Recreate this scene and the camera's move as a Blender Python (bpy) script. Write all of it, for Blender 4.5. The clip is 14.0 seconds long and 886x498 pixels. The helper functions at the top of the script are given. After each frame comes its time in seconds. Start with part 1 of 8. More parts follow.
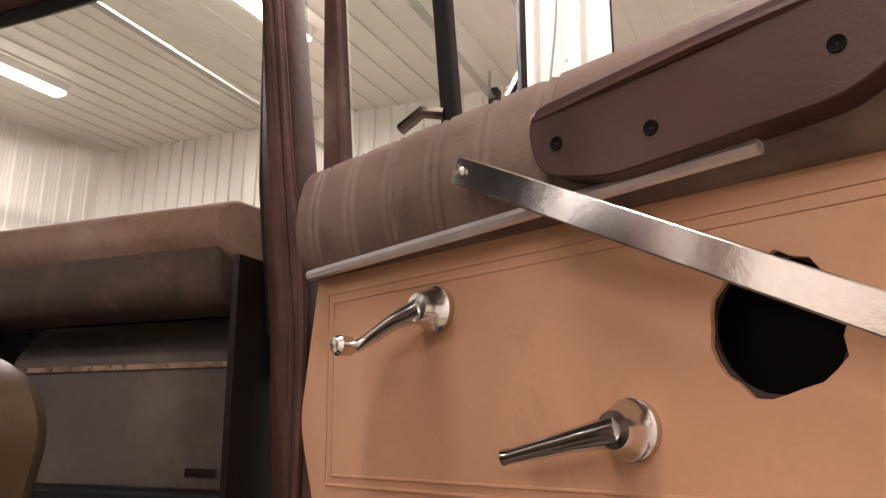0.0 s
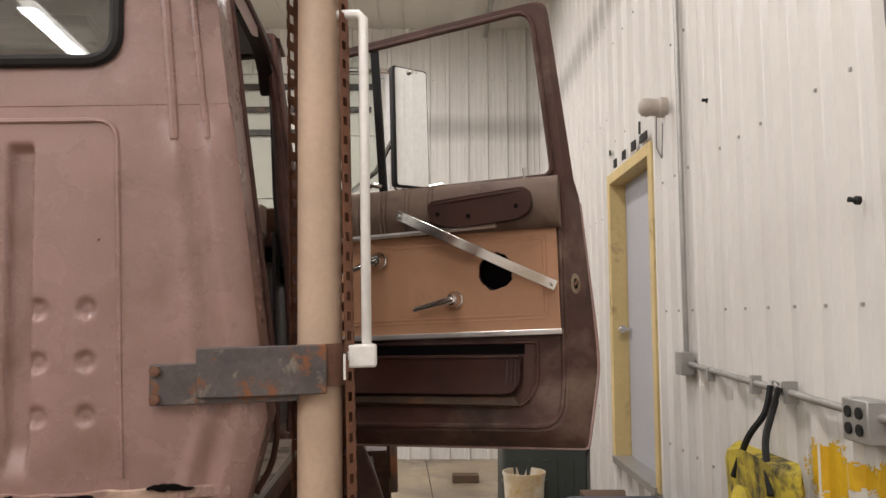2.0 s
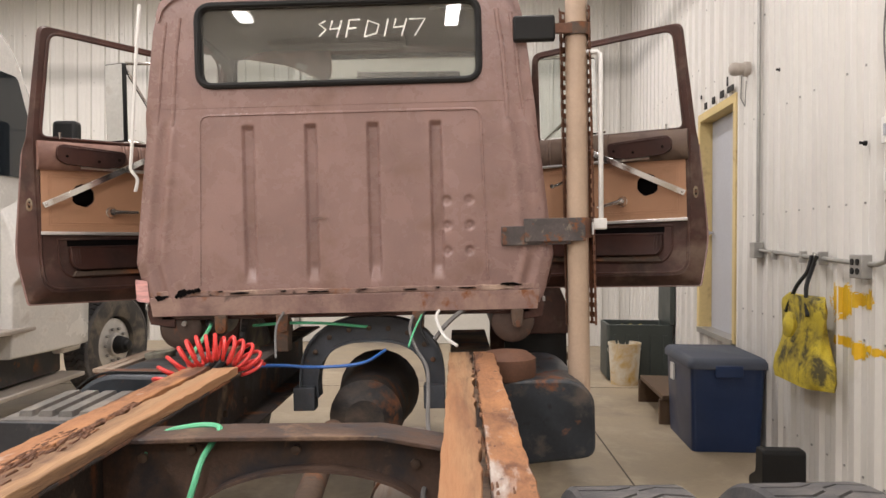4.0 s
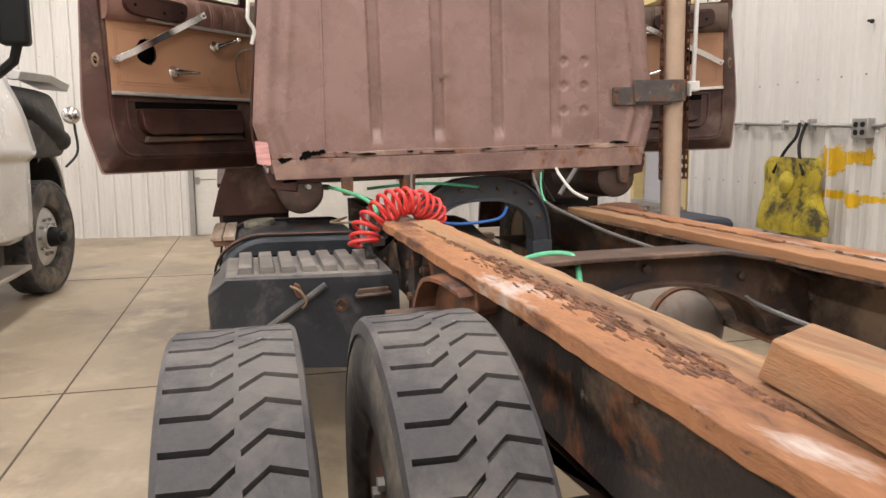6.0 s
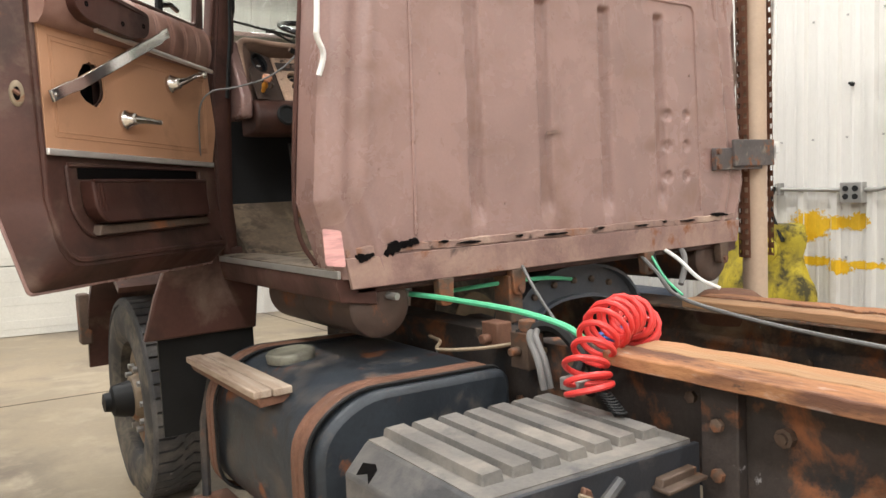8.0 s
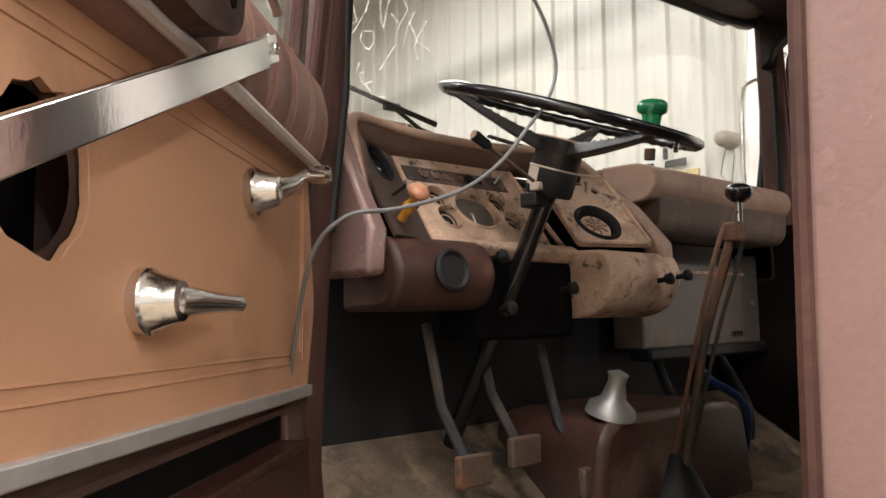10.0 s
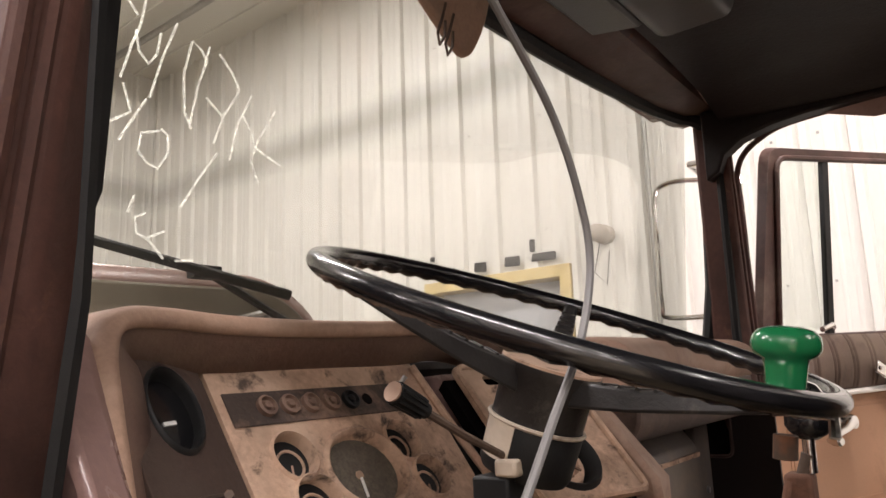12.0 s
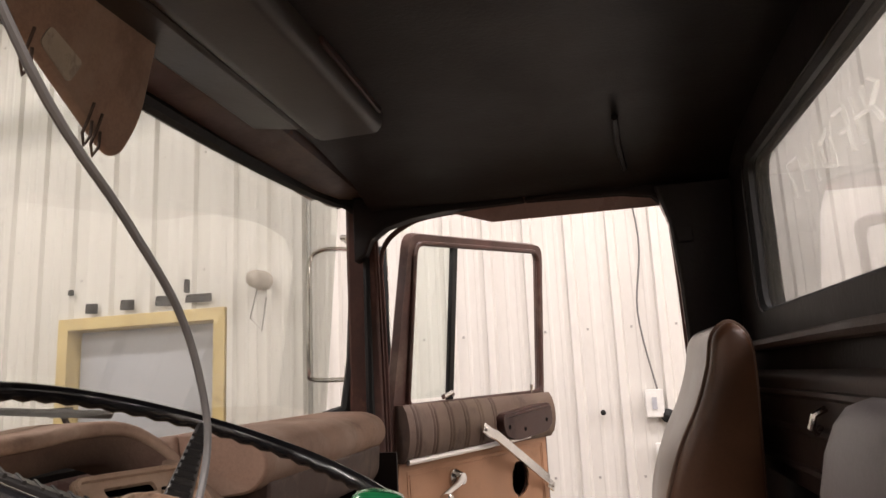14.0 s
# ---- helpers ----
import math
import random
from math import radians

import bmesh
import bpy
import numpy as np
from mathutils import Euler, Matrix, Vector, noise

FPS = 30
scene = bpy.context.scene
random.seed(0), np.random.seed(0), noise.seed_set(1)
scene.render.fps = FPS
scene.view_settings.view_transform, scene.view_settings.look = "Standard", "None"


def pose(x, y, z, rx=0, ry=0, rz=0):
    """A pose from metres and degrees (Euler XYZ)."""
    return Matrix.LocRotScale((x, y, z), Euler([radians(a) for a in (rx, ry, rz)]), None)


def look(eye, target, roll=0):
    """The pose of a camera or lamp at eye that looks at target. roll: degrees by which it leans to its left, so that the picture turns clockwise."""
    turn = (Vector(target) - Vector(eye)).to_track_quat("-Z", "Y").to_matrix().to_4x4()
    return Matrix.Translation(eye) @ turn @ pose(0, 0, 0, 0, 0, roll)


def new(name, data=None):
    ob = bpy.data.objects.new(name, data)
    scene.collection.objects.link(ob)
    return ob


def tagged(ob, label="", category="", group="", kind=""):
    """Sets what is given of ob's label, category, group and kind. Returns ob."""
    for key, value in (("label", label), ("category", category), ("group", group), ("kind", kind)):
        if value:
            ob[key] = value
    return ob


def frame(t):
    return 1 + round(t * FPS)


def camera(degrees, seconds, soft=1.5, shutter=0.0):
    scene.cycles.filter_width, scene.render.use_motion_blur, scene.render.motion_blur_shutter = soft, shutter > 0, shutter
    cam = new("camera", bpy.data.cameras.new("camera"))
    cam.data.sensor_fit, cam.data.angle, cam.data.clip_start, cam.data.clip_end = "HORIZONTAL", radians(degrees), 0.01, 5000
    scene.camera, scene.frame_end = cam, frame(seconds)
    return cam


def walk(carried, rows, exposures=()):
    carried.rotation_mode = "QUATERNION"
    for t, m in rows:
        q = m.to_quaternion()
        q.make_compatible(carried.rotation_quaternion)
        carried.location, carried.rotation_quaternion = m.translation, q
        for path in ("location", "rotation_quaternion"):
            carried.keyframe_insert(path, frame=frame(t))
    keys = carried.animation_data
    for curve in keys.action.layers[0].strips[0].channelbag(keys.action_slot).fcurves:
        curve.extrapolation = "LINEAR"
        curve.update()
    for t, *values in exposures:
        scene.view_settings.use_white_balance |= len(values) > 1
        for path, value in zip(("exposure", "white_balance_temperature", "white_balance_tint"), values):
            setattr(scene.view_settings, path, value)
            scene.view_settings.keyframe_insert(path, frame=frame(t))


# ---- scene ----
cam = camera(61.1, 14.0, soft=1.5)
PATH = [
    (0, (1.534, 0.015, 1.808), (0.79, 1.824, 2.228), 1.4),
    (0.5, (1.458, -0.263, 1.777), (1.247, 1.701, 2.087), 0.7),
    (1, (1.371, -0.697, 1.792), (1.497, 1.274, 2.109), 0.3),
    (1.2, (1.372, -0.935, 1.76), (1.565, 1.038, 2.028), -0.2),
    (1.5, (1.335, -1.291, 1.751), (1.516, 0.684, 2.006), -0.3),
    (2, (1.226, -1.825, 1.726), (1.34, 0.163, 1.912), -0.1),
    (2.4, (1.168, -2.313, 1.703), (1.213, -0.318, 1.841), 0.1),
    (2.5, (1.162, -2.44, 1.696), (1.182, -0.445, 1.836), 0.0),
    (3, (1.06, -2.957, 1.643), (0.966, -0.965, 1.797), 0.1),
    (3.2, (0.97, -3.146, 1.621), (0.841, -1.153, 1.739), 0.2),
    (5.3, (-0.652, -4.081, 1.378), (-0.356, -2.108, 1.244), 0.2),
    (5.5, (-0.806, -4.008, 1.352), (-0.457, -2.046, 1.182), 0.1),
    (6, (-1.205, -3.677, 1.337), (-0.717, -1.757, 1.057), -0.2),
    (6.5, (-1.549, -3.353, 1.36), (-0.948, -1.466, 1.078), -0.4),
    (7, (-1.787, -2.924, 1.372), (-0.956, -1.108, 1.262), -0.7),
    (7.5, (-1.984, -2.449, 1.375), (-1.028, -0.695, 1.262), -1.1),
    (8, (-2.135, -2.007, 1.416), (-1.003, -0.363, 1.294), -1.4),
    (8.5, (-2.213, -1.555, 1.457), (-1.184, 0.16, 1.47), -1.4),
    (8.7, (-2.195, -1.343, 1.464), (-1.218, 0.402, 1.497), -1.5),
    (10.8, (-1.55, 0.33, 1.84), (-0.132, 1.656, 2.319), -1.1),
    (11, (-1.497, 0.389, 1.87), (-0.083, 1.697, 2.407), -1.8),
    (11.5, (-1.406, 0.476, 1.978), (0.045, 1.754, 2.488), -1.8),
    (12, (-1.348, 0.509, 2.065), (0.229, 1.682, 2.436), -1.9),
    (12.5, (-1.294, 0.548, 2.142), (0.403, 1.602, 2.252), -2.0),
    (13, (-1.339, 0.557, 2.19), (0.429, 1.487, 2.279), -2.1),
    (13.3, (-1.35, 0.528, 2.19), (0.438, 1.413, 2.327), -2.2),
    (13.5, (-1.374, 0.491, 2.194), (0.443, 1.313, 2.341), -2.3),
    (14, (-1.407, 0.44, 2.194), (0.518, 0.812, 2.589), -2.7),
]

walk(cam, [(t, look(eye, aim, roll)) for t, eye, aim, roll in PATH], [(0.0, 0.6, 6900, 19), (0.5, 0.42, 6950, 20), (1.0, -0.1, 6800, 15), (2.0, -0.25, 6500, 10), (3.0, -0.2, 6500, 10), (5.5, 0.0, 6500, 10), (7.5, 0.17, 6400, 8), (8.0, 0.36, 6250, 4), (8.5, 0.4, 6200, 3), (10.8, 0.6, 6550, 11), (12.0, 0.44, 6600, 14), (12.5, 0.25, 6650, 16), (13.0, 0.12, 6750, 17), (13.5, 0.03, 6750, 17), (14.0, 0.17, 6700, 15)])

# ---- light ----
world = bpy.data.worlds.new("shop_world")
scene.world = world
world.use_nodes = True
world.node_tree.nodes["Background"].inputs[0].default_value = (0.9, 0.95, 1.0, 1)
world.node_tree.nodes["Background"].inputs[1].default_value = 0.02
scene.view_settings.exposure = 0.0

LEAN = pose(-0.10, 0, 0, 0, -1.6, 0)          # the old truck stands a little down on its left springs
SHOP = pose(2.66, 0, 0, 0, 0, -2.9)           # the shop's axes: its right wall is the line u = 0, v runs ahead
CEIL = 5.5
# the row at u -8.9 is added, unseen, to brighten the truck's left
LAMPS = [(u, v) for u in (-1.9, -5.4, -8.9) for v in (-8.2, -4.4, -0.4, 4.4)]
for u, v in LAMPS:
    lamp = bpy.data.lights.new("strip_light", "AREA")
    lamp.shape, lamp.size, lamp.size_y, lamp.energy = "RECTANGLE", 0.22, 2.3, 88 if u > -3 else 112
    lamp.color = (1.0, 0.945, 0.945)
    ob = new("strip_light", lamp)
    ob.matrix_basis = SHOP @ pose(u, v, CEIL - 0.19)

# ---- mesh helpers ----
class Shape:
    """A bmesh under construction."""

    def __init__(self):
        self.bm = bmesh.new()

    def faces(self, verts, faces):
        vs = [self.bm.verts.new(v) for v in verts]
        for f in faces:
            try:
                self.bm.faces.new([vs[i] for i in f])
            except ValueError:
                pass
        return vs

    def box(self, lo, hi, m=None):
        x0, y0, z0 = lo
        x1, y1, z1 = hi
        vs = [Vector(v) for v in ((x0, y0, z0), (x1, y0, z0), (x1, y1, z0), (x0, y1, z0), (x0, y0, z1), (x1, y0, z1), (x1, y1, z1), (x0, y1, z1))]
        if m:
            vs = [m @ v for v in vs]
        self.faces(vs, [(0, 3, 2, 1), (4, 5, 6, 7), (0, 1, 5, 4), (1, 2, 6, 5), (2, 3, 7, 6), (3, 0, 4, 7)])
        return self

    def loft(self, rings, closed=True, caps=True):
        n = len(rings[0])
        vs = [[self.bm.verts.new(p) for p in r] for r in rings]
        for a, b in zip(vs, vs[1:]):
            for i in range(n if closed else n - 1):
                j = (i + 1) % n
                self.bm.faces.new((a[i], a[j], b[j], b[i]))
        if caps and closed:
            self.bm.faces.new(vs[0][::-1])
            self.bm.faces.new(vs[-1])
        return self

    def tube(self, pts, r, seg=10, caps=True, loop=False):
        pts = [Vector(p) for p in pts]
        n = len(pts)
        rad = r if callable(r) else (lambda i: r)
        rings, side = [], None
        for i, p in enumerate(pts):
            a = pts[(i - 1) % n] if loop or i else p
            b = pts[(i + 1) % n] if loop or i < n - 1 else p
            t = (b - a).normalized()
            if side is None:
                side = t.orthogonal().normalized()
            side = (side - t * side.dot(t)).normalized()
            other = t.cross(side)
            rings.append([p + (side * math.cos(k) + other * math.sin(k)) * rad(i) for k in (2 * math.pi * q / seg for q in range(seg))])
        if loop:
            rings.append(rings[0])
            self.loft(rings, caps=False)
            bmesh.ops.remove_doubles(self.bm, verts=self.bm.verts, dist=1e-5)
        else:
            self.loft(rings, caps=caps)
        return self

    def cyl(self, a, b, r, seg=24, r2=None):
        a, b = Vector(a), Vector(b)
        return self.tube([a, b], lambda i: (r, r if r2 is None else r2)[i], seg)

    def lathe(self, profile, a, axis, seg=32, caps=True):
        """profile: (distance along axis from a, radius) rows."""
        a, t = Vector(a), Vector(axis).normalized()
        s = t.orthogonal().normalized()
        o = t.cross(s)
        self.loft([[a + t * d + (s * math.cos(2 * math.pi * k / seg) + o * math.sin(2 * math.pi * k / seg)) * max(r, 1e-4) for k in range(seg)] for d, r in profile], caps=caps)
        return self

    def prism(self, poly, axis, a, b):
        def at(p, c):
            return {"x": (c, p[0], p[1]), "y": (p[0], c, p[1]), "z": (p[0], p[1], c)}[axis]
        return self.loft([[at(p, a) for p in poly], [at(p, b) for p in poly]])

    def plate(self, outer, holes, axis, a, b):
        """A plate with openings, between the planes a and b across the axis."""
        def at(p, c):
            return {"x": (c, p[0], p[1]), "y": (p[0], c, p[1]), "z": (p[0], p[1], c)}[axis]
        for c in (a, b):
            edges = []
            for ring in (outer, *holes):
                vs = [self.bm.verts.new(at(p, c)) for p in ring]
                edges += [self.bm.edges.new((vs[i], vs[(i + 1) % len(vs)])) for i in range(len(vs))]
            bmesh.ops.triangle_fill(self.bm, edges=edges, use_beauty=True)
        for ring in (outer, *holes):
            self.loft([[at(p, a) for p in ring], [at(p, b) for p in ring]], caps=False)
        bmesh.ops.remove_doubles(self.bm, verts=self.bm.verts, dist=1e-5)
        return self

    def warp(self, fn):
        for v in self.bm.verts:
            v.co = fn(v.co)
        return self


def rounded(pts, r, n=4):
    """A polygon with its corners rounded; r: one radius or one for each corner."""
    out, k = [], len(pts)
    for i, p in enumerate(pts):
        rr = r[i] if isinstance(r, (list, tuple)) else r
        p, a, b = Vector(p), Vector(pts[i - 1]), Vector(pts[(i + 1) % k])
        if rr <= 0:
            out.append(tuple(p))
            continue
        da, db = (a - p), (b - p)
        rr = min(rr, da.length * 0.49, db.length * 0.49)
        s, e = p + da.normalized() * rr, p + db.normalized() * rr
        for q in range(n + 1):
            t = q / n
            out.append(tuple(s * (1 - t) ** 2 + p * 2 * t * (1 - t) + e * t * t))
    return out


def rect(x0, y0, x1, y1, r=0.0, n=4):
    return rounded([(x0, y0), (x1, y0), (x1, y1), (x0, y1)], r, n)


def disc(x, y, r, n=24, rag=0.0):
    return [(x + math.cos(2 * math.pi * i / n) * r * (1 + rag * random.uniform(-1, 1)), y + math.sin(2 * math.pi * i / n) * r * (1 + rag * random.uniform(-1, 1))) for i in range(n)]


def mesh_of(name, shape, material, smooth=38):
    bm = shape.bm if isinstance(shape, Shape) else shape
    bmesh.ops.recalc_face_normals(bm, faces=bm.faces)
    me = bpy.data.meshes.new(name)
    bm.to_mesh(me)
    bm.free()
    for mt in (material if isinstance(material, (list, tuple)) else [material]):
        me.materials.append(mt)
    for p in me.polygons:
        p.use_smooth = True
    me.set_sharp_from_angle(angle=radians(smooth))
    return me


def part(name, shape, material, parent, label="", bevel=0.0, smooth=38):
    """One mesh object under a thing or a part."""
    ob = new(name, mesh_of(name, shape, material, smooth))
    ob.parent = parent
    if bevel:
        mod = ob.modifiers.new("edge", "BEVEL")
        mod.width, mod.segments, mod.limit_method, mod.angle_limit = bevel, 2, "ANGLE", radians(40)
    if label:
        ob["label"] = label
    return ob


def thing(name, label, category, m=None, group="", kind=""):
    ob = new(name)
    ob.empty_display_size = 0.1
    if m is not None:
        ob.matrix_basis = m
    return tagged(ob, label, category, group, kind)


def solid(name, shape, material, label, category="", m=None, group="", kind="", bevel=0.0, smooth=38):
    ob = part(name, shape, material, None, "", bevel, smooth)
    if m is not None:
        ob.matrix_basis = m
    return tagged(ob, label, category, group, kind)


def path(pts, n=6):
    """A smooth line through points."""
    pts = [Vector(p) for p in pts]
    out = []
    for i in range(len(pts) - 1):
        p0, p1, p2, p3 = pts[max(0, i - 1)], pts[i], pts[i + 1], pts[min(len(pts) - 1, i + 2)]
        for k in range(n):
            t = k / n
            out.append(0.5 * (2 * p1 + (p2 - p0) * t + (2 * p0 - 5 * p1 + 4 * p2 - p3) * t * t + (3 * p1 - p0 - 3 * p2 + p3) * t ** 3))
    return out + [pts[-1]]

# ---- materials ----
def surface(name, col, rough=0.6, metal=0.0, var=0.25, scale=2.5, grain=45.0, grit=0.12, bump=0.25, stretch=(1, 1, 1), blots=(), spec=0.5, coat=0.0):
    """A paint, metal, rubber or cloth: broad and fine variation in tone and gloss, fine relief, and blots (colour, scale, level, softness, roughness) of wear over it."""
    mt = bpy.data.materials.new(name)
    mt.use_nodes = True
    nt = mt.node_tree
    n, l = nt.nodes, nt.links
    bsdf = n["Principled BSDF"]
    tc, mp = n.new("ShaderNodeTexCoord"), n.new("ShaderNodeMapping")
    mp.inputs["Scale"].default_value = stretch
    l.new(tc.outputs["Object"], mp.inputs[0])

    def cloud(sc, detail=4.0, rgh=0.6, offset=0.0):
        t = n.new("ShaderNodeTexNoise")
        t.inputs["Scale"].default_value, t.inputs["Detail"].default_value, t.inputs["Roughness"].default_value = sc, detail, rgh
        t.inputs["Distortion"].default_value = 0.3
        if offset:
            m2 = n.new("ShaderNodeMapping")
            m2.inputs["Location"].default_value = (offset, offset * 1.7, -offset)
            l.new(mp.outputs[0], m2.inputs[0])
            l.new(m2.outputs[0], t.inputs["Vector"])
        else:
            l.new(mp.outputs[0], t.inputs["Vector"])
        return t.outputs["Fac"]

    def mix(fac, a, b):
        m = n.new("ShaderNodeMix")
        m.data_type = "RGBA"
        l.new(fac, m.inputs[0])
        for sock, v in ((m.inputs[6], a), (m.inputs[7], b)):
            if isinstance(v, tuple):
                sock.default_value = (*v[:3], 1)
            else:
                l.new(v, sock)
        return m.outputs[2]

    def ramp(fac, lo, hi, a=0.0, b=1.0):
        r = n.new("ShaderNodeMapRange")
        r.inputs["From Min"].default_value, r.inputs["From Max"].default_value = lo, hi
        r.inputs["To Min"].default_value, r.inputs["To Max"].default_value = a, b
        l.new(fac, r.inputs["Value"])
        return r.outputs[0]

    dark = tuple(c * (1 - var) for c in col)
    light = tuple(min(1, c * (1 + var * 0.7)) for c in col)
    big, small = cloud(scale, 5), cloud(grain, 3, 0.7)
    colour = mix(ramp(big, 0.3, 0.7), dark, light)
    colour = mix(ramp(small, 0.35, 0.75, 0, grit * 2), colour, tuple(c * 0.55 for c in col))
    gloss = ramp(big, 0.25, 0.75, max(0.03, rough * 0.8), min(1, rough * 1.2))
    for i, (bc, bs, level, soft, br) in enumerate(blots):
        f = ramp(cloud(bs, 6, 0.65, 3.1 + i * 5.7), level - soft, level + soft)
        colour = mix(f, colour, bc)
        m = n.new("ShaderNodeMix")
        l.new(f, m.inputs[0])
        l.new(gloss, m.inputs[2])
        m.inputs[3].default_value = br
        gloss = m.outputs[0]
    l.new(colour, bsdf.inputs["Base Color"])
    l.new(gloss, bsdf.inputs["Roughness"])
    bsdf.inputs["Metallic"].default_value = metal
    bsdf.inputs["Specular IOR Level"].default_value = spec
    bsdf.inputs["Coat Weight"].default_value = coat
    if bump:
        b = n.new("ShaderNodeBump")
        b.inputs["Strength"].default_value, b.inputs["Distance"].default_value = bump, 0.004
        l.new(small, b.inputs["Height"])
        l.new(b.outputs[0], bsdf.inputs["Normal"])
    return mt


def glass(name, tint=(1, 1, 1), rough=0.02, haze=0.0):
    mt = bpy.data.materials.new(name)
    mt.use_nodes = True
    n, l = mt.node_tree.nodes, mt.node_tree.links
    out = n["Material Output"]
    n.remove(n["Principled BSDF"])
    tr, gl, mx, lw = n.new("ShaderNodeBsdfTransparent"), n.new("ShaderNodeBsdfGlossy"), n.new("ShaderNodeMixShader"), n.new("ShaderNodeLayerWeight")
    pw, ma = n.new("ShaderNodeMath"), n.new("ShaderNodeMath")
    tr.inputs[0].default_value = (*tint, 1)
    gl.inputs["Roughness"].default_value = rough
    lw.inputs[0].default_value = 0.5
    pw.operation, ma.operation = "POWER", "MULTIPLY_ADD"
    pw.inputs[1].default_value, ma.inputs[1].default_value, ma.inputs[2].default_value = 4.0, 0.9, 0.045
    l.new(lw.outputs["Facing"], pw.inputs[0])
    l.new(pw.outputs[0], ma.inputs[0])
    l.new(ma.outputs[0], mx.inputs[0])
    l.new(tr.outputs[0], mx.inputs[1])
    l.new(gl.outputs[0], mx.inputs[2])
    last = mx.outputs[0]
    if haze:
        df, m2, ns, mr = n.new("ShaderNodeBsdfDiffuse"), n.new("ShaderNodeMixShader"), n.new("ShaderNodeTexNoise"), n.new("ShaderNodeMapRange")
        df.inputs[0].default_value = (0.6, 0.58, 0.52, 1)
        ns.inputs["Scale"].default_value = 3
        ns.inputs["Detail"].default_value = 6
        mr.inputs["From Min"].default_value, mr.inputs["From Max"].default_value = 0.35, 0.75
        mr.inputs["To Min"].default_value, mr.inputs["To Max"].default_value = haze * 0.4, haze * 1.6
        l.new(ns.outputs["Fac"], mr.inputs["Value"])
        l.new(mr.outputs[0], m2.inputs[0])
        l.new(last, m2.inputs[1])
        l.new(df.outputs[0], m2.inputs[2])
        last = m2.outputs[0]
    l.new(last, out.inputs[0])
    return mt


def glow(name, col, strength):
    mt = bpy.data.materials.new(name)
    mt.use_nodes = True
    b = mt.node_tree.nodes["Principled BSDF"]
    b.inputs["Base Color"].default_value = (0.9, 0.9, 0.9, 1)
    b.inputs["Emission Color"].default_value = (*col, 1)
    b.inputs["Emission Strength"].default_value = strength
    return mt


RUST = (0.22, 0.085, 0.035)
M_PAINT = surface("faded_brown_paint", (0.305, 0.194, 0.172), 0.26, var=0.17, scale=2.4, grain=110, grit=0.14, bump=0.1, blots=(((0.2, 0.115, 0.085), 5.5, 0.63, 0.12, 0.5), ((0.42, 0.3, 0.26), 34, 0.735, 0.02, 0.6), (RUST, 7, 0.74, 0.03, 0.8), ((0.33, 0.2, 0.17), 3.2, 0.66, 0.12, 0.5)))
M_DPAINT = surface("dark_brown_paint", (0.08, 0.036, 0.028), 0.4, var=0.2, scale=3, grain=80, grit=0.15, bump=0.1, blots=((RUST, 9, 0.72, 0.04, 0.8), ((0.17, 0.12, 0.09), 4, 0.62, 0.1, 0.75), ((0.03, 0.017, 0.013), 3.2, 0.57, 0.12, 0.6)), spec=0.32)
M_SCUFF = surface("dull_scuff", (0.2, 0.125, 0.1), 0.6, var=0.4, scale=40, bump=0.1)
M_SEAM = surface("rusted_seam", (0.31, 0.2, 0.165), 0.7, var=0.35, scale=9, grain=60, grit=0.35, bump=0.5, blots=(((0.24, 0.11, 0.06), 7, 0.63, 0.06, 0.9), ((0.5, 0.37, 0.28), 5, 0.62, 0.07, 0.8), ((0.05, 0.028, 0.02), 11, 0.64, 0.04, 0.9)))
M_VINYL = surface("brown_vinyl", (0.125, 0.076, 0.056), 0.6, var=0.2, scale=4, grain=220, grit=0.15, bump=0.3, blots=(((0.165, 0.12, 0.085), 5, 0.58, 0.15, 0.85), ((0.06, 0.035, 0.026), 7, 0.62, 0.1, 0.7)))
# left door's pad: brown vinyl lightened for the light it catches
M_LITVINYL = surface("lit_red_brown_vinyl", (0.22, 0.115, 0.088), 0.5, var=0.15, scale=4, grain=220, grit=0.12, bump=0.25, blots=(((0.33, 0.2, 0.155), 5, 0.6, 0.15, 0.7), ((0.14, 0.07, 0.052), 6, 0.66, 0.1, 0.6)))
M_ARM = surface("maroon_vinyl", (0.05, 0.02, 0.015), 0.36, var=0.3, scale=5, grain=160, grit=0.12, bump=0.15, blots=(((0.022, 0.01, 0.008), 4, 0.58, 0.1, 0.7),), spec=0.3)
M_TAN = surface("tan_hardboard", (0.46, 0.248, 0.142), 0.6, var=0.08, scale=3, grain=120, grit=0.06, bump=0.1, blots=(((0.3, 0.16, 0.09), 3.5, 0.66, 0.1, 0.7),))
M_CHROME = surface("pitted_chrome", (0.72, 0.7, 0.68), 0.17, 1.0, var=0.12, scale=12, grain=140, grit=0.12, bump=0.05)
M_TRIM = surface("dull_bright_aluminium", (0.82, 0.80, 0.78), 0.34, 0.75, var=0.12, scale=14, grain=140, grit=0.1, bump=0.05)
M_BLACK = surface("black_rubber", (0.014, 0.014, 0.014), 0.55, var=0.25, scale=6, grain=90, grit=0.15, bump=0.15, spec=0.25)
M_BLACKGLOSS = surface("black_enamel", (0.008, 0.008, 0.009), 0.24, var=0.2, scale=6, grain=90, grit=0.05, bump=0.02, coat=0.4)
# near-black for holes, gaps and recesses: their shade put into the colour
M_SHADEBLACK = surface("recess_shade_black", (0.006, 0.005, 0.005), 0.9, bump=0, spec=0.05)
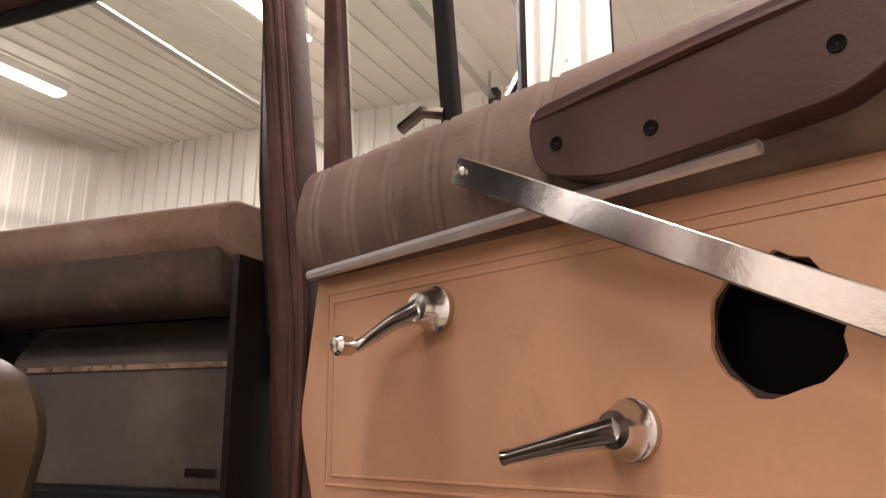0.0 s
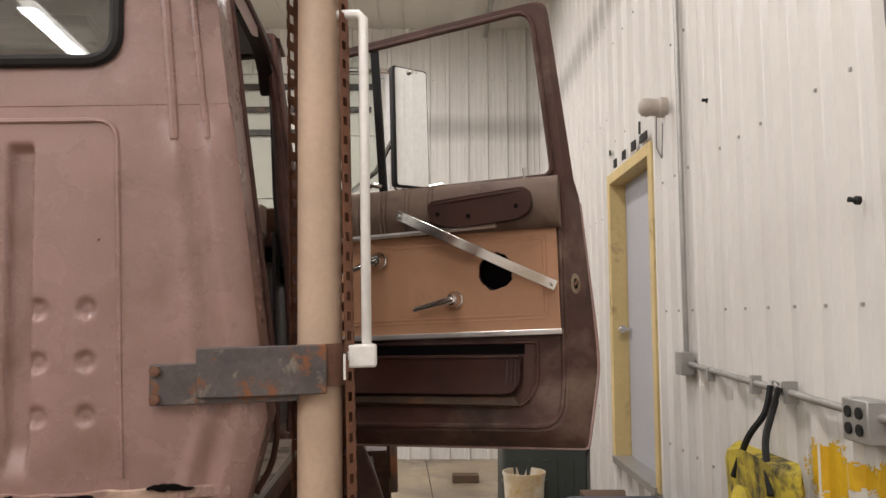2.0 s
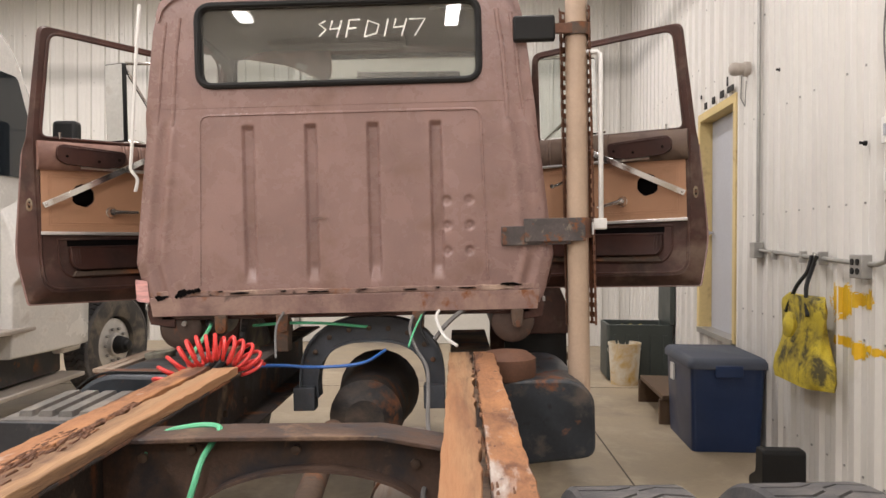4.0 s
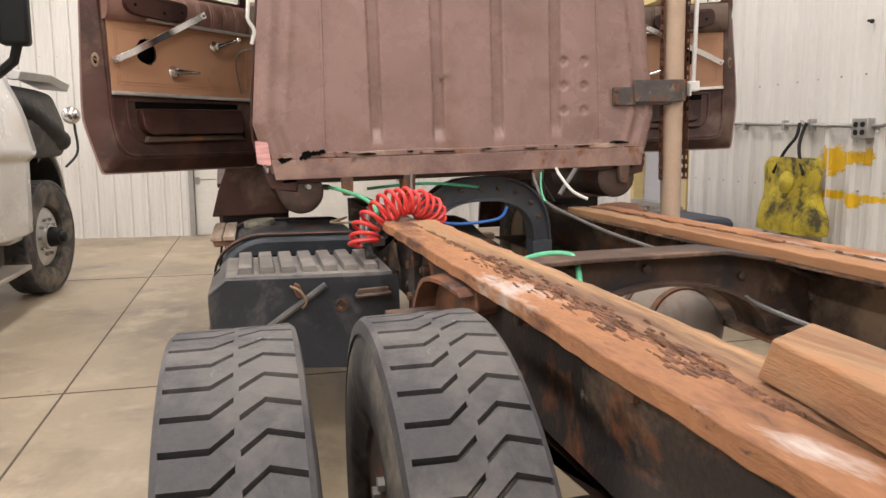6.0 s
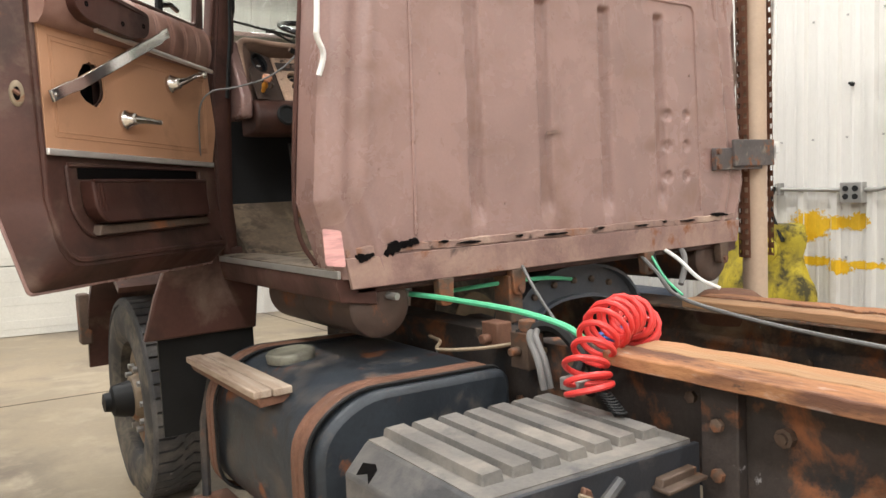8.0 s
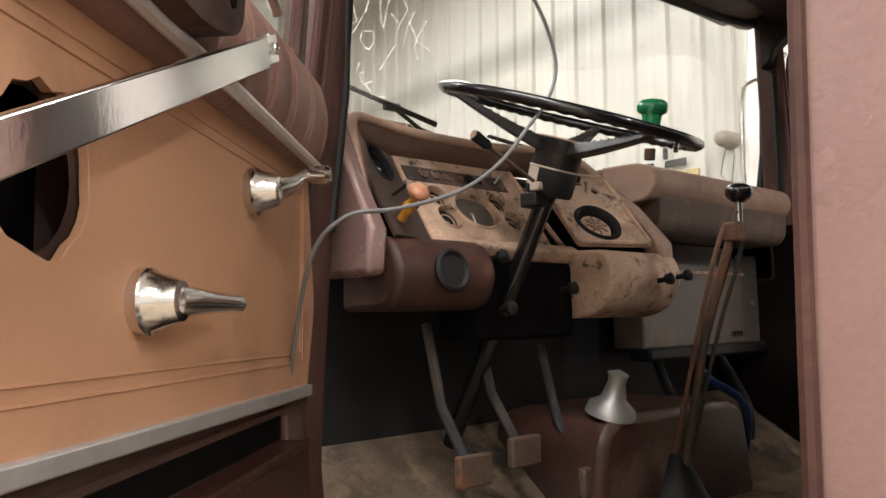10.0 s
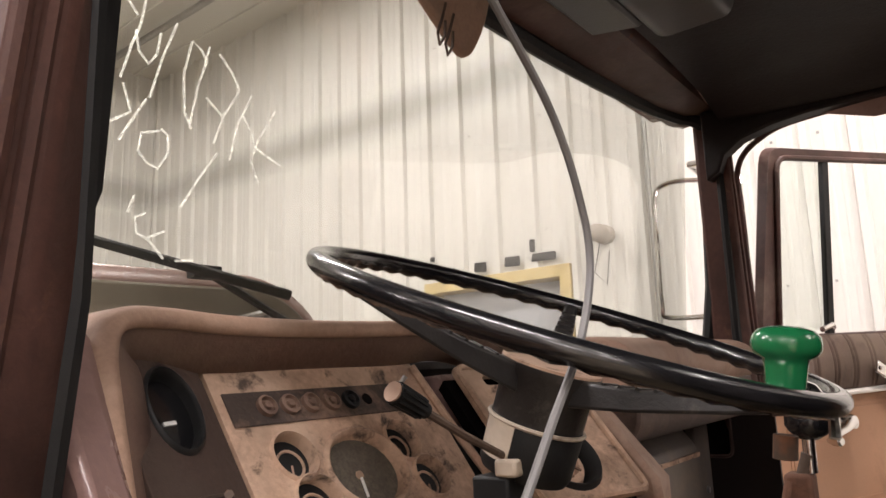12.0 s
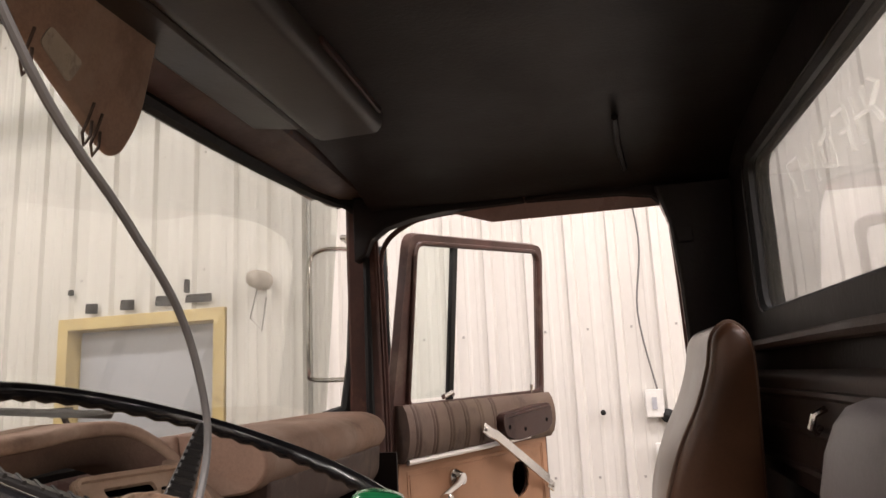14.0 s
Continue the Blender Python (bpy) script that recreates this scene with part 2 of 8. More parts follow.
M_FRAME = surface("dirty_black_steel", (0.025, 0.024, 0.025), 0.6, var=0.3, scale=4, grain=60, grit=0.25, bump=0.4, blots=((RUST, 5, 0.63, 0.05, 0.85), ((0.12, 0.09, 0.07), 3, 0.6, 0.1, 0.9)))
M_HOOP = surface("blue_black_steel", (0.075, 0.084, 0.1), 0.5, var=0.35, scale=5, grain=60, grit=0.25, bump=0.3, blots=(((0.09, 0.085, 0.085), 4, 0.6, 0.1, 0.8), (RUST, 8, 0.68, 0.04, 0.85)))
M_RAILRUST = surface("rusty_rail", (0.045, 0.034, 0.029), 0.8, var=0.5, scale=4, grain=60, grit=0.35, bump=0.6, blots=((RUST, 5, 0.58, 0.06, 0.9), ((0.27, 0.19, 0.125), 3, 0.63, 0.07, 0.9), ((0.018, 0.018, 0.02), 4, 0.60, 0.04, 0.6), ((0.30, 0.29, 0.29), 11, 0.70, 0.02, 0.7)))
M_RAILDUST = surface("dusty_rusty_rail", (0.085, 0.06, 0.046), 0.8, var=0.5, scale=4, grain=60, grit=0.35, bump=0.6, blots=((RUST, 5, 0.58, 0.06, 0.9), ((0.27, 0.19, 0.125), 3, 0.56, 0.08, 0.9), ((0.018, 0.018, 0.02), 4, 0.60, 0.04, 0.6), ((0.30, 0.29, 0.29), 11, 0.70, 0.02, 0.7)))
M_FLANGE = surface("rusting_brown_flange", (0.25, 0.15, 0.13), 0.5, var=0.2, scale=4, grain=70, grit=0.2, bump=0.3, blots=(((0.36, 0.24, 0.19), 5, 0.56, 0.1, 0.7), (RUST, 8, 0.62, 0.05, 0.9), ((0.07, 0.05, 0.045), 6, 0.66, 0.05, 0.9)))
M_PLATE = surface("orange_rusted_plate", (0.34, 0.155, 0.07), 0.8, var=0.35, scale=5, grain=80, grit=0.35, bump=0.6, stretch=(1, 0.3, 1), blots=(((0.12, 0.055, 0.033), 6, 0.565, 0.06, 0.9), ((0.5, 0.24, 0.1), 4, 0.60, 0.08, 0.85), ((0.46, 0.40, 0.36), 4, 0.62, 0.04, 0.7), ((0.05, 0.03, 0.025), 17, 0.66, 0.04, 0.9)))
M_SCALE = surface("dark_rust_scale", (0.17, 0.08, 0.045), 0.9, var=0.5, scale=20, grain=90, grit=0.4, bump=0.9, blots=(((0.28, 0.13, 0.06), 16, 0.60, 0.06, 0.9),))
M_OLDWOOD = surface("pale_weathered_wood", (0.37, 0.22, 0.115), 0.8, var=0.4, scale=4, grain=110, grit=0.3, bump=0.7, stretch=(1, 0.08, 1), blots=(((0.12, 0.065, 0.04), 8, 0.55, 0.07, 0.9), ((0.36, 0.16, 0.07), 3, 0.54, 0.1, 0.9), ((0.42, 0.36, 0.3), 2.5, 0.62, 0.06, 0.9)))
M_TYRE = surface("dusty_tyre_rubber", (0.066, 0.064, 0.067), 0.75, var=0.4, scale=7, grain=70, grit=0.3, bump=0.5, blots=(((0.13, 0.12, 0.112), 6, 0.55, 0.1, 0.9), ((0.3, 0.29, 0.285), 17, 0.70, 0.04, 0.9)))
M_SIDEWALL = surface("tyre_sidewall", (0.05, 0.047, 0.045), 0.75, var=0.3, scale=6, grain=70, grit=0.2, bump=0.2, blots=(((0.2, 0.17, 0.13), 5, 0.55, 0.1, 0.9),))
M_BATT = surface("grey_plastic_cover", (0.062, 0.062, 0.065), 0.55, var=0.25, scale=4, grain=90, grit=0.15, bump=0.2, blots=(((0.17, 0.155, 0.14), 5, 0.54, 0.14, 0.8), ((0.03, 0.03, 0.033), 7, 0.66, 0.08, 0.5)))
M_BATTDUST = surface("dusty_grey_plastic", (0.15, 0.14, 0.128), 0.7, var=0.3, scale=5, grain=90, grit=0.25, bump=0.25, blots=(((0.24, 0.215, 0.185), 6, 0.58, 0.12, 0.8), ((0.06, 0.06, 0.062), 7, 0.64, 0.08, 0.7)))
M_ENDPLATE = surface("scuffed_blue_black_plate", (0.03, 0.033, 0.04), 0.5, var=0.3, scale=4, grain=70, grit=0.2, bump=0.25, blots=(((0.11, 0.10, 0.095), 5, 0.63, 0.08, 0.7), ((0.2, 0.15, 0.1), 26, 0.70, 0.03, 0.8)))
M_TANK = surface("dull_blue_black_tank", (0.03, 0.036, 0.044), 0.42, var=0.35, scale=4, grain=60, grit=0.2, bump=0.25, blots=((RUST, 5, 0.64, 0.05, 0.85), ((0.11, 0.09, 0.075), 5, 0.62, 0.09, 0.85), ((0.018, 0.018, 0.02), 9, 0.64, 0.05, 0.4)), spec=0.35)
M_GREASE = surface("brown_grimy_steel", (0.1, 0.065, 0.045), 0.7, var=0.4, scale=5, grain=60, grit=0.3, bump=0.4, blots=((RUST, 6, 0.6, 0.06, 0.9),))
M_STRAP = surface("rusty_strap", (0.16, 0.075, 0.045), 0.75, var=0.3, scale=8, grain=70, grit=0.3, bump=0.4)
M_REDHOSE = surface("red_nylon_hose", (0.72, 0.055, 0.05), 0.35, var=0.1, scale=5, bump=0.02)
M_GREENHOSE = surface("green_nylon_hose", (0.13, 0.55, 0.3), 0.35, var=0.1, scale=5, bump=0.02)
M_BLUEHOSE = surface("blue_nylon_hose", (0.04, 0.14, 0.45), 0.35, bump=0.02)
M_WIRE = surface("grey_wire", (0.16, 0.155, 0.15), 0.5, bump=0.05)
M_POST = surface("cream_painted_pipe", (0.5, 0.37, 0.27), 0.5, var=0.12, scale=4, grain=70, grit=0.1, bump=0.1, blots=((RUST, 12, 0.76, 0.03, 0.8),))
M_SHIELD = surface("rusty_perforated_steel", (0.2, 0.085, 0.045), 0.8, var=0.3, scale=10, grain=80, grit=0.3, bump=0.3)
M_BRACKET = surface("grey_brown_rusty_bracket", (0.1, 0.085, 0.082), 0.7, var=0.4, scale=9, grain=60, grit=0.3, bump=0.4, blots=((RUST, 14, 0.60, 0.04, 0.9), ((0.2, 0.17, 0.14), 20, 0.63, 0.05, 0.9)))
M_WHITE = surface("white_paint", (0.78, 0.77, 0.74), 0.35, var=0.06, scale=4, bump=0.05)
M_TRUCKWHITE = surface("white_truck_paint", (0.72, 0.7, 0.66), 0.25, var=0.05, scale=2, bump=0.02, blots=(((0.4, 0.34, 0.28), 2.5, 0.68, 0.1, 0.6),), coat=0.3)
M_STRIP = surface("sooty_switch_strip", (0.055, 0.038, 0.03), 0.85, var=0.4, scale=9, grain=140, grit=0.3, bump=0.4, blots=(((0.22, 0.14, 0.1), 14, 0.60, 0.08, 0.9),))
# soot blots over a base darkened because light comes from the right
M_SHADEDDASH = surface("sooty_shaded_dash_side", (0.066, 0.039, 0.028), 0.85, var=0.35, scale=7, grain=130, grit=0.4, bump=0.4, blots=(((0.06, 0.04, 0.03), 8, 0.58, 0.1, 0.9), ((0.16, 0.1, 0.07), 5, 0.62, 0.1, 0.8)))
M_DASH = surface("dusty_tan_dash", (0.56, 0.37, 0.26), 0.85, var=0.25, scale=6, grain=130, grit=0.36, bump=0.3, blots=(((0.14, 0.088, 0.06), 8, 0.60, 0.12, 0.9), ((0.5, 0.36, 0.26), 4, 0.58, 0.1, 0.9), ((0.06, 0.04, 0.03), 24, 0.61, 0.06, 0.9)))
M_DASHD = surface("dusty_brown_dash", (0.17, 0.098, 0.073), 0.75, var=0.25, scale=6, grain=120, grit=0.25, bump=0.3, blots=(((0.21, 0.14, 0.1), 6, 0.56, 0.12, 0.9),))
M_BROW = surface("dusty_tan_brow", (0.43, 0.28, 0.2), 0.75, var=0.25, scale=4, grain=150, grit=0.25, bump=0.2, blots=(((0.2, 0.12, 0.085), 6, 0.6, 0.1, 0.8), ((0.5, 0.36, 0.27), 4, 0.6, 0.1, 0.8)))
# dark brown for the pad's lower front, turned away from the light
M_PADSHADE = surface("shaded_pad_brown", (0.075, 0.046, 0.036), 0.7, var=0.25, scale=5, grain=130, grit=0.2, bump=0.25, blots=(((0.14, 0.09, 0.065), 6, 0.6, 0.1, 0.7),))
M_PAD = surface("beige_brown_pad", (0.34, 0.212, 0.15), 0.7, var=0.2, scale=4, grain=150, grit=0.2, bump=0.2, blots=(((0.18, 0.11, 0.075), 7, 0.60, 0.1, 0.8), ((0.42, 0.31, 0.24), 4, 0.60, 0.1, 0.8)))
M_SEAT = surface("olive_brown_seat_vinyl", (0.098, 0.066, 0.037), 0.42, var=0.2, scale=4, grain=130, grit=0.1, bump=0.15, coat=0.1)
M_BROWNSEAT = surface("glossy_brown_seat_vinyl", (0.10, 0.052, 0.028), 0.34, var=0.25, scale=5, grain=130, grit=0.12, bump=0.1, coat=0.12)
M_BACKPAD = surface("dark_brown_back_vinyl", (0.05, 0.03, 0.024), 0.5, var=0.3, scale=5, grain=120, grit=0.15, bump=0.3)
M_GREYSEAT = surface("grey_seat_vinyl", (0.2, 0.18, 0.19), 0.45, var=0.15, scale=5, grain=130, grit=0.1, bump=0.15)
M_CONSOLE = surface("glossy_dark_brown_console", (0.024, 0.016, 0.011), 0.4, var=0.25, scale=4, grain=90, grit=0.15, bump=0.08)
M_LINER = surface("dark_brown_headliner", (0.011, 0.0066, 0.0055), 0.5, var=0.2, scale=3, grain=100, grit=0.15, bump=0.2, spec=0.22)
M_SILL = surface("dirty_tread_metal", (0.25, 0.2, 0.15), 0.6, 0.2, var=0.35, scale=6, grit=0.3, bump=0.4, blots=(((0.08, 0.06, 0.045), 7, 0.57, 0.08, 0.9),))
M_GREEN = surface("green_plastic", (0.012, 0.2, 0.07), 0.2, var=0.1, scale=6, bump=0.01, coat=0.4)
M_FLOORMAT = surface("dirty_cab_floor", (0.33, 0.25, 0.16), 0.85, var=0.35, scale=5, grain=60, grit=0.3, bump=0.5, blots=(((0.05, 0.035, 0.025), 5, 0.56, 0.08, 0.9),))
M_TOE = surface("grimy_toe_board", (0.16, 0.115, 0.075), 0.85, var=0.4, scale=5, grain=60, grit=0.35, bump=0.5, blots=(((0.03, 0.022, 0.018), 5, 0.54, 0.08, 0.9), ((0.26, 0.19, 0.12), 7, 0.62, 0.08, 0.8)))
M_GLASSCLR = glass("window_glass", (0.93, 0.96, 0.94), 0.01, 0.03)
M_WINDSHIELD = glass("tinted_windshield", (0.87, 0.885, 0.86), 0.01, 0.03)
M_REARGLASS = glass("tinted_rear_glass", (0.93, 0.94, 0.94), 0.01, 0.11)
M_MIRROR = surface("mirror_glass", (0.85, 0.87, 0.86), 0.02, 1.0, var=0.02, bump=0)
M_CHALK = surface("chalk_paint", (0.85, 0.86, 0.83), 0.9, var=0.1, bump=0)
_n, _l = M_CHALK.node_tree.nodes, M_CHALK.node_tree.links
_t, _m = _n.new("ShaderNodeBsdfTranslucent"), _n.new("ShaderNodeAddShader")
_t.inputs[0].default_value = (0.9, 0.9, 0.88, 1)
_l.new(_n["Principled BSDF"].outputs[0], _m.inputs[0])
_l.new(_t.outputs[0], _m.inputs[1])
_tp, _mt, _nz, _mr = _n.new("ShaderNodeBsdfTransparent"), _n.new("ShaderNodeMixShader"), _n.new("ShaderNodeTexNoise"), _n.new("ShaderNodeMapRange")
_nz.inputs["Scale"].default_value, _nz.inputs["Detail"].default_value = 45.0, 4.0
_mr.inputs["From Min"].default_value, _mr.inputs["From Max"].default_value = 0.35, 0.65
_mr.inputs["To Min"].default_value, _mr.inputs["To Max"].default_value = 0.95, 0.35
_l.new(_nz.outputs["Fac"], _mr.inputs["Value"])
_l.new(_mr.outputs[0], _mt.inputs[0])
_l.new(_m.outputs[0], _mt.inputs[1])
_l.new(_tp.outputs[0], _mt.inputs[2])
_l.new(_mt.outputs[0], _n["Material Output"].inputs[0])

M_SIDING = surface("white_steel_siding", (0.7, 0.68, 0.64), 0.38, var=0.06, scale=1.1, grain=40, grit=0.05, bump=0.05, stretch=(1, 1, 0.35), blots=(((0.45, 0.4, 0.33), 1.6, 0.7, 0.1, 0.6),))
_n, _l = M_SIDING.node_tree.nodes, M_SIDING.node_tree.links     # a soft grey shadow band painted into the siding colour, high on the walls
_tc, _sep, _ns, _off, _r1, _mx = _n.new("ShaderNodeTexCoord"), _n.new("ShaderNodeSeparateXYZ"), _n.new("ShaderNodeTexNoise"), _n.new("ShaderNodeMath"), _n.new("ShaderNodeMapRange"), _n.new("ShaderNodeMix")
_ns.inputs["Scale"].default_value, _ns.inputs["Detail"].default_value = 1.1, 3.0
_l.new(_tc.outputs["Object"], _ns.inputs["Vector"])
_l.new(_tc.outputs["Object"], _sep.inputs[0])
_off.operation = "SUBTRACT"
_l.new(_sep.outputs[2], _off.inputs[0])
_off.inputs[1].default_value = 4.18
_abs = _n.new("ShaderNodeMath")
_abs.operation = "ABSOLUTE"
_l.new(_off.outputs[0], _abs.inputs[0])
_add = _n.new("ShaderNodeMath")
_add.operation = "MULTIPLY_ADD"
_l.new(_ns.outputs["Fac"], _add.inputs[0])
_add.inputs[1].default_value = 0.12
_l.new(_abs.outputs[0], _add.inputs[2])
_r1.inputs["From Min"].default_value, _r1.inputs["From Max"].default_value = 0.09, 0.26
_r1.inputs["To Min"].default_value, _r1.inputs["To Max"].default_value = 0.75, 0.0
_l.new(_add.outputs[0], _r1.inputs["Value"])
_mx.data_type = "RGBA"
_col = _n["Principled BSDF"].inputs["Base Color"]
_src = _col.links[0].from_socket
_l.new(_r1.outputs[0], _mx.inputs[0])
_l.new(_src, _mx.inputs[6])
# flat grey that carries the band's shadow
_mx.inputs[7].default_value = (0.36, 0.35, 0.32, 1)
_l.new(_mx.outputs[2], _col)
M_CEIL = surface("white_ceiling_liner", (0.7, 0.68, 0.63), 0.5, var=0.05, scale=1.5, bump=0.03)
M_FLOOR = surface("worn_concrete", (0.36, 0.29, 0.2), 0.5, var=0.22, scale=1.2, grain=30, grit=0.12, bump=0.15, blots=(((0.13, 0.1, 0.075), 0.8, 0.6, 0.1, 0.4), ((0.45, 0.38, 0.28), 2.4, 0.62, 0.1, 0.6), ((0.09, 0.07, 0.05), 9, 0.74, 0.03, 0.5)))
M_JOINT = surface("dark_joint", (0.1, 0.08, 0.06), 0.8)
M_ODOOR = surface("overhead_door_steel", (0.68, 0.66, 0.6), 0.45, var=0.07, scale=2, bump=0.05, blots=(((0.4, 0.34, 0.27), 3, 0.72, 0.06, 0.7),))
M_YELLOWWOOD = surface("yellow_painted_frame", (0.62, 0.48, 0.22), 0.55, var=0.12, scale=4, bump=0.1, blots=(((0.35, 0.25, 0.12), 6, 0.66, 0.08, 0.7),))
M_GREYDOOR = surface("grey_blue_door", (0.42, 0.43, 0.47), 0.45, var=0.06, scale=2, bump=0.03)
M_GALV = surface("galvanised_conduit", (0.4, 0.39, 0.37), 0.42, 0.6, var=0.15, scale=8, bump=0.1)
M_YELLOWBAG = surface("yellow_cloth", (0.56, 0.44, 0.035), 0.7, var=0.35, scale=7, grain=120, grit=0.25, bump=0.5, blots=(((0.07, 0.06, 0.025), 6, 0.56, 0.06, 0.85), ((0.3, 0.24, 0.04), 12, 0.6, 0.08, 0.8)))
M_BLUEBIN = surface("navy_plastic", (0.012, 0.03, 0.09), 0.4, var=0.15, scale=3, bump=0.05)
M_BINLID = surface("dusty_grey_blue_lid", (0.05, 0.06, 0.085), 0.6, var=0.2, scale=3, bump=0.1)
M_TOTE = surface("dark_green_grey_plastic", (0.045, 0.055, 0.05), 0.5, var=0.15, scale=4, bump=0.1)
M_BUCKET = surface("stained_white_plastic", (0.68, 0.63, 0.52), 0.45, var=0.1, scale=6, bump=0.05, blots=(((0.5, 0.3, 0.06), 5, 0.55, 0.12, 0.6),))
M_ORANGE = surface("amber_plastic", (0.62, 0.3, 0.02), 0.5, var=0.06, bump=0.03)
M_WOODSTEP = surface("dark_brown_wood", (0.12, 0.075, 0.045), 0.8, var=0.3, scale=4, stretch=(1, 0.2, 1), bump=0.4)
M_PAINTY = surface("yellow_spray_paint", (0.75, 0.46, 0.015), 0.6, var=0.12, scale=6, bump=0.05)
M_TUBE = glow("lit_diffuser", (1.0, 0.96, 0.9), 9.0)
M_PILLAR = surface("worn_pillar_paint", (0.088, 0.042, 0.033), 0.6, var=0.3, scale=4, grain=70, grit=0.25, bump=0.2, blots=(((0.19, 0.1, 0.06), 6, 0.67, 0.06, 0.8), ((0.04, 0.02, 0.016), 5, 0.6, 0.1, 0.6)), spec=0.2)
M_SPOKE = surface("worn_grey_black_plastic", (0.024, 0.022, 0.021), 0.4, var=0.3, scale=9, grain=120, grit=0.2, bump=0.2, blots=(((0.16, 0.14, 0.12), 10, 0.66, 0.08, 0.8),))
M_COLLAR = surface("dirty_cream_plastic", (0.5, 0.42, 0.33), 0.6, var=0.2, scale=12, bump=0.1, blots=(((0.12, 0.09, 0.07), 16, 0.62, 0.08, 0.8),))
M_LATCH = surface("tarnished_latch_steel", (0.27, 0.21, 0.14), 0.6, 0.3, var=0.25, scale=20, bump=0.2, blots=((RUST, 20, 0.62, 0.06, 0.8),))
M_LAMPGREY = surface("yellowed_grey_plastic", (0.42, 0.37, 0.32), 0.5, var=0.15, scale=8, bump=0.1)

# ---- the shop ----
U0, V1, V0 = -10.5, 7.6, -11.0     # left wall, far wall, wall behind


def sheet_profile(width):
    """The cross-section of one ribbed steel sheet: tall ribs with two low swages between."""
    pts, x, pitch = [], 0.0, width / 4
    for k in range(4):
        a = k * pitch
        for dx, h in ((0.0, 0.0), (0.011, 0.032), (0.049, 0.032), (0.060, 0.0), (0.115, 0.0), (0.122, 0.0032), (0.135, 0.0032), (0.142, 0.0), (0.175, 0.0), (0.182, 0.0032), (0.195, 0.0032), (0.202, 0.0)):
            pts.append((a + dx * pitch / 0.2286, h))
    pts.append((width, 0.0))
    return pts


def ribbed_sheet(width, z0, z1):
    s = Shape()
    prof = sheet_profile(width)
    s.loft([[(x, -h, z0) for x, h in prof], [(x, -h, z1) for x, h in prof]], closed=False)
    return s


def sheet_wall(name, m, spans, label):
    """A wall sheeted with ribbed steel. Local x runs along the wall, -y into the room. spans: (x0, x1, z0, z1) to be covered."""
    wall = thing(name, label, "wall", m, kind="structure")
    core = Shape()
    cache = {}
    screws = Shape()
    for x0, x1, z0, z1 in spans:
        core.box((x0, 0.004, z0), (x1, 0.16, z1))
        n = max(1, round((x1 - x0) / 0.9144))
        w = (x1 - x0) / n
        key = (round(w, 3), z0, z1)
        if key not in cache:
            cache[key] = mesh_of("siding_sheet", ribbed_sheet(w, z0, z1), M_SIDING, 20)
        for k in range(n):
            ob = new("siding_sheet", cache[key])
            ob.parent = wall
            ob.location = (x0 + k * w, 0, 0)
            z = z0 + 0.25
            while z < z1:
                for q in range(4):
                    x = x0 + k * w + (q + 0.42) * w / 4
                    if random.random() < 0.8:
                        screws.box((x - 0.006, -0.007, z - 0.006), (x + 0.006, 0, z + 0.006))
                z += 0.76
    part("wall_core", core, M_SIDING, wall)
    tagged(part("screw_heads", screws, M_GALV, wall), kind="stuff")
    return wall


def wall_m(u, v, turn):
    return SHOP @ pose(u, v, 0, 0, 0, turn)


# right wall: local x runs back along the wall (from the far corner towards the camera)
YD0, YD1, YDZ0, YDZ1 = 2.60, 3.78, 0.70, 2.81      # yellow frame, along v and up
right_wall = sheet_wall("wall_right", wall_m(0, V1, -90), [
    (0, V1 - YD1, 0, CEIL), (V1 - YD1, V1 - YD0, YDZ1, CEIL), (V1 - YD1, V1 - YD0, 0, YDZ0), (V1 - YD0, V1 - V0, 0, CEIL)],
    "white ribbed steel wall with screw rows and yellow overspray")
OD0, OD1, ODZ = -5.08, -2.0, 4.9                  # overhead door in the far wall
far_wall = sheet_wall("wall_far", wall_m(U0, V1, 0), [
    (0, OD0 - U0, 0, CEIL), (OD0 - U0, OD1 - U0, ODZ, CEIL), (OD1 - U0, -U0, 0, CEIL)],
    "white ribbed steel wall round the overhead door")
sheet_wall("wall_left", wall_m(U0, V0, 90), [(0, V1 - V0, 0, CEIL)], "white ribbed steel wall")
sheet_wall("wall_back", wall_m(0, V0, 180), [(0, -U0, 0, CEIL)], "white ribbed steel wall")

fl = Shape()
fl.box((U0 - 0.2, V0 - 0.2, -0.2), (0.2, V1 + 0.2, 0.0))
floor = solid("floor", fl, M_FLOOR, "worn stained concrete floor with saw-cut joints", "floor", SHOP, kind="structure")
for u in (-8.7, -4.9, -1.1):
    part("floor_joint", Shape().prism([(u - 0.0523 * v + d, v) for v, d in ((V0, -0.005), (V0, 0.005), (V1, 0.005), (V1, -0.005))], "z", 0.0, 0.003), M_JOINT, floor)
for v in (-7.0, -3.3, 0.40, 4.1):
    part("floor_joint", Shape().prism([(u, v + 0.0523 * (u + 4.4) + d) for u, d in ((U0, -0.005), (U0, 0.005), (0, 0.005), (0, -0.005))], "z", 0.0, 0.0025), M_JOINT, floor)

ce = Shape()
ce.box((U0 - 0.2, V0 - 0.2, CEIL), (0.2, V1 + 0.2, CEIL + 0.15))
k = U0
while k < 0:
    ce.box((k, V0, CEIL - 0.02), (k + 0.03, V1, CEIL + 0.001))
    k += 0.3
for v in (-8.6, -5.4, -2.2, 1.0, 4.2):
    ce.box((U0, v, CEIL - 0.035), (0, v + 0.06, CEIL + 0.002))
solid("ceiling", ce, M_CEIL, "white ribbed steel ceiling liner", "ceiling", SHOP, kind="structure")

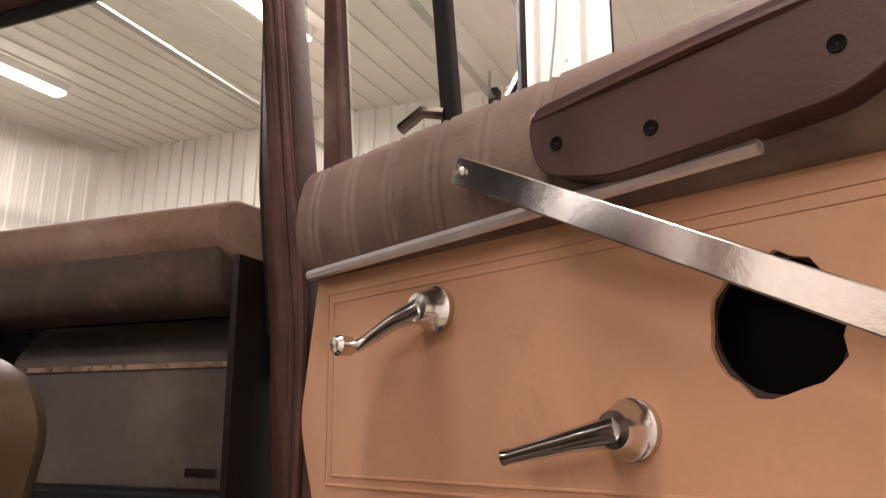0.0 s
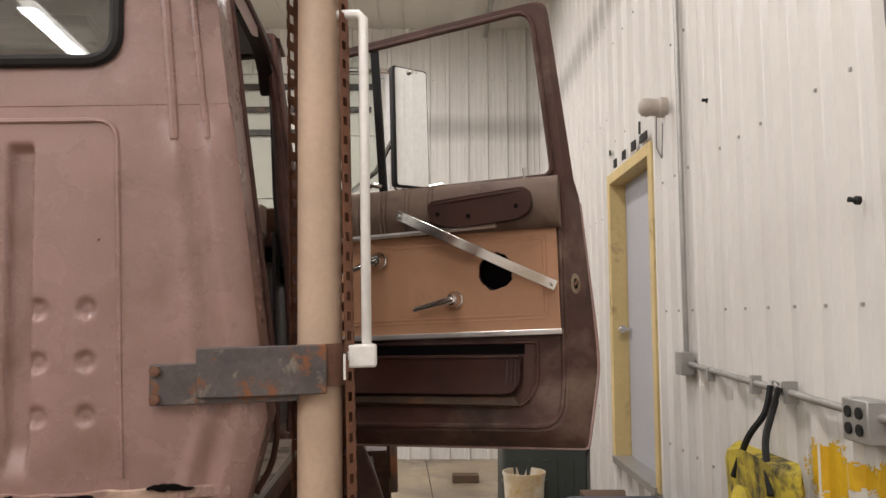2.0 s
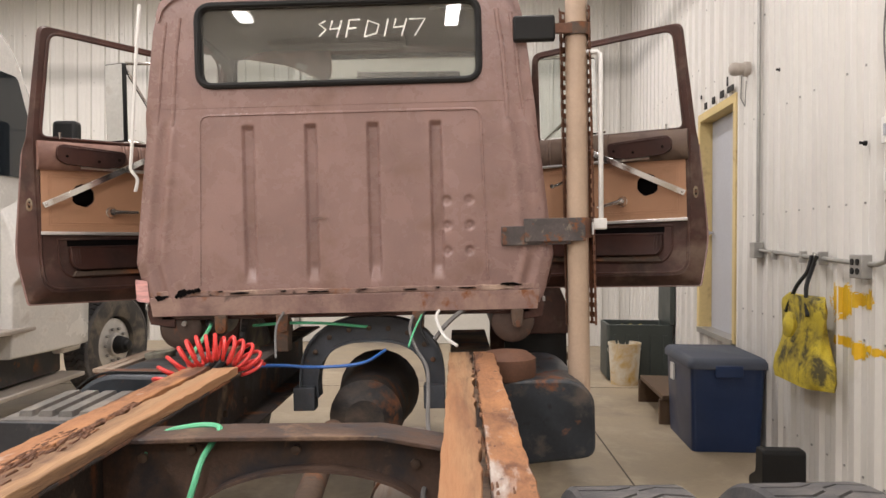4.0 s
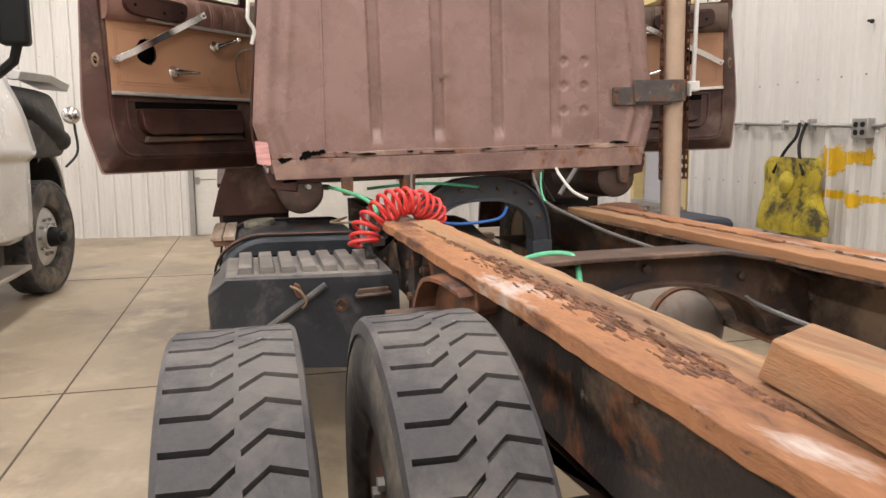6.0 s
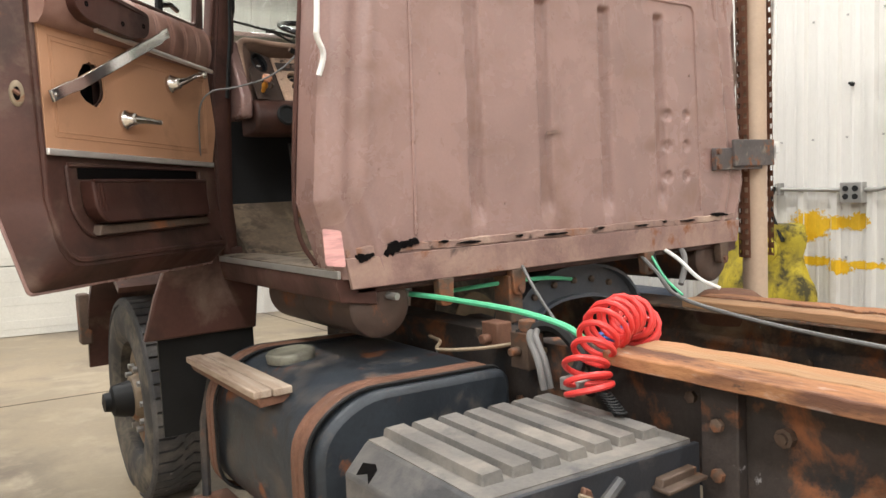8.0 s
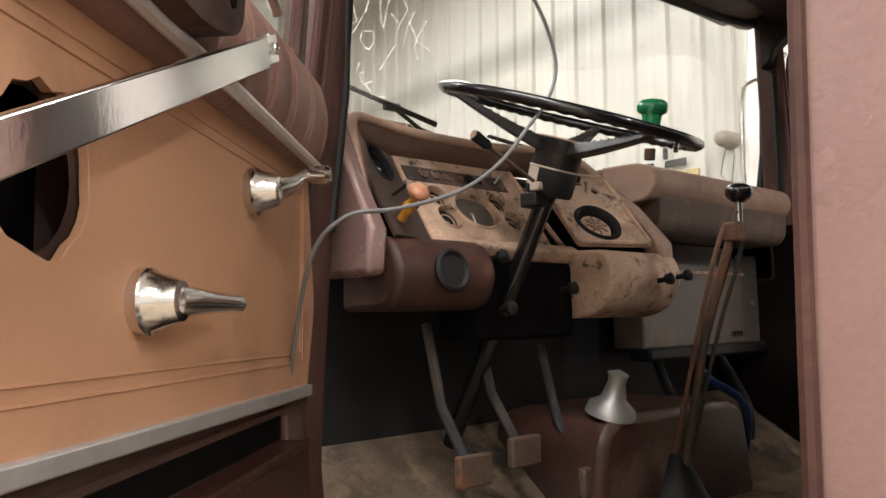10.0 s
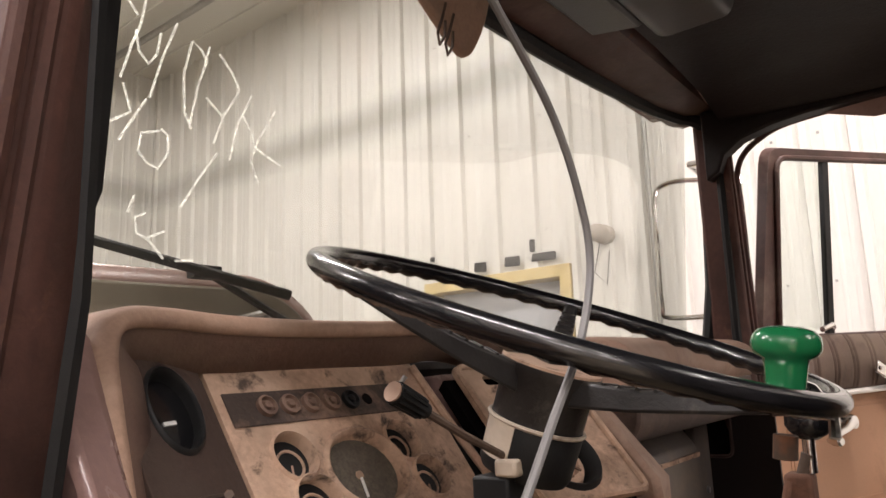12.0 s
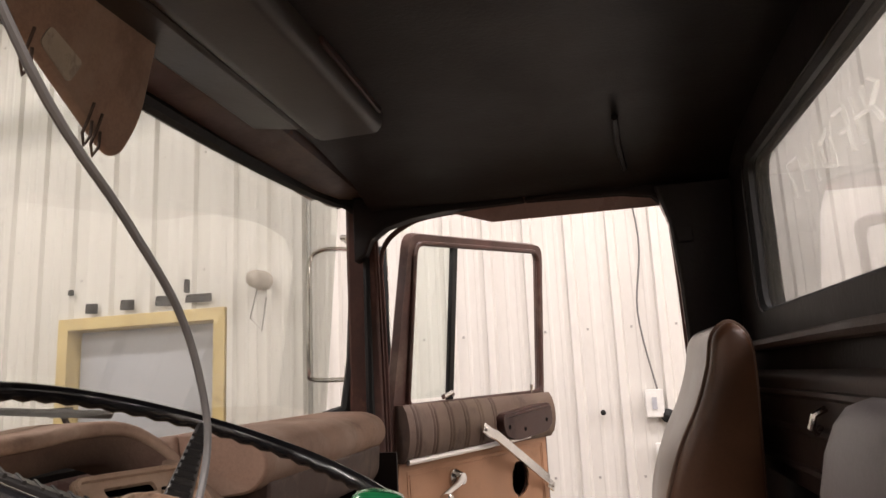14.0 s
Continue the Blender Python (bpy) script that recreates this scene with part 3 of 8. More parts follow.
# housings for all lamps, the added outer row included
for u, v in LAMPS:
    fx = thing("ceiling_light", "white strip light with a lit diffuser under the ceiling", "lamp", SHOP @ pose(u, v, CEIL), group="ceiling strip lights")
    part("housing", Shape().prism([(-0.14, 0), (0.14, 0), (0.11, -0.09), (-0.11, -0.09)], "y", -1.22, 1.22), M_WHITE, fx)
    part("diffuser", Shape().prism(rect(-0.1, -0.13, 0.1, -0.092, 0.015), "y", -1.2, 1.2), M_TUBE, fx, "lit white diffuser")

# overhead door
od = thing("overhead_door", "closed white sectional overhead door with dark seams", "overhead door", SHOP @ pose(OD0, V1, 0), kind="structure")
W = OD1 - OD0
rows = 6
for i in range(rows):
    z0, z1 = i * ODZ / rows, (i + 1) * ODZ / rows
    s = Shape().box((0.02, 0.03, z0 + 0.006), (W - 0.02, 0.08, z1 - 0.006))
    for q in range(3):
        z = z0 + (q + 0.5) * (z1 - z0) / 3
        s.box((0.03, 0.0275, z - 0.05), (W - 0.03, 0.031, z + 0.05))
    pn = part("door_section", s, M_ODOOR, od, bevel=0.004)
    for x in (0.06, W * 0.33, W * 0.66, W - 0.06):
        part("hinge", Shape().box((x - 0.03, 0.012, z1 - 0.06), (x + 0.03, 0.03, z1 + 0.04)), M_GALV, pn)
for x in (-0.04, W + 0.0):
    part("track", Shape().box((x - 0.02, -0.06, 0), (x + 0.05, 0.0, ODZ)), M_GALV, od, "galvanised steel track")
part("door_leaf_core", Shape().box((0, 0.085, 0), (W, 0.15, ODZ)), M_ODOOR, od)
for z, x0, x1 in ((4.72, 0.1, W - 0.1), (4.42, 0.2, W - 0.2), (4.12, 0.9, W - 0.6)):
    part("strut", Shape().box((x0, -0.03, z - 0.035), (x1, 0.012, z + 0.035)), M_FRAME, od, "dark steel stiffener")

solid("ceiling_conduit", Shape().cyl((-0.72, -6.0, 5.40), (-0.72, V1, 5.40), 0.032, 14), M_GALV, "galvanised conduit under the ceiling", "pipe", SHOP)

for x, z in ((-2.95, 4.80), (-0.95, 5.22)):
    dt = thing("door_track", "galvanised overhead door track hung under the ceiling", "track", pose(x, 0, z), group="overhead door tracks")
    part("rail", Shape().prism([(-0.04, -0.03), (0.04, -0.03), (0.04, -0.02), (-0.03, -0.02), (-0.03, 0.04), (-0.04, 0.04)], "y", 2.6, 7.5), M_GALV, dt)
    for y in (3.2, 7.3):
        part("hanger", Shape().box((-0.02, y - 0.02, 0.0), (0.005, y + 0.02, CEIL - z - 0.03)), M_GALV, dt)
    part("end_bracket", Shape().box((-0.05, 7.38, -0.16), (0.06, 7.52, 0.10)), M_FRAME, dt, "dark steel end bracket", 0.006)

# man door with a yellow frame, up a step
yd = thing("door_1", "closed grey steel door in a yellow painted frame", "door", SHOP @ pose(0, YD0, 0), kind="structure")
DW = YD1 - YD0
part("door_frame", Shape().plate(rect(0, YDZ0, DW, YDZ1), [rect(0.075, YDZ0 + 0.02, DW - 0.075, YDZ1 - 0.075)], "x", -0.045, 0.15), M_YELLOWWOOD, yd, "yellow painted frame", 0.004)
part("door_leaf", Shape().box((0.075, 0.08, YDZ0 + 0.02), (0.125, DW - 0.08, YDZ1 - 0.08)), M_GREYDOOR, yd, "grey painted door leaf", 0.003)
part("threshold", Shape().box((-0.06, 0.05, YDZ0 - 0.02), (0.1, DW - 0.05, YDZ0 + 0.03)), M_GALV, yd)
kb = Shape()
kb.cyl((0.075, DW - 0.15, YDZ0 + 0.95), (0.03, DW - 0.15, YDZ0 + 0.95), 0.014)
kb.lathe([(0, 0.02), (0.012, 0.03), (0.035, 0.032), (0.05, 0.02), (0.055, 0)], (0.035, DW - 0.15, YDZ0 + 0.95), (-1, 0, 0), 20)
part("door_knob", kb, M_CHROME, yd, "chrome knob")

# ---- the old truck: cab ----
truck = thing("old_truck", "stripped faded brown truck, cab doors open, bare rusty frame", "truck", LEAN)

HALF = [(1.22, 0.985), (1.30, 1.01), (1.46, 1.05), (1.9, 1.005), (2.2, 0.972), (2.45, 0.945), (2.62, 0.925), (2.70, 0.905)]


def half(z):
    """Half the cab's width at a height."""
    for (z0, a), (z1, b) in zip(HALF, HALF[1:]):
        if z <= z1:
            return a + (b - a) * (z - z0) / (z1 - z0)
    return HALF[-1][1]


ROOF = [(0.905, 2.70), (0.885, 2.765), (0.83, 2.815), (0.7, 2.848), (0.4, 2.872), (0.0, 2.88)]
right = [(w, z) for z, w in HALF] + ROOF[1:]
outline = right + [(-x, z) for x, z in right[-2::-1]]

WX, WZ0, WZ1, WC = 0.70, 2.335, 2.735, 0.0
RIBS = (-0.462, -0.148, 0.163, 0.476)
DIMPLES = [(x, z) for x in (0.522, 0.634) for z in (1.486, 1.612, 1.737)]


def ease(a, b, v):
    t = max(0.0, min(1.0, (v - a) / (b - a)))
    return t * t * (3 - 2 * t)


def pressed(x, z):
    """How deep the rear sheet is pressed in at a point: four upright ribs with sloping feet, six dimples, and slight waviness."""
    d = 0.0018 * math.sin(x * 5.1 + z * 2.3) * math.sin(z * 6.0 + x * 1.7) + 0.0008 * math.sin(x * 23 + z * 9)
    for c in RIBS:
        if abs(x - c) < 0.06:
            foot = ease(1.335, 1.43, z)
            d += 0.025 * foot * (1 - ease(2.115, 2.14, z)) * (1 - ease(0.021, 0.033, abs(x - c)))
    edge = half(z) - abs(x)
    fade = 1 - ease(2.08, 2.21, z)
    d += fade * (-0.012 * math.exp(-((edge - 0.145) / 0.022) ** 2) + 0.008 * math.exp(-((edge - 0.105) / 0.02) ** 2) - 0.010 * math.exp(-((edge - 0.062) / 0.02) ** 2) + 0.03 * max(0.0, 1 - edge / 0.045) ** 2)
    for cx, cz in DIMPLES:
        r = math.hypot(x - cx, z - cz)
        if r < 0.03:
            d += 0.011 * (1 - ease(0.014, 0.028, r)) - 0.003 * (1 - ease(0.0, 0.012, r))
    return d


ZS = 2.225
upper = [(half(ZS), ZS)] + [(w, z) for z, w in HALF if z > ZS] + ROOF[1:]
upper = upper + [(-x, z) for x, z in upper[-2::-1]]
cab = part("cab_back", Shape().plate(upper, [rect(WC - WX, WZ0, WC + WX, WZ1, 0.075, 6)], "y", 0.0, 0.03), M_PAINT, truck, "faded brown rear cab wall with pressed ribs", 0.002)
nx, nz = 330, 150
verts = [(-half(z) + 2 * half(z) * i / nx, z) for z in [1.22 + (ZS - 1.22) * k / nz for k in range(nz + 1)] for i in range(nx + 1)]
me = bpy.data.meshes.new("lower_sheet")
me.from_pydata([(x, pressed(x, z), z) for x, z in verts], [], [(k * (nx + 1) + i, k * (nx + 1) + i + 1, (k + 1) * (nx + 1) + i + 1, (k + 1) * (nx + 1) + i) for k in range(nz) for i in range(nx)])
me.materials.append(M_PAINT)
for p in me.polygons:
    p.use_smooth = True
sheet = new("lower_sheet", me)
sheet.parent = cab
ring = rounded([(-0.72, 1.34), (-0.70, 2.19), (0.70, 2.19), (0.72, 1.34)], [0, 0.05, 0.05, 0])
part("swage", Shape().tube([(x, 0.0, z) for x, z in ring], 0.007, 6), M_PAINT, cab)
for sx in (-1, 1):
    part("swage", Shape().tube([(sx * w, 0.0, z) for w, z in ((0.838, 2.14), (0.832, 2.25), (0.815, 2.50), (0.79, 2.68))], 0.012, 8), M_PAINT, cab)
    part("swage", Shape().tube([(sx * w, 0.0, z) for w, z in ((0.918, 2.14), (0.905, 2.25), (0.882, 2.50), (0.86, 2.66))], 0.009, 8), M_PAINT, cab)
# rusted seam along the bottom
s = Shape()
rings = []
random.seed(4)
for i in range(70):
    x = -0.97 + 1.94 * i / 69
    z = 1.302 + 0.003 * math.sin(i * 0.31) + random.uniform(-0.0025, 0.0025)
    d = 0.008 + random.uniform(-0.002, 0.003)
    rings.append([(x, 0.002, z - 0.014), (x, -d, z - 0.012), (x, -d, z + 0.010), (x, 0.002, z + 0.014)])
part("bottom_seam", s.loft(rings), M_SEAM, cab, "ragged rusted seam")
part("bottom_flange", Shape().prism([(-0.96, 1.19), (0.96, 1.19), (0.975, 1.285), (-0.975, 1.285)], "y", -0.012, 0.002), M_FLANGE, cab, "rust-streaked bottom flange", 0.003)
def tear(pts, rag):
    """A ragged tear in the rear sheet, along a line of (x, z, half height) rows."""
    top, low = [], []
    for (xa, za, ha), (xb, zb, hb) in zip(pts, pts[1:]):
        for k in range(5):
            t = k / 5
            x, z, h = xa + (xb - xa) * t, za + (zb - za) * t, ha + (hb - ha) * t
            top.append((x, z + h * random.uniform(1 - rag, 1 + rag)))
            low.append((x + 0.003, z - h * random.uniform(1 - rag, 1 + rag)))
    return Shape().prism(top + low[::-1], "y", -0.0168, 0.004)


for pts in (((-0.945, 1.288, 0.004), (-0.93, 1.282, 0.012), (-0.905, 1.284, 0.007), (-0.878, 1.292, 0.003)), ((-0.845, 1.286, 0.004), (-0.825, 1.297, 0.016), (-0.80, 1.308, 0.014), (-0.765, 1.312, 0.008), (-0.728, 1.318, 0.010), (-0.718, 1.316, 0.003)), ((0.78, 1.315, 0.002), (0.82, 1.318, 0.008), (0.86, 1.316, 0.004), (0.88, 1.312, 0.002))):
    part("rust_hole", tear(pts, 0.5), M_SHADEBLACK, cab)
for x, z, rx, rz in ((-0.877, 1.615, 0.006, 0.009), (-0.84, 1.55, 0.005, 0.004), (-0.60, 1.85, 0.003, 0.004), (0.2, 1.75, 0.004, 0.003), (-0.35, 1.42, 0.003, 0.003), (0.66, 1.9, 0.003, 0.005)):
    part("paint_chip", Shape().prism([(x + math.cos(q * 0.7) * rx * random.uniform(0.6, 1.2), z + math.sin(q * 0.7) * rz * random.uniform(0.6, 1.2)) for q in range(9)], "y", -0.0035, 0.003), M_SEAM, cab)
part("scuff_mark", Shape().prism([(-0.15, 1.655), (-0.09, 1.660), (-0.07, 1.668), (-0.10, 1.673), (-0.145, 1.668)], "y", -0.003, 0.003), M_SCUFF, cab)
random.seed(21)
for x0, rx, z0 in ((-0.62, 0.02, 1.31), (-0.52, 0.05, 1.300), (-0.30, 0.016, 1.306), (-0.12, 0.06, 1.300), (0.10, 0.02, 1.307), (0.33, 0.035, 1.301), (0.47, 0.012, 1.308), (0.62, 0.05, 1.303), (0.86, 0.03, 1.312)):
    s = Shape().prism([(x0 + math.cos(a) * rx * random.uniform(0.7, 1.2), z0 + math.sin(a) * 0.0045 * random.uniform(0.3, 1.3)) for a in [q * 0.5236 for q in range(12)]], "y", -0.0165, 0.004)
    part("rust_hole", s, M_SHADEBLACK, cab)
part("sill_sticker", Shape().prism(rounded([(-1.04, 1.27), (-0.975, 1.26), (-0.985, 1.37), (-1.045, 1.38)], 0.01), "y", -0.008, -0.004), surface("red_white_sticker", (0.75, 0.4, 0.38), 0.5, var=0.35, scale=30, stretch=(0.3, 1, 2), bump=0), cab, "pale red and white sticker")
# rear window
part("window_seal", Shape().tube([(x, -0.006, z) for x, z in rect(WC - WX, WZ0, WC + WX, WZ1, 0.075, 6)], 0.017, 8, loop=True), M_BLACK, cab, "black rubber seal")
rg_ = part("rear_glass", Shape().plate(rect(WC - WX, WZ0, WC + WX, WZ1, 0.075, 6), [], "y", 0.012, 0.017), M_REARGLASS, cab, "dusty tinted rear glass")
rg_.visible_shadow = False

# roof, pillars, sills
arch = [(x, z) for x, z in ROOF] + [(-x, z) for x, z in ROOF[-2::-1]]
rings = []
for y, dz, sc in ((-0.015, -0.012, 1.0), (0.02, 0.006, 1.0), (0.2, 0.012, 1.0), (0.7, 0.008, 1.0), (1.06, -0.01, 0.99), (1.25, -0.045, 0.97)):
    lo = 2.60 if y < 0.9 else 2.795
    rings.append([(x * sc, y, max(z + dz, lo)) for x, z in arch] + [(x * sc * 0.985, y, max(z + dz - 0.035, lo - 0.01)) for x, z in arch[::-1]])
part("roof", Shape().loft(rings), M_PAINT, truck, "faded brown roof skin")
for sx in (-1, 1):
    s = Shape()
    s.loft([[(sx * (half(z) - 0.07), 0.03, z), (sx * half(z), 0.03, z), (sx * half(z), yb, z), (sx * (half(z) - 0.07), yb, z)]
            for z, yb in ((1.22, 0.15), (1.46, 0.165), (1.9, 0.175), (2.2, 0.18), (2.45, 0.19), (2.62, 0.205), (2.70, 0.235))])
    part("rear_pillar", s, M_PAINT, truck, "faded brown rear pillar", 0.006)
    s = Shape()
    inner, back = (0.902, -0.004) if sx > 0 else (0.848, 0.047)
    s.loft([[(sx * (inner + dx), 1.15 + dy, z), (sx * (inner + back + dx), 1.08 + dy, z), (sx * (half(z) - 0.04), 1.058 + dy, z), (sx * (half(z) + 0.004), 1.066 + dy, z), (sx * (half(z) + 0.014), 1.12 + dy, z), (sx * (half(z) - 0.004), 1.16 + dy, z)]
            for z, dx, dy in ((1.22, 0.03, 0.02), (1.46, 0.05, 0.02), (1.9, 0.03, 0.01), (2.17, 0.0, 0.005), (2.45, -0.006, 0.0), (2.62, -0.012, -0.003), (2.82, -0.02, -0.01))])
    part("front_pillar", s, M_PILLAR, truck, "dark brown windshield pillar", 0.008)
    part("pillar_flute", Shape().tube([(sx * (half(z) - 0.02), y, z) for z, y in ((1.3, 1.080), (1.9, 1.072), (2.17, 1.064), (2.45, 1.060), (2.66, 1.056))], 0.007, 6), M_PILLAR, truck)
    part("door_seal", Shape().tube(path([(sx * (half(z) + 0.002), y, z) for z, y in ((1.25, 1.07), (1.9, 1.07), (2.2, 1.06), (2.45, 1.055), (2.62, 1.045), (2.69, 0.965), (2.715, 0.85), (2.725, 0.6), (2.72, 0.32), (2.69, 0.215), (2.58, 0.195), (2.2, 0.18), (1.46, 0.165), (1.26, 0.15))]), 0.008, 8), M_PILLAR, truck, "worn brown door flange")
    part("roof_rail", Shape().prism([(sx * 0.845, 2.724), (sx * 0.908, 2.718), (sx * 0.9, 2.765), (sx * 0.84, 2.79)], "y", 0.15, 1.0), M_DPAINT, truck, bevel=0.005)
    part("rocker", Shape().prism([(sx * 0.86, 1.13), (sx * 0.985, 1.15), (sx * 1.0, 1.21), (sx * 0.985, 1.245), (sx * 0.86, 1.245)], "y", 0.02, 1.28), M_DPAINT, truck, "worn brown door sill", 0.004)
    part("sill_plate", Shape().box((sx * 0.93 - 0.07, 0.03, 1.246), (sx * 0.93 + 0.07, 1.15, 1.252)), M_SILL, truck, "dirty scuffed tread plate")
    part("sill_bead", Shape().box((sx * 0.995 - 0.006, 0.0, 1.225), (sx * 0.995 + 0.006, 1.15, 1.249)), M_GALV, truck, "bare metal sill bead", 0.003)
for sx in (-1, 1):
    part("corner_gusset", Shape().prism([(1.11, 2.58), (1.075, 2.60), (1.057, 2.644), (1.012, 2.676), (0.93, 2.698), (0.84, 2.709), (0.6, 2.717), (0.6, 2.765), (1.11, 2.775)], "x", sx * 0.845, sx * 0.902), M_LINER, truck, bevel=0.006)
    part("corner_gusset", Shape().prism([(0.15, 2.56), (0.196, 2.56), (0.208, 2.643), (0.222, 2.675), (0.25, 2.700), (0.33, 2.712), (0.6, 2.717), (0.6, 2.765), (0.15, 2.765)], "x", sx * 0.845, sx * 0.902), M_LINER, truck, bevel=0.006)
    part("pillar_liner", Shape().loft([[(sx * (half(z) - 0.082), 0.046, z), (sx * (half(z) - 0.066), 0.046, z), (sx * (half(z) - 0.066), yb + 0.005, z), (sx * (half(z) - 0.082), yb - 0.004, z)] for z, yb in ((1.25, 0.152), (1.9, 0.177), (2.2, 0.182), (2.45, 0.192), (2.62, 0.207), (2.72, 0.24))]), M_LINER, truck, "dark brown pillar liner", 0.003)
    inner = 0.905 if sx > 0 else 0.892
    part("pillar_rubber", Shape().tube([(sx * (inner + dx), 1.088 + dy, z) for z, dx, dy in ((1.9, 0.03, 0.01), (2.17, 0.0, 0.005), (2.45, -0.006, 0.0), (2.62, -0.012, -0.003), (2.76, -0.02, -0.01))], 0.013, 8), M_BLACK, truck, "black rubber pillar strip")
part("cab_floor", Shape().box((-0.93, 0.03, 1.2), (0.93, 1.5, 1.243)), M_FLOORMAT, truck, "dirty worn cab floor")
part("toe_board", Shape().prism([(1.0, 1.243), (1.335, 1.46), (1.335, 1.243)], "x", -0.90, 0.90), M_TOE, truck, "dusty tan sloping toe board", 0.004)
# black here carries the darkness below the dash
part("firewall", Shape().box((-0.95, 1.34, 1.2), (0.95, 1.40, 2.05)), M_BLACK, truck, "firewall painted black for the dark under the dash")
part("cowl", Shape().prism([(1.33, 2.0), (1.33, 2.10), (1.42, 2.10), (1.55, 2.05), (1.55, 2.0)], "x", -0.92, 0.92), M_PAINT, truck, bevel=0.01)
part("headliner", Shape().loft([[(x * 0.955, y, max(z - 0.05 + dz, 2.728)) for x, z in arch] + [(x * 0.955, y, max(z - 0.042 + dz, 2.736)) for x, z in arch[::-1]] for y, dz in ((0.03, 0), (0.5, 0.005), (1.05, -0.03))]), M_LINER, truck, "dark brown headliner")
part("header", Shape().loft([[(x, 1.08, 2.80 - 0.02 * abs(x)), (x, 1.22 - 0.04 * x * x, 2.785 - 0.02 * abs(x)), (x, 1.26 - 0.04 * x * x, 2.83 - 0.05 * abs(x)), (x, 1.06, 2.845 - 0.05 * abs(x))] for x in (-0.88, -0.4, 0, 0.4, 0.93)]), M_DPAINT, truck, "dark brown windshield header")
part("inner_gasket", Shape().tube([(x, 0.026, z) for x, z in rect(WC - WX + 0.004, WZ0 + 0.004, WC + WX - 0.004, WZ1 - 0.004, 0.072, 6)], 0.016, 8, loop=True), M_BLACK, rg_)
part("back_liner", Shape().plate([(x * 0.96, z) for x, z in outline], [rect(WC - WX + 0.01, WZ0 + 0.01, WC + WX - 0.01, WZ1 - 0.01, 0.07, 6)], "y", 0.034, 0.045), M_LINER, truck, "dark inner back panel")

# windshield: a bent pane in a black seal
def shield_y(x, z):
    return 1.238 + 0.06 * (1 - ((x - 0.03) / 0.88) ** 2) - 0.06 * (z - 2.13) / 0.6


ws = []
for i in range(13):
    x = -0.86 + 1.78 * i / 12
    xt = 0.03 + (x - 0.03) * 0.98
    ws.append([(x, shield_y(x, 2.13), 2.13), (x, shield_y(x, 2.13) + 0.005, 2.13), (xt, shield_y(x, 2.775) + 0.005, 2.775), (xt, shield_y(x, 2.775), 2.775)])
wsp = part("windshield", Shape().loft(ws), M_WINDSHIELD, truck, "greenish windshield with chalk writing", smooth=60)
wsp.visible_shadow = False
edge = rounded([(-0.868, 2.10), (0.925, 2.11), (0.905, 2.775), (-0.845, 2.775)], [0.03, 0.05, 0.06, 0.05], 5)
fine = []
for k, p in enumerate(edge):
    q = edge[(k + 1) % len(edge)]
    n = max(1, int((Vector(q) - Vector(p)).length / 0.12))
    fine += [(p[0] + (q[0] - p[0]) * m / n, p[1] + (q[1] - p[1]) * m / n) for m in range(n)]
part("windshield_seal", Shape().tube([(x, shield_y(x, z) - 0.004 + 0.055 * max(0.0, min(1.0, (2.15 - z) / 0.04)) - 0.07 * max(0.0, (abs(x - 0.03) - 0.80) / 0.09) * max(0.0, min(1.0, (z - 2.12) / 0.05)), z) for x, z in fine], 0.020, 8, loop=True), M_BLACK, truck, "black rubber windshield seal")


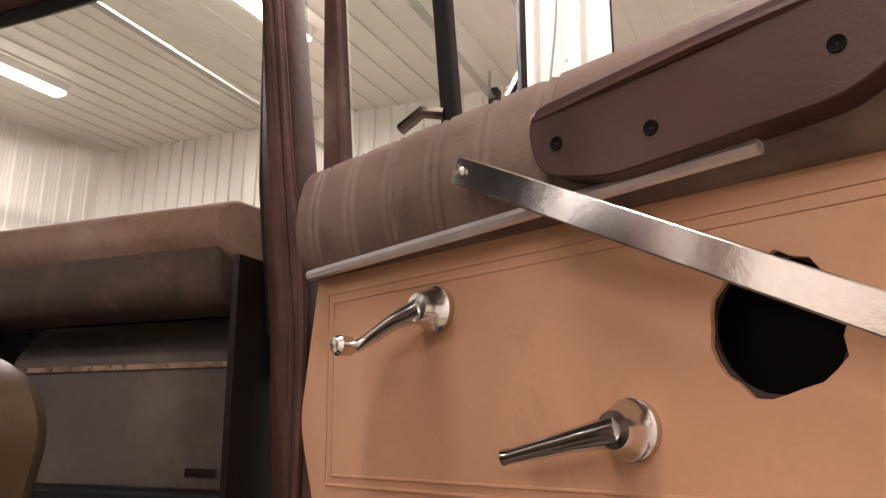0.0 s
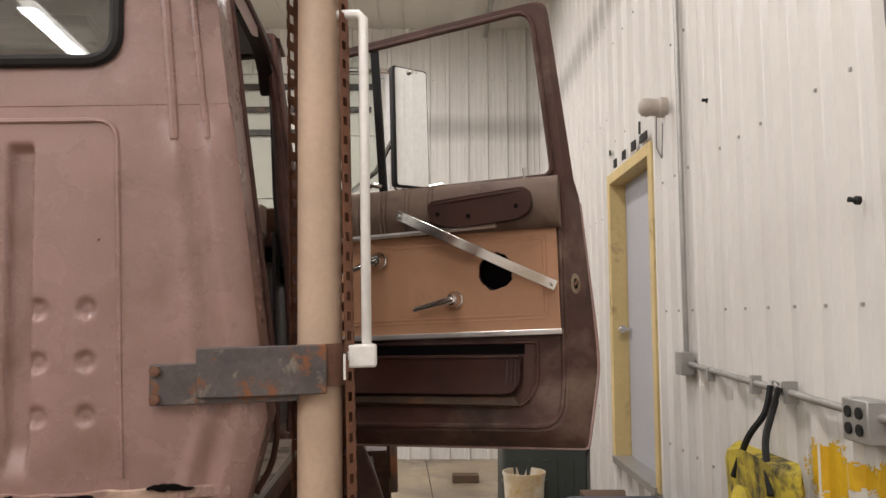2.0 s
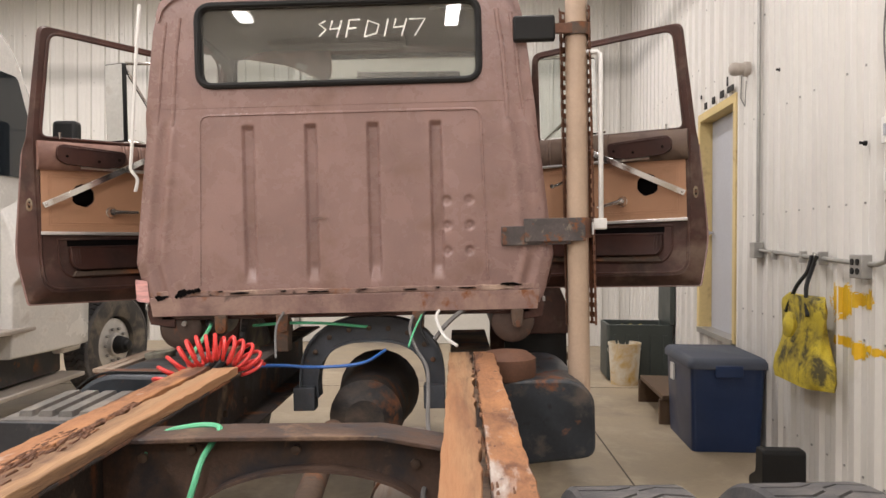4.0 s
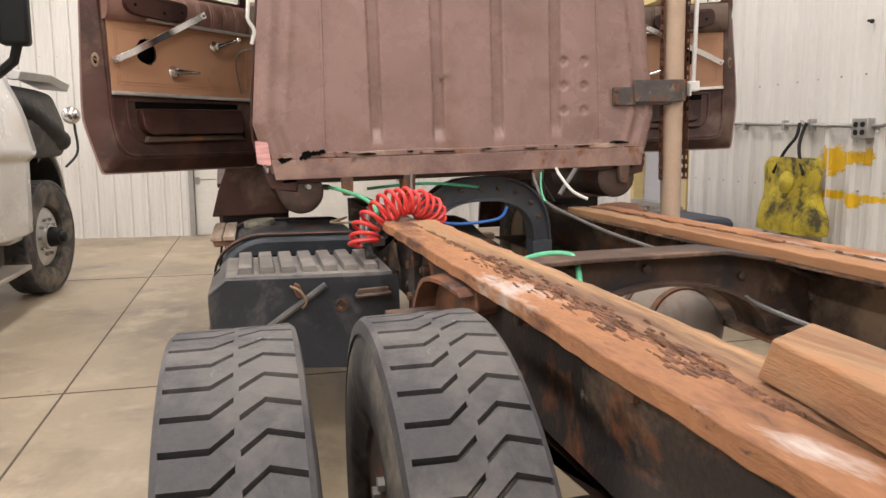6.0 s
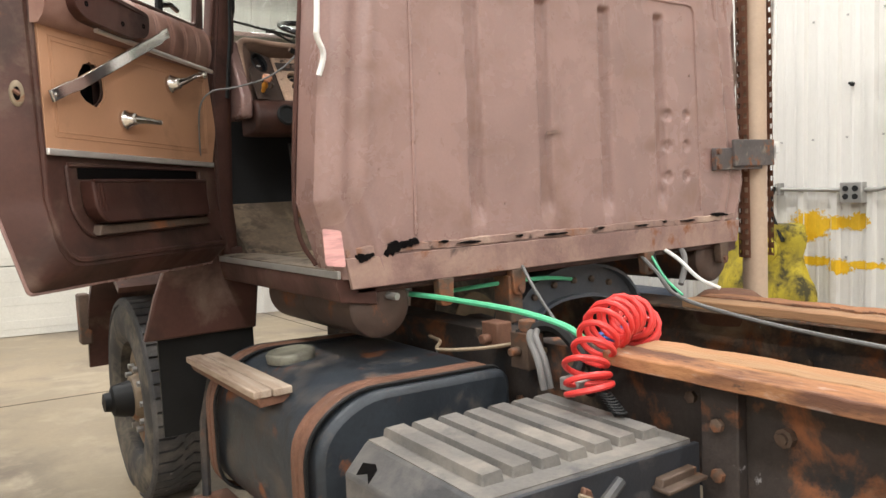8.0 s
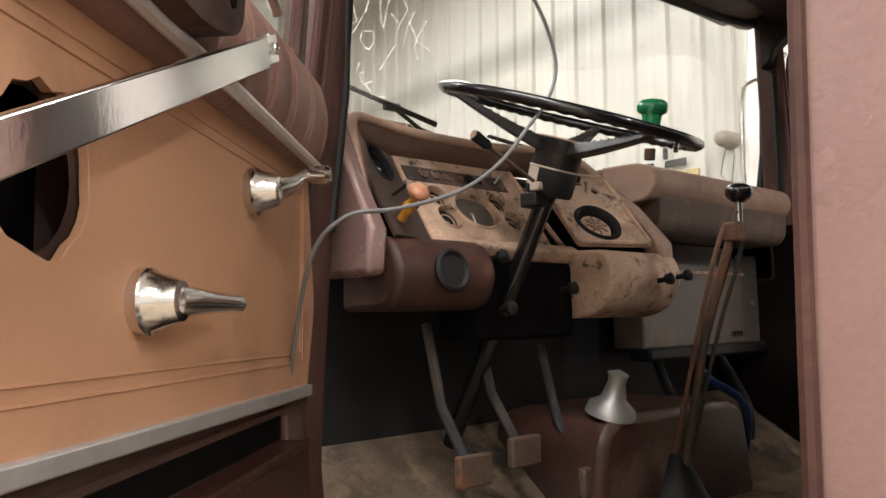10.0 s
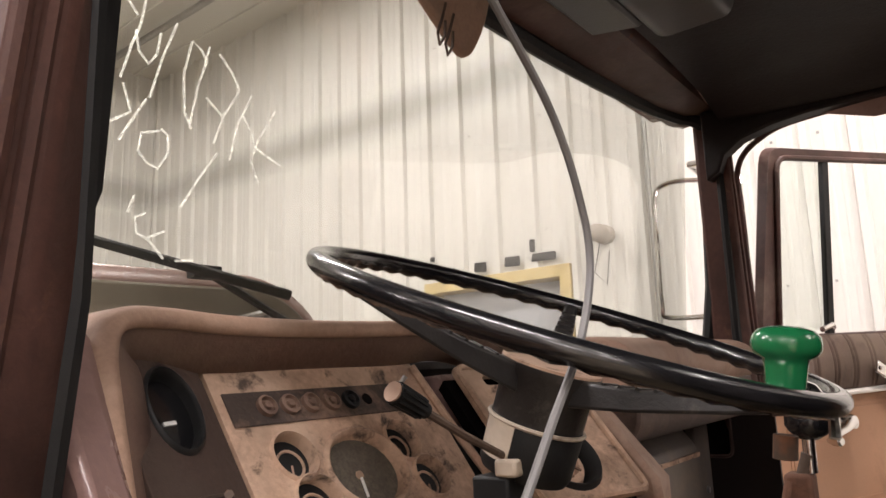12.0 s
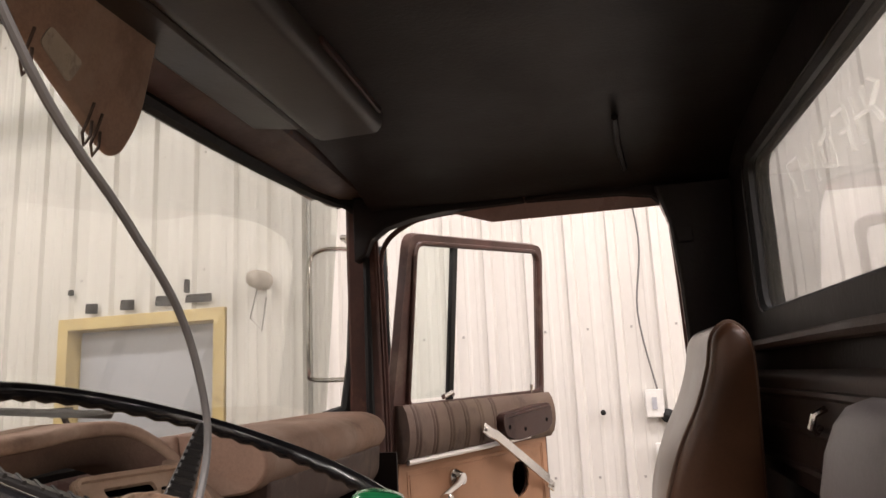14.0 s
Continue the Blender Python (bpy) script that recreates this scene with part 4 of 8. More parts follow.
# ---- doors ----
def cab_door(side, hinge, d):
    """A cab door, opened. u runs from the hinge to the latch, n into the cab when the door is shut."""
    dx, dy = d
    nn = Vector((-abs(dy), -abs(dx), 0)) if side > 0 else Vector((abs(dy), -abs(dx), 0))

    def to(p):
        u, n, z = p
        u = u * 1.03
        if n < -0.03:  # the window frame is much thinner than the door below it
            n = -0.03 + (n + 0.03) * (1 - 0.72 * min(1, max(0, (z - 2.09) / 0.05)))
        z -= 0.055 * max(-0.1, 2.05 - z)
        n += max(0, 1.5 - z) * 0.22 + max(0, z - 2.12) * 0.10
        return Vector((hinge[0] + u * dx + n * nn.x, hinge[1] + u * dy + n * nn.y, z))

    def cut(s):
        for z in (1.5, 2.09, 2.12, 2.14):
            bmesh.ops.bisect_plane(s.bm, geom=s.bm.verts[:] + s.bm.edges[:] + s.bm.faces[:], plane_co=(0, 0, z), plane_no=(0, 0, 1))
        return s.warp(to)

    def P(name, s, mat, parent, label="", bevel=0.0, smooth=38):
        return part(name, cut(s), mat, parent, label, bevel, smooth)

    # the outer skin is wider than the inner panel, so the latch side and the bottom slope outwards
    out = rounded([(0.0, 1.272), (0.995, 1.284), (1.032, 1.53), (1.028, 1.64), (0.988, 2.12), (0.932, 2.765), (0.05, 2.70), (0.0, 2.1)], [0.02, 0.014, 0.06, 0.06, 0.1, 0.05, 0.05, 0.1])
    inn = rounded([(0.0, 1.335), (0.94, 1.345), (0.945, 1.52), (0.948, 1.64), (0.962, 2.12), (0.922, 2.752), (0.055, 2.692), (0.0, 2.1)], [0.02, 0.11, 0.02, 0.06, 0.1, 0.05, 0.05, 0.1])
    win = rounded([(0.07, 2.144), (0.925, 2.154), (0.885, 2.722), (0.082, 2.664)], [0.03, 0.04, 0.06, 0.04])
    hole = (0.715, 1.855)
    door = P("cab_door", Shape().plate(inn, [win, disc(*hole, 0.06, 20)], "y", -0.03, -0.024), M_DPAINT, truck, "open dark brown cab door", 0.0)
    wide = rounded([(0.045, 2.14), (0.94, 2.148), (0.900, 2.74), (0.055, 2.675)], [0.03, 0.04, 0.06, 0.04])
    P("outer_skin", Shape().plate(out, [wide], "y", -0.115, -0.108), M_PAINT, door, "faded brown outer skin")
    mid = [(a + (b - a) * 0.86, c + (d_ - c) * 0.86) for (a, c), (b, d_) in zip(inn, out)]
    P("edge", Shape().loft([[(u, -0.114, z) for u, z in out], [(u, -0.098, z) for u, z in mid], [(u, -0.038, z) for u, z in [(a + (b - a) * 0.18, c + (d_ - c) * 0.18) for (a, c), (b, d_) in zip(inn, out)]], [(u, -0.027, z) for u, z in inn]], caps=False), M_DPAINT, door, "scuffed brown door edge")
    P("hem", Shape().tube([(u, -0.112, z) for u, z in out[:22]], 0.0045, 6), M_PAINT, door)
    P("window_return", Shape().loft([[(u, n, z) for u, z in w_] for n, w_ in ((-0.112, wide), (-0.05, win), (-0.027, win))], caps=False), M_DPAINT, door)
    P("inner_lip", Shape().tube([(u, -0.022, z) for u, z in rounded([(0.03, 1.352), (0.925, 1.362), (0.932, 1.52), (0.94, 2.1)], [0.03, 0.1, 0.02, 0])], 0.008, 6), M_DPAINT, door)
    P("frame_lip", Shape().tube([(u, -0.02, z) for u, z in win], 0.009, 8, loop=True), M_DPAINT, door)
    # upper pad with pleats
    pad = rounded([(0.03, 1.985), (0.945, 1.995), (0.945, 2.155), (0.03, 2.145)], 0.02)
    prof = lambda u, z: 0.018 + 0.028 * math.sin(max(0, min(1, (z - 1.985) / 0.17)) * math.pi) ** 0.6
    rings = []
    n, tall = 300, 0.165 if side > 0 else 0.149
    for i in range(n + 1):
        u = (0.012 if side > 0 else 0.046) + (0.933 if side > 0 else 0.899) * i / n
        pleat = 0.0
        if u < 0.52:
            w = (u - 0.02) % 0.088
            pleat = -0.0065 * max(0, 1 - abs(w - 0.030) / 0.006, 1 - abs(w - 0.046) / 0.006)
        rings.append([(u, -0.03, 1.985)] + [(u, prof(u, 1.985 + 0.17 * k / 8) + pleat - 0.012, 1.985 + tall * k / 8) for k in range(9)] + [(u, -0.03, 1.985 + tall)])
    P("upper_pad", Shape().loft(rings), M_VINYL if side > 0 else M_LITVINYL, door, "dusty brown pleated vinyl pad", smooth=60)
    arm = rounded([(0.512, 2.02), (0.60, 1.998), (0.82, 2.012), (0.868, 2.04), (0.858, 2.118), (0.50, 2.092)], [0.03, 0.03, 0.03, 0.03, 0.035, 0.03])
    a = P("pull_pad", Shape().prism(arm, "y", 0.0, 0.062), M_ARM, door, "dark maroon padded pull", 0.022)
    P("piping", Shape().tube([(0.512, 0.058, 2.080), (0.7, 0.064, 2.094), (0.845, 0.058, 2.104)], 0.005, 6), M_ARM, a)
    for u, z in ((0.541, 2.047), (0.65, 2.033), (0.815, 2.054)):
        P("screw_hole", Shape().lathe([(0, 0.008), (0.0025, 0.0075), (0.002, 0.005), (0.0008, 0.0)], (u, 0.061, z), (0, 1, 0), 14), M_SHADEBLACK, a)
    # tan board
    random.seed(11)
    board = rounded([(0.022, 1.645), (0.93, 1.655), (0.928, 2.004), (0.014, 1.986), (-0.024, 1.77)], [0.01, 0.01, 0.01, 0.01, 0.03])
    b = P("trim_board", Shape().plate(board, [disc(*hole, 0.062, 26, 0.07)], "y", -0.021, -0.012), M_TAN, door, "tan hardboard panel with a ragged hole", 0.0015)
    for k in (0, 0.013):
        e = [(0.05 + k, -0.012, 1.686 + k), (0.892 - k, -0.012, 1.697 + k), (0.892 - k, -0.012, 1.964 - k), (0.045 + k, -0.012, 1.958 - k)]
        P("embossed_line", Shape().tube(e, 0.0024, 5, loop=True), M_TAN, b)
    # black sheet behind the hole, painted for the dark inside the door
    P("hole_cavity", Shape().box((hole[0] - 0.09, -0.1, hole[1] - 0.09), (hole[0] + 0.09, -0.08, hole[1] + 0.09)), M_SHADEBLACK, door)
    P("trim_strip", Shape().tube([(0.024, 0.012, 1.987), (0.4, 0.024, 1.993), (0.735, 0.028, 2.002)], 0.0085, 8), M_TRIM, door, "bright chrome strip")
    P("trim_strip", Shape().prism([(0.024, 1.632), (0.934, 1.646), (0.934, 1.664), (0.024, 1.650)], "y", -0.014, -0.002), M_TRIM, door, "bright chrome strip", 0.003)
    # pull strap
    st = [(0.385, 0.052, 2.058), (0.425, 0.052, 2.04), (0.45, 0.062, 2.028), (0.84, 0.038, 1.838), (0.872, 0.016, 1.822), (0.925, 0.012, 1.797)]
    s = Shape()
    rings = []
    for i, p in enumerate(st):
        p = Vector(p)
        t = (Vector(st[min(i + 1, 5)]) - Vector(st[max(i - 1, 0)]))
        t.y = 0
        t.normalize()
        w = Vector((-t.z, 0, t.x)) * 0.0165
        o = Vector((0, 0.005, 0))
        rings.append([p - w - o, p + w - o, p + w + o, p - w + o])
    sp = P("pull_strap", s.loft(rings), M_CHROME, door, "diagonal chrome pull strap", 0.002)
    for u, n, z in ((0.397, 0.058, 2.052), (0.912, 0.018, 1.803)):
        P("screw", Shape().lathe([(0, 0.007), (0.002, 0.0065), (0.004, 0.003), (0.003, 0.0)], (u, n, z), (0, 1, 0), 12), M_CHROME, sp)
    # cranks
    for (u, z), (du, dz) in (((0.288, 1.910), (-0.122, -0.04 if side > 0 else 0.042)), ((0.570, 1.766), (-0.14, -0.030 if side > 0 else 0.0))):
        s = Shape()
        s.lathe([(0, 0.030), (0.010, 0.030), (0.014, 0.026), (0.03, 0.022), (0.04, 0.018), (0.041, 0.009), (0.034, 0.0)], (u, -0.012, z), (0, 1, 0), 22)
        s.tube([(u, 0.018, z), (u + du * 0.35, 0.03, z + dz * 0.35), (u + du * 0.9, 0.026, z + dz * 0.9), (u + du, 0.028, z + dz)], lambda i: (0.016, 0.011, 0.0085, 0.009)[i], 10)
        cr = P("window_crank" if z > 1.8 else "inside_handle", s, M_CHROME, door, "pitted chrome handle")
        if z > 1.8:
            P("knob", Shape().lathe([(0, 0.007), (0.008, 0.012), (0.03, 0.014), (0.036, 0.01), (0.037, 0)], (u + du, 0.03, z + dz), (0, 1, 0), 14), M_CHROME, cr)
    # lower map pocket: a moulded bin under a dark mouth, in a shallow recess with a dusty ledge
    pk = rounded([(0.165, 1.458), (0.765, 1.458), (0.795, 1.49), (0.80, 1.580), (0.145, 1.584), (0.15, 1.478)], [0.02, 0.03, 0.03, 0.01, 0.01, 0.02])
    p1 = P("map_pocket", Shape().prism(pk, "y", -0.024, 0.026), M_ARM, door, "dark maroon moulded map pocket", 0.008)
    P("pocket_mouth", Shape().box((0.14, -0.023, 1.584), (0.805, -0.018, 1.616)), M_SHADEBLACK, p1)
    P("pocket_rim", Shape().tube([(0.15, 0.024, 1.580), (0.798, 0.024, 1.577)], 0.006, 6), M_ARM, p1)
    for k in range(3):
        P("flute", Shape().tube([(0.752 + k * 0.014, 0.025, 1.49), (0.757 + k * 0.014, 0.025, 1.57)], 0.004, 5), M_ARM, p1)
    P("pocket_frame", Shape().tube([(u, -0.02, z) for u, z in rounded([(0.115, 1.425), (0.80, 1.42), (0.845, 1.48), (0.85, 1.622), (0.12, 1.622)], [0.02, 0.06, 0.04, 0.01, 0.01])], 0.007, 6, loop=True), M_DPAINT, door)
    P("ledge", Shape().prism([(0.14, 1.428), (0.79, 1.424), (0.77, 1.452), (0.15, 1.452)], "y", -0.024, 0.004), M_GREASE, door, "dusty lower ledge", 0.003)
    # vent post and catch
    vp = P("vent_post", Shape().box((0.288, -0.055, 2.15), (0.318, -0.02, 2.69)), M_BLACK, door, "black vent window post", 0.004)
    P("vent_catch", Shape().tube([(0.302, -0.015, 2.172), (0.275, 0.0, 2.178), (0.23, 0.0, 2.166)], 0.009, 8), M_CHROME, vp)
    vg = P("vent_glass", Shape().plate([(0.08, 2.165), (0.29, 2.165), (0.29, 2.685), (0.09, 2.67)], [], "y", -0.045, -0.041), M_GLASSCLR, door, "clear vent glass")
    vg.visible_shadow = False
    P("lock_button", Shape().tube([(0.83, -0.01, 2.15), (0.83, -0.01, 2.185)], lambda i: (0.004, 0.007)[i], 8), M_CHROME, door)
    # latch on the sloping edge
    def on_edge(a, h, z):
        return (0.974 + a * 0.70 + h * 0.71, -0.054 - a * 0.71 + h * 0.70, z)
    ring = lambda ka, kz, h: [on_edge(ka * math.cos(q) , h, 1.803 + kz * math.sin(q)) for q in [2 * math.pi * k / 22 for k in range(22)]]
    l = P("latch", Shape().loft([ring(0.019, 0.034, -0.002), ring(0.019, 0.034, 0.003), ring(0.016, 0.030, 0.006), ring(0.009, 0.018, 0.006), ring(0.008, 0.016, -0.004)], caps=False), M_LATCH, door, "tarnished steel latch plate", smooth=50)
    P("latch_slot", Shape().loft([ring(0.010, 0.019, 0.001), ring(0.010, 0.019, 0.003)]), M_SHADEBLACK, l)
    P("latch_bolt", Shape().tube([on_edge(-0.006, 0.005, 1.80), on_edge(0.008, 0.005, 1.812)], 0.006, 6), M_STRAP, l)
    return door


R_HINGE, R_DIR = (1.03, 1.045), Vector((0.912, -0.41)).normalized()
L_HINGE, L_DIR = (-1.010, 0.995), Vector((-0.712, -0.702)).normalized()
cab_door(1, R_HINGE, R_DIR)
cab_door(-1, L_HINGE, L_DIR)

# ---- frame, wheels and chassis parts ----
RT, RH = 1.0, 0.28          # rail top and height
for sx in (-1, 1):
    # the bare frame stands level, a little to the right of the cab's middle
    a, b, RT, y_end, web = (-0.565, -0.35, 1.0, -0.635, -0.478) if sx < 0 else (0.735, 0.52, 0.955, -0.05, 0.735)
    s = Shape()
    prof = [(web, RT), (b, RT), (b, RT - 0.012), (web - sx * 0.012, RT - 0.012), (web - sx * 0.012, RT - RH + 0.012), (b, RT - RH + 0.012), (b, RT - RH), (web, RT - RH)]
    s.prism(prof, "y", -3.6, 1.2)
    rail = part("frame_rail", s, M_RAILRUST if sx < 0 else M_RAILDUST, truck, "grimy rusted steel frame rail", 0.003)
    # a rusted plate and a weathered plank lying on the rail
    for x0, x1, h, mat, nm, lab in ((a, a - sx * 0.097, 0.036, M_PLATE, "rusted_plate", "orange-rusted flat steel strip"), (a - sx * 0.113, b, 0.034, M_OLDWOOD, "plank", "weathered splintered plank")):
        s = Shape()
        n = 60
        rings = []
        random.seed(int(100 * abs(x0)))
        wood = nm == "plank"
        for i in range(n + 1):
            y = -3.6 + (y_end + 3.6) * i / n
            j, e = random.uniform(-0.003, 0.003), random.uniform(-1, 1) * (0.009 if wood else 0.004)
            dip = random.uniform(-0.006, 0.001) if wood else random.uniform(-0.003, 0.001)
            rings.append([(x0 + e, y, RT), (x1 + j, y, RT), (x1 + j, y, RT + h + random.uniform(-0.003, 0.002)), (x0 + e, y, RT + h + dip)])
        part(nm, s.loft(rings), mat, rail, lab, 0.003)
    # flaking rust scale between them
    s = Shape()
    random.seed(40 + sx)
    for i in range(520 if sx < 0 else 60):
        y = random.uniform(-2.95, -1.35) if sx < 0 else random.uniform(-3.2, -0.3)
        x = a - sx * 0.099 + random.gauss(0, 0.022 if -2.8 < y < -1.7 else 0.007)
        l, w, t = random.uniform(0.006, 0.028), random.uniform(0.0015, 0.0055), random.uniform(0.003, 0.006)
        q = random.uniform(-0.25, 0.25)
        z = RT + 0.033
        s.faces([(x - w, y - l, z), (x + w, y - l + q * w, z), (x + w * 0.7, y + l, z), (x - w * 0.8, y + l * 0.9, z), (x - w * 0.6, y - l * 0.8, z + t), (x + w * 0.6, y - l * 0.7, z + t * 0.6), (x + w * 0.4, y + l * 0.8, z + t * 1.1), (x - w * 0.5, y + l * 0.7, z + t * 0.7)],
                [(3, 2, 1, 0), (4, 5, 6, 7), (0, 1, 5, 4), (1, 2, 6, 5), (2, 3, 7, 6), (3, 0, 4, 7)])
    tagged(part("rust_scale", s, M_SCALE, rail, "flaking dark rust scale"), kind="stuff")
    if sx < 0:
        s = Shape()
        rings = []
        for i in range(13):
            y = -2.87 - 0.72 * i / 12
            d = 0.17 * (y + 2.87)
            rings.append([(-0.432 + d, y + 0.03 * (i == 0), RT + 0.036), (-0.33 + d, y + 0.05 * (i == 0), RT + 0.036), (-0.33 + d, y + 0.05 * (i == 0), RT + 0.10), (-0.432 + d, y, RT + 0.10 + random.uniform(-0.003, 0.002))])
        part("loose_board", s.loft(rings), M_OLDWOOD, rail, "short weathered board lying on the plank", 0.004)
    random.seed(5 + sx)
    for y in (-0.2, -0.5, -0.85, -1.3, -1.42, -1.9, -2.05, -2.6, -2.9):
        for z in (RT - 0.06, RT - 0.2):
            if random.random() < 0.75:
                part("bolt", Shape().lathe([(0, 0.016), (0.012, 0.016), (0.014, 0.012), (0.015, 0)], (web, y, z), (sx, 0, 0), 6), M_GREASE, rail)
                part("bolt", Shape().lathe([(0, 0.016), (0.012, 0.016), (0.014, 0.012), (0.015, 0)], (web - sx * 0.012, y + 0.03, z), (-sx, 0, 0), 6), M_GREASE, rail)


def tyre_mesh(r=0.51, w=0.25):
    """A drive tyre with a zigzag tread, axis along x, centred."""
    s = Shape()
    h = w / 2
    s.lathe([(-h * 0.8, r * 0.56), (-h, r * 0.64), (-h * 1.05, r * 0.78), (-h * 0.98, r * 0.9), (-h * 0.86, r * 0.965), (h * 0.86, r * 0.965), (h * 0.98, r * 0.9), (h * 1.05, r * 0.78), (h, r * 0.64), (h * 0.8, r * 0.56), (-h * 0.8, r * 0.56)], (0, 0, 0), (1, 0, 0), 60, caps=False)
    return s


def tread_mesh(r=0.51, w=0.25, n=50):
    """Two rows of broad lugs parted by bent cross grooves, with solid shoulders and a solid rib in the middle."""
    s = Shape()
    h = w / 2
    step = 2 * math.pi / n
    halves = ([(-0.86, 0.0), (-0.27, 0.04), (0.03, -0.46)], [(0.08, 0.20), (0.42, -0.34), (0.86, -0.08)])
    for k in range(n):
        for row in halves:
            for (xa, za), (xb, zb) in zip(row, row[1:]):
                vs = []
                for rr, sh in ((r * 0.962, 0.46), (r, 0.405)):
                    for x, zz in ((xa, za), (xb, zb)):
                        for e in ((-1, 1) if x == xa else (1, -1)):
                            ang = (k + zz + e * sh) * step
                            vs.append((x * h, math.cos(ang) * rr, math.sin(ang) * rr))
                s.faces(vs, [(0, 1, 2, 3), (7, 6, 5, 4), (0, 4, 5, 1), (1, 5, 6, 2), (2, 6, 7, 3), (3, 7, 4, 0)])
    for xs in ((-0.98, -0.94, -0.86), (0.86, 0.94, 0.98)):
        pr = [(xs[0] * h, r * (0.94 if xs[0] < 0 else 0.999)), (xs[1] * h, r * 0.985), (xs[2] * h, r * (0.999 if xs[0] < 0 else 0.94))]
        s.lathe(pr + [(xs[2] * h, r * 0.93), (xs[0] * h, r * 0.93), pr[0]], (0, 0, 0), (1, 0, 0), 84, caps=False)
    s.lathe([(0.02 * h, r * 0.95), (0.02 * h, r * 0.999), (0.09 * h, r * 0.999), (0.09 * h, r * 0.95)], (0, 0, 0), (1, 0, 0), 84, caps=False)
    return s


TYRE = mesh_of("tyre", tyre_mesh(), M_SIDEWALL, 30)
TREAD = mesh_of("tread", tread_mesh(), M_TYRE, 25)


def rim_mesh(sx):
    s = Shape()
    s.lathe([(-0.09, 0.285), (-0.1, 0.295), (-0.085, 0.27), (0.06, 0.262), (0.075, 0.2), (0.07, 0.12), (0.11, 0.11), (0.12, 0.06), (0.12, 0)], (0, 0, 0), (sx, 0, 0), 36)
    return s


def wheel(parent, x, y, z, sx, front=False, rim_mat=None, name="wheel"):
    wh = new(name)
    wh.parent, wh.location = parent, (x, y, z)
    for nm, me in (("tyre", TYRE), ("tread", TREAD)):
        ob = new(nm, me)
        ob.parent = wh
    part("rim", rim_mesh(sx if front else -sx), rim_mat or M_GREASE, wh, "painted steel rim")
    for k in range(10):
        a = 2 * math.pi * k / 10
        part("lug_nut", Shape().cyl((sx * 0.075, math.cos(a) * 0.16, math.sin(a) * 0.16), (sx * 0.105, math.cos(a) * 0.16, math.sin(a) * 0.16), 0.016, 6), M_GALV, wh)
    if front:
        part("hub", Shape().lathe([(0.05, 0.1), (0.1, 0.095), (0.16, 0.085), (0.2, 0.075), (0.21, 0.05), (0.24, 0.045), (0.25, 0)], (0, 0, 0), (sx, 0, 0), 20), M_BLACK, wh, "greasy black hub")
    return wh


M_OLDRIM = surface("dusty_tan_rim", (0.24, 0.18, 0.12), 0.7, var=0.3, scale=7, bump=0.3, blots=((RUST, 7, 0.62, 0.06, 0.9),))
AX = -2.26
for sx in (-1, 1):
    for d in (0.835, 1.205):
        wheel(truck, 0.083 + sx * d, AX, 0.505, sx)
    wheel(truck, sx * 1.10, 1.98, 0.505, sx, True, M_OLDRIM)
part("rear_axle", Shape().cyl((-0.62, AX, 0.505), (0.79, AX, 0.505), 0.075, 16).lathe([(-0.2, 0.08), (-0.12, 0.2), (0, 0.23), (0.12, 0.2), (0.2, 0.08)], (0.08, AX, 0.52), (1, 0, 0), 24), M_GREASE, truck, "grimy rear axle")

# ---- chassis fittings behind and under the cab ----
def arch_ring(cx, cz, r0, r1, y0, y1, a0=0.0, a1=180.0, n=20, sx=1.0):
    s = Shape()
    rings = []
    for i in range(n + 1):
        a = radians(a0 + (a1 - a0) * i / n)
        c, q = math.cos(a) * sx, math.sin(a)
        rings.append([(cx + c * r0, y0, cz + q * r0), (cx + c * r1, y0, cz + q * r1), (cx + c * r1, y1, cz + q * r1), (cx + c * r0, y1, cz + q * r0)])
    return s.loft(rings)


def hoop_ring(k0, k1, y0, y1):
    """A slice of the flattened arch that joins the rails under the cab."""
    rings = []
    for i in range(29):
        q = radians(-14 + 208 * i / 28)
        c, d = math.cos(q), math.sin(q)
        f = (abs(c) ** 2.6 + abs(d) ** 2.6) ** (-1 / 2.6)
        pt = lambda k, y: (0.115 + c * f * (0.282 + 0.09 * k), y, 0.80 + d * f * (0.231 + 0.121 * k))
        rings.append([pt(k0, y0), pt(k1, y0), pt(k1, y1), pt(k0, y1)])
    return Shape().loft(rings)


hoop = part("hoop_crossmember", hoop_ring(0.0, 1.0, 0.15, 0.17), M_HOOP, truck, "blue-black arched crossmember", 0.003)
part("flange", hoop_ring(0.93, 1.03, 0.115, 0.24), M_HOOP, hoop)
part("flange", hoop_ring(-0.04, 0.06, 0.12, 0.24), M_HOOP, hoop)
for q in (24, 40, 58, 75, 92, 110, 128, 146):
    c, d = math.cos(radians(q)), math.sin(radians(q))
    f = (abs(c) ** 2.6 + abs(d) ** 2.6) ** (-1 / 2.6)
    part("bolt", Shape().lathe([(0, 0.014), (0.012, 0.014), (0.015, 0.009), (0.016, 0)], (0.115 + c * f * 0.33, 0.15, 0.80 + d * f * 0.295), (0, -1, 0), 6), M_GREASE, hoop)
for x in (-0.235, 0.435):
    part("foot", Shape().box((x - 0.055, 0.10, 0.68), (x + 0.055, 0.20, 0.80)), M_HOOP, hoop, bevel=0.005)
web = [(-0.46, 0.70), (-0.46, 0.96), (-0.40, 0.985), (0.34, 0.985), (0.52, 0.95), (0.70, 0.87), (0.70, 0.68), (0.56, 0.68)]
cut = [(0.14 + 0.37 * math.cos(radians(q)), 0.66 + 0.235 * math.sin(radians(q)) ** 0.8) for q in range(10, 171, 10)]
